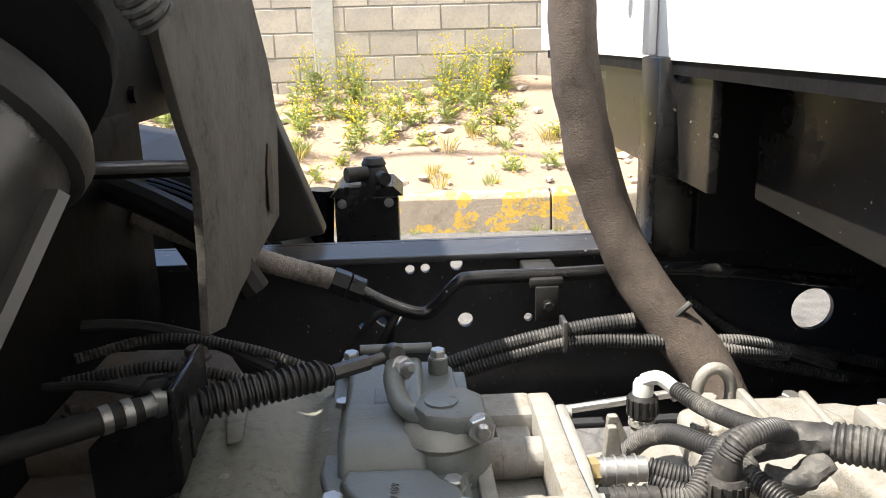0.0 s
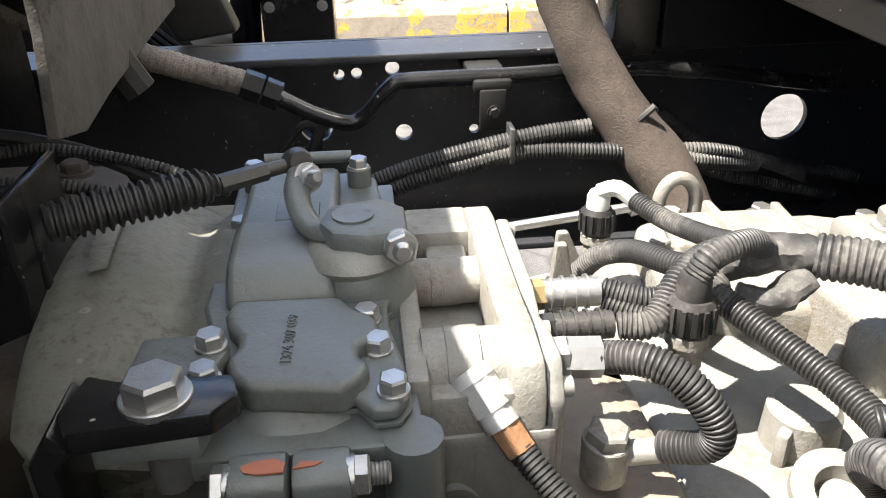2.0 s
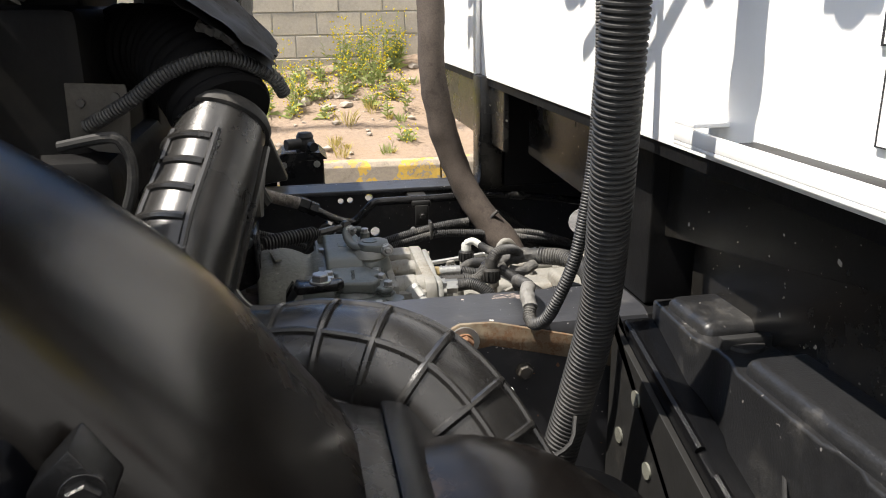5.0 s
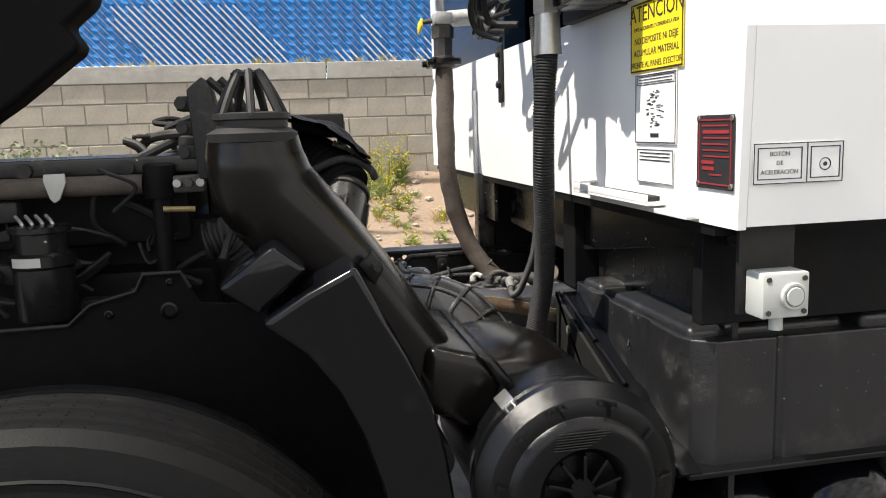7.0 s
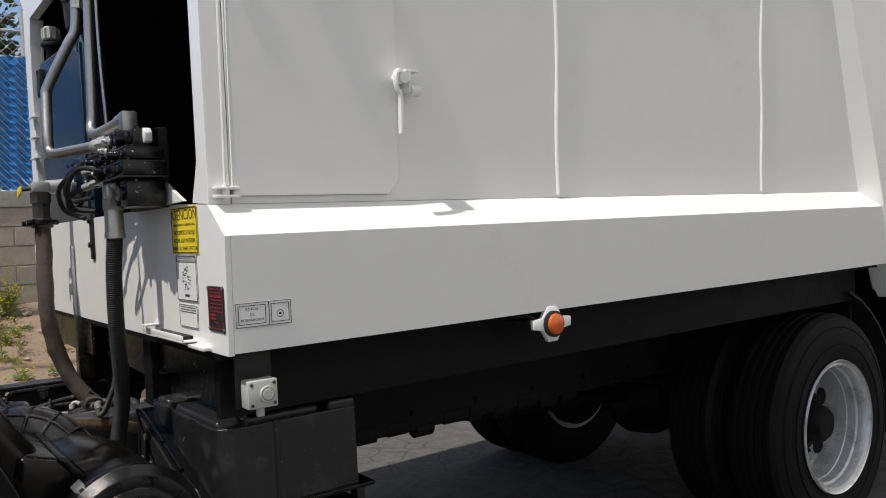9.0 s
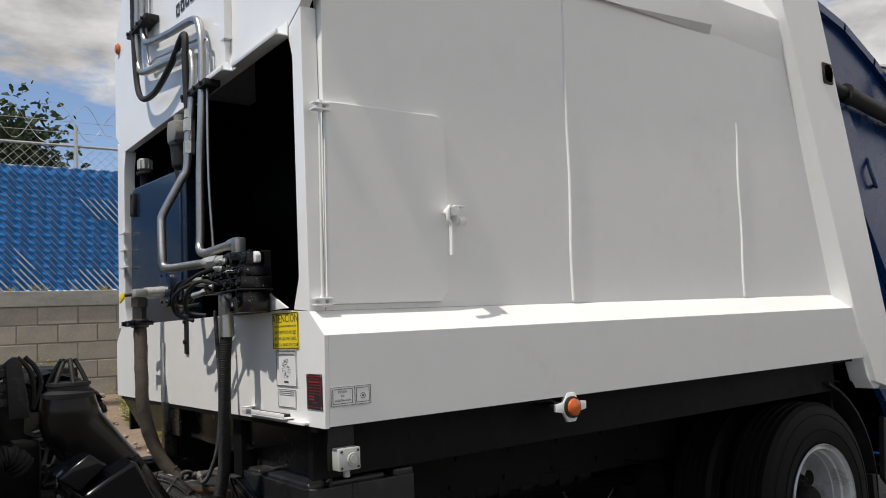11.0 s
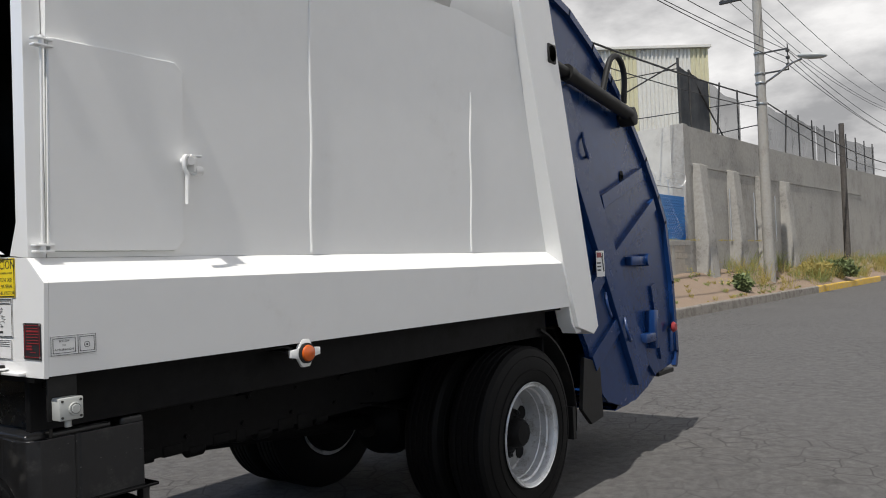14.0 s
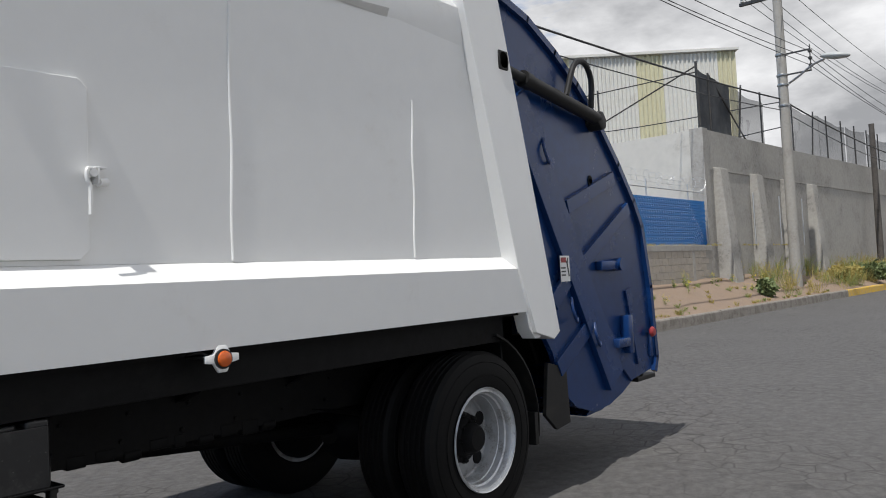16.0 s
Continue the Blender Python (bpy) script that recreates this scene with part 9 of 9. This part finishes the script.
def mustard(stalk, flower, u, v, h, rnd, ground=bank_height):
    """A branching weed: thin stalks, toothed leaves, tips dotted with small flowers."""
    z0 = ground(u, v) - 0.02
    for _ in range(rnd.randint(3, 6)):
        a, lean = rnd.uniform(0, 6.28), rnd.uniform(0.05, 0.4)
        hh = h * rnd.uniform(0.6, 1.1)
        root, tip = Vector((u, v, z0)), Vector((u + lean * hh * math.cos(a), v + lean * hh * math.sin(a), z0 + hh))
        blade(*stalk, root, tip, 0.007, rnd, 0.05)
        for k in range(rnd.randint(6, 11)):
            f = rnd.uniform(0.1, 0.95)
            p = root.lerp(tip, f)
            b = rnd.uniform(0, 6.28)
            l = rnd.uniform(0.04, 0.11) * (1.25 - f)
            blade(*stalk, p, p + Vector((l * math.cos(b), l * math.sin(b), l * rnd.uniform(-0.1, 0.8))), l * rnd.uniform(0.16, 0.32), rnd)
        for k in range(rnd.randint(2, 8)):
            p = tip + Vector((rnd.uniform(-0.07, 0.07), rnd.uniform(-0.07, 0.07), rnd.uniform(-0.12, 0.03)))
            s_ = rnd.uniform(0.005, 0.010)
            verts, faces = flower
            j = len(verts)
            verts += [p + Vector((s_, 0, 0)), p + Vector((0, s_, s_ * 0.6)), p + Vector((-s_, 0, 0)), p + Vector((0, -s_, s_ * 0.6)), p + Vector((0, 0, -s_)), p + Vector((0, 0, s_))]
            faces += [(j, j + 1, j + 5), (j + 1, j + 2, j + 5), (j + 2, j + 3, j + 5), (j + 3, j, j + 5), (j + 1, j, j + 4), (j + 3, j + 2, j + 4)]


rnd = random.Random(21)
weeds = tagged(new("mustard_weeds"), "green mustard weeds with yellow blossoms along the wall foot", "weeds", kind="stuff")
weeds.matrix_world = STREET
stalk, flower = ([], []), ([], [])
for _ in range(430):
    u = rnd.uniform(-7, 6) if rnd.random() < 0.8 else rnd.uniform(6, 32)
    v = WALL - 0.08 - abs(rnd.gauss(0, 0.36))
    if v < KERB + 0.5 or noise.noise(Vector((u * 0.9, 4.0, 1.0))) < -0.28:
        continue
    mustard(stalk, flower, u, v, rnd.uniform(0.20, 0.56) * (0.7 + 0.3 * min(1, max(0, (v - 5.2)))), rnd)
for _ in range(150):
    mustard(stalk, flower, rnd.uniform(-7, 7), rnd.uniform(KERB + 0.3, WALL - 0.4), rnd.uniform(0.08, 0.22), rnd)
sheet_mesh("weed_leaves", *stalk, LEAF, weeds)
sheet_mesh("blossoms", *flower, BLOSSOM, weeds, "small yellow blossoms")

grass = tagged(new("dry_grass_tufts"), "yellow-green dry grass tufts on the earth bank", "grass", kind="stuff")
grass.matrix_world = STREET
green, straw = ([], []), ([], [])
for i in range(520):
    u = rnd.uniform(-9, 9) if rnd.random() < 0.6 else rnd.uniform(9, 33)
    v = rnd.choice((KERB + 0.22, rnd.uniform(KERB + 0.25, WALL - 0.1), rnd.uniform(KERB + 0.5, KERB + 1.1)))
    if noise.noise(Vector((u * 0.8, v * 1.1, 7.0))) < -0.05:
        continue
    kind_ = green if rnd.random() < 0.45 else straw
    grass_clump(*kind_, u, v, rnd.uniform(0.05, 0.17), rnd.randint(25, 60), rnd)
for i in range(70):                      # along the kerb's foot
    u = rnd.uniform(-5, 6)
    grass_clump(*(green if rnd.random() < 0.6 else straw), u, KERB - 0.015, rnd.uniform(0.03, 0.09), 14, rnd, lambda a, b: 0.0)
for i in range(500):                     # dry weeds and litter on the coping
    u = rnd.uniform(-9, 31)
    grass_clump(*straw, u, WALL + rnd.uniform(0.0, 0.1), rnd.uniform(0.03, 0.09), 9, rnd, lambda a, b: TOP + 0.18)
sheet_mesh("green_blades", *green, LEAF, grass)
sheet_mesh("dry_blades", *straw, DRYGRASS, grass)

tall_grass = tagged(new("tall_roadside_grass"), "tall pale grass and shrubs growing along the far kerb", "grass", kind="stuff")
tall_grass.matrix_world = STREET
green, straw = ([], []), ([], [])
for i in range(420):
    u = rnd.uniform(26, 60)
    v = rnd.uniform(KERB + 0.2, WALL + 0.2)
    if noise.noise(Vector((u * 0.35, v * 0.4, 2.0))) < -0.1:
        continue
    grass_clump(*(straw if rnd.random() < 0.55 else green), u, v, rnd.uniform(0.3, 0.8), 28, rnd)
sheet_mesh("green_blades", *green, LEAF, tall_grass)
sheet_mesh("dry_blades", *straw, DRYGRASS, tall_grass)


def shrub(name, label, u, v, h, w, mat, count, seed, ground=bank_height, trunk=0.0, leaf=0.05):
    """Limbs that fork from a trunk, and leaves in clumps round their ends."""
    rnd = random.Random(seed)
    ob = tagged(new(name), label, "tree" if trunk else "shrub")
    ob.matrix_world = STREET
    z0 = ground(u, v) - 0.05
    ends, bm = [], BM()
    r0 = 0.035 * h if trunk else 0.012
    if trunk:
        tube(bm, [(u, v, z0), (u + 0.05, v, z0 + trunk * 0.5), (u, v + 0.05, z0 + trunk)], r0, 10, 0.15, radii=[(0, 1.2), (1, 0.75)])
    for k in range(11):
        a = 6.28 * k / 11 + rnd.uniform(-0.3, 0.3)
        top = Vector((u + w * rnd.uniform(0.3, 1) * math.cos(a), v + w * rnd.uniform(0.3, 1) * math.sin(a), z0 + trunk + (h - trunk) * rnd.uniform(0.35, 0.95)))
        base = Vector((u, v, z0 + trunk * 0.9))
        tube(bm, [base, base.lerp(top, 0.5) + Vector((0, 0, 0.08 * h)), top], r0 * 0.45, 6, 0.12, radii=[(0, 1), (1, 0.2)])
        ends += [base.lerp(top, f) + Vector((0, 0, 0.05 * h)) for f in (0.6, 0.8, 1.0)]
    part("limbs", bm, BARK, ob)
    verts, faces = [], []
    for k in range(count):
        e = rnd.choice(ends)
        p = e + Vector((rnd.gauss(0, 0.17 * w), rnd.gauss(0, 0.17 * w), rnd.gauss(0, 0.10 * h)))
        p.z = max(p.z, z0 + 0.06)
        d = Vector((rnd.uniform(-1, 1), rnd.uniform(-1, 1), rnd.uniform(-0.6, 0.8))).normalized()
        l = leaf * rnd.uniform(0.6, 1.4)
        blade(verts, faces, p, p + d * l, l * 0.5, rnd)
    sheet_mesh("crown", verts, faces, mat, ob)
    return ob


SAGE = material("grey_green_leaf", (0.20, 0.23, 0.13), 0.8, vary=0.3, grain=9)
shrub("bush", "grey-green bush at the foot of the block wall", -3.1, WALL - 0.45, 0.62, 0.42, SAGE, 1700, 3, leaf=0.045)
shrub("bush", "low grey-green bush on the earth bank", 1.6, WALL - 0.5, 0.5, 0.4, SAGE, 1300, 4, leaf=0.045)
shrub("tree", "dark green tree standing behind the fence", -1.35, 11.1, 4.30, 2.1, TREELEAF, 60000, 6, lambda a, b: 0.05, 2.6, 0.13)

TALLGREEN = material("fresh_green_leaf", (0.135, 0.17, 0.065), 0.7, vary=0.3, grain=9)
for x_, y_, h_, w_, s_ in ((24.6, 3.4, 0.42, 0.2, 8), (37.5, 2.9, 0.7, 0.7, 9), (34.5, 3.4, 0.55, 0.6, 10)):
    q_ = STREET.inverted() @ Vector((x_, y_, 0))
    shrub("bush", "fresh green roadside bush beside the far kerb", q_.x, max(q_.y, KERB + 0.5), h_, w_, TALLGREEN if s_ != 10 else DRYGRASS, 2600, s_, leaf=0.16)

stones = tagged(new("bank_stones"), "pale loose stones lying on the earth bank", "stones", kind="stuff")
stones.matrix_world = STREET
verts, faces = [], []
for i in range(900):
    u, v = rnd.uniform(-8, 9), rnd.uniform(KERB + 0.17, WALL - 0.05)
    s_ = rnd.choice((0.012, 0.016, 0.02, 0.03, 0.05)) * rnd.uniform(0.7, 1.2)
    tmp = BM()
    bmesh.ops.create_icosphere(tmp, subdivisions=1, radius=s_)
    k, q = len(verts), Vector((rnd.uniform(0, 99), 0, 0))
    stretch_ = Vector((rnd.uniform(0.8, 1.4), rnd.uniform(0.7, 1.2), rnd.uniform(0.5, 0.8)))
    o_ = Vector((u, v, bank_height(u, v) + s_ * 0.2))
    tmp.verts.index_update()
    for w_ in tmp.verts:
        c_ = w_.co * (1 + 0.45 * noise.noise(w_.co / s_ * 0.9 + q))
        verts.append(o_ + Vector((c_.x * stretch_.x, c_.y * stretch_.y, c_.z * stretch_.z)))
    faces += [tuple(k + x.index for x in f.verts) for f in tmp.faces]
    tmp.free()
sheet_mesh("stone_scatter", verts, faces, STONE, stones)


# ---------------------------------------------------------------- pieces of the wall and the fence
def piece(name, me, parent, at):
    ob = new(name, me)
    ob.parent = parent
    ob.location = at
    return ob


def joined(name, meshes_at, mat, parent, label=""):
    verts, faces = [], []
    for me, at_ in meshes_at:
        k = len(verts)
        verts += [v.co + Vector(at_) for v in me.vertices]
        faces += [tuple(k + i for i in p.vertices) for p in me.polygons]
    me = bpy.data.meshes.new(name)
    me.from_pydata(verts, [], faces)
    me.update()
    me.materials.append(mat)
    ob = new(name, me)
    ob.parent = parent
    ob["kind"] = "stuff"
    if label:
        ob["label"] = label
    return ob


full = [block_mesh(PITCH_U) for _ in range(1)][0]
rest = []
rnd = random.Random(12)
for row in range(7):
    z = TOP - PITCH_Z * (row + 1)
    shift = PITCH_U / 2 if row % 2 else 0.0
    k = 0
    while True:
        u = -15.9 + shift + PITCH_U * k
        k += 1
        if u > CORNER - 0.6:
            break
        at_ = (u, rnd.uniform(-0.003, 0.003), z)
        if -5.6 < u < 9.4:
            piece("block", full, wall, at_)
        else:
            rest.append((full, at_))
joined("block_rest", rest, BLOCK, wall)

one = slat_mesh()
pitch, rest, k = 0.0735, [], 0
while True:
    u = -12.5 + pitch * k
    k += 1
    if u > CORNER - 0.35:
        break
    at_ = (u, WALL + 0.075 + (0.006 if k % 2 else -0.004), F0)
    if -6 < u < 15:
        piece("slat", one, fence, at_)
    else:
        rest.append((one, at_))
joined("slat_rest", rest, SLAT, fence)
# the slats woven across the others
verts, faces, k = [], [], 0
steps = 16
end = CORNER - 0.3
while -13.5 + 0.0735 * k < end - 0.08:
    u = -13.5 + 0.0735 * k
    base = len(verts)
    for j in range(steps + 1):
        f = j / steps * min(1.0, (end - u) / ((F1 - F0) * 0.9))
        y = WALL + 0.075 + (0.020 if (j + k) % 2 else -0.022)
        verts += [(u + (F1 - F0) * 0.9 * f - 0.030, y, F0 + (F1 - F0) * f + 0.010), (u + (F1 - F0) * 0.9 * f + 0.030, y, F0 + (F1 - F0) * f - 0.010)]
    faces += [(base + 2 * j, base + 2 * j + 1, base + 2 * j + 3, base + 2 * j + 2) for j in range(steps)]
    k += 1
for k in range(16):                      # the cut slats at the fence's end
    u = end + 0.0735 * (k + 1)
    f0 = (u - end) / ((F1 - F0) * 0.9)
    if f0 < 0.97:
        base = len(verts)
        for f in (f0, 1.0):
            verts += [(u - (F1 - F0) * 0.9 * f - 0.026, WALL + 0.075, F0 + (F1 - F0) * f - 0.010), (u - (F1 - F0) * 0.9 * f + 0.026, WALL + 0.075, F0 + (F1 - F0) * f + 0.010)]
        faces.append((base, base + 1, base + 3, base + 2))
ob = sheet_mesh("cross_slats", verts, faces, SLAT, fence)
ob["kind"] = "stuff"
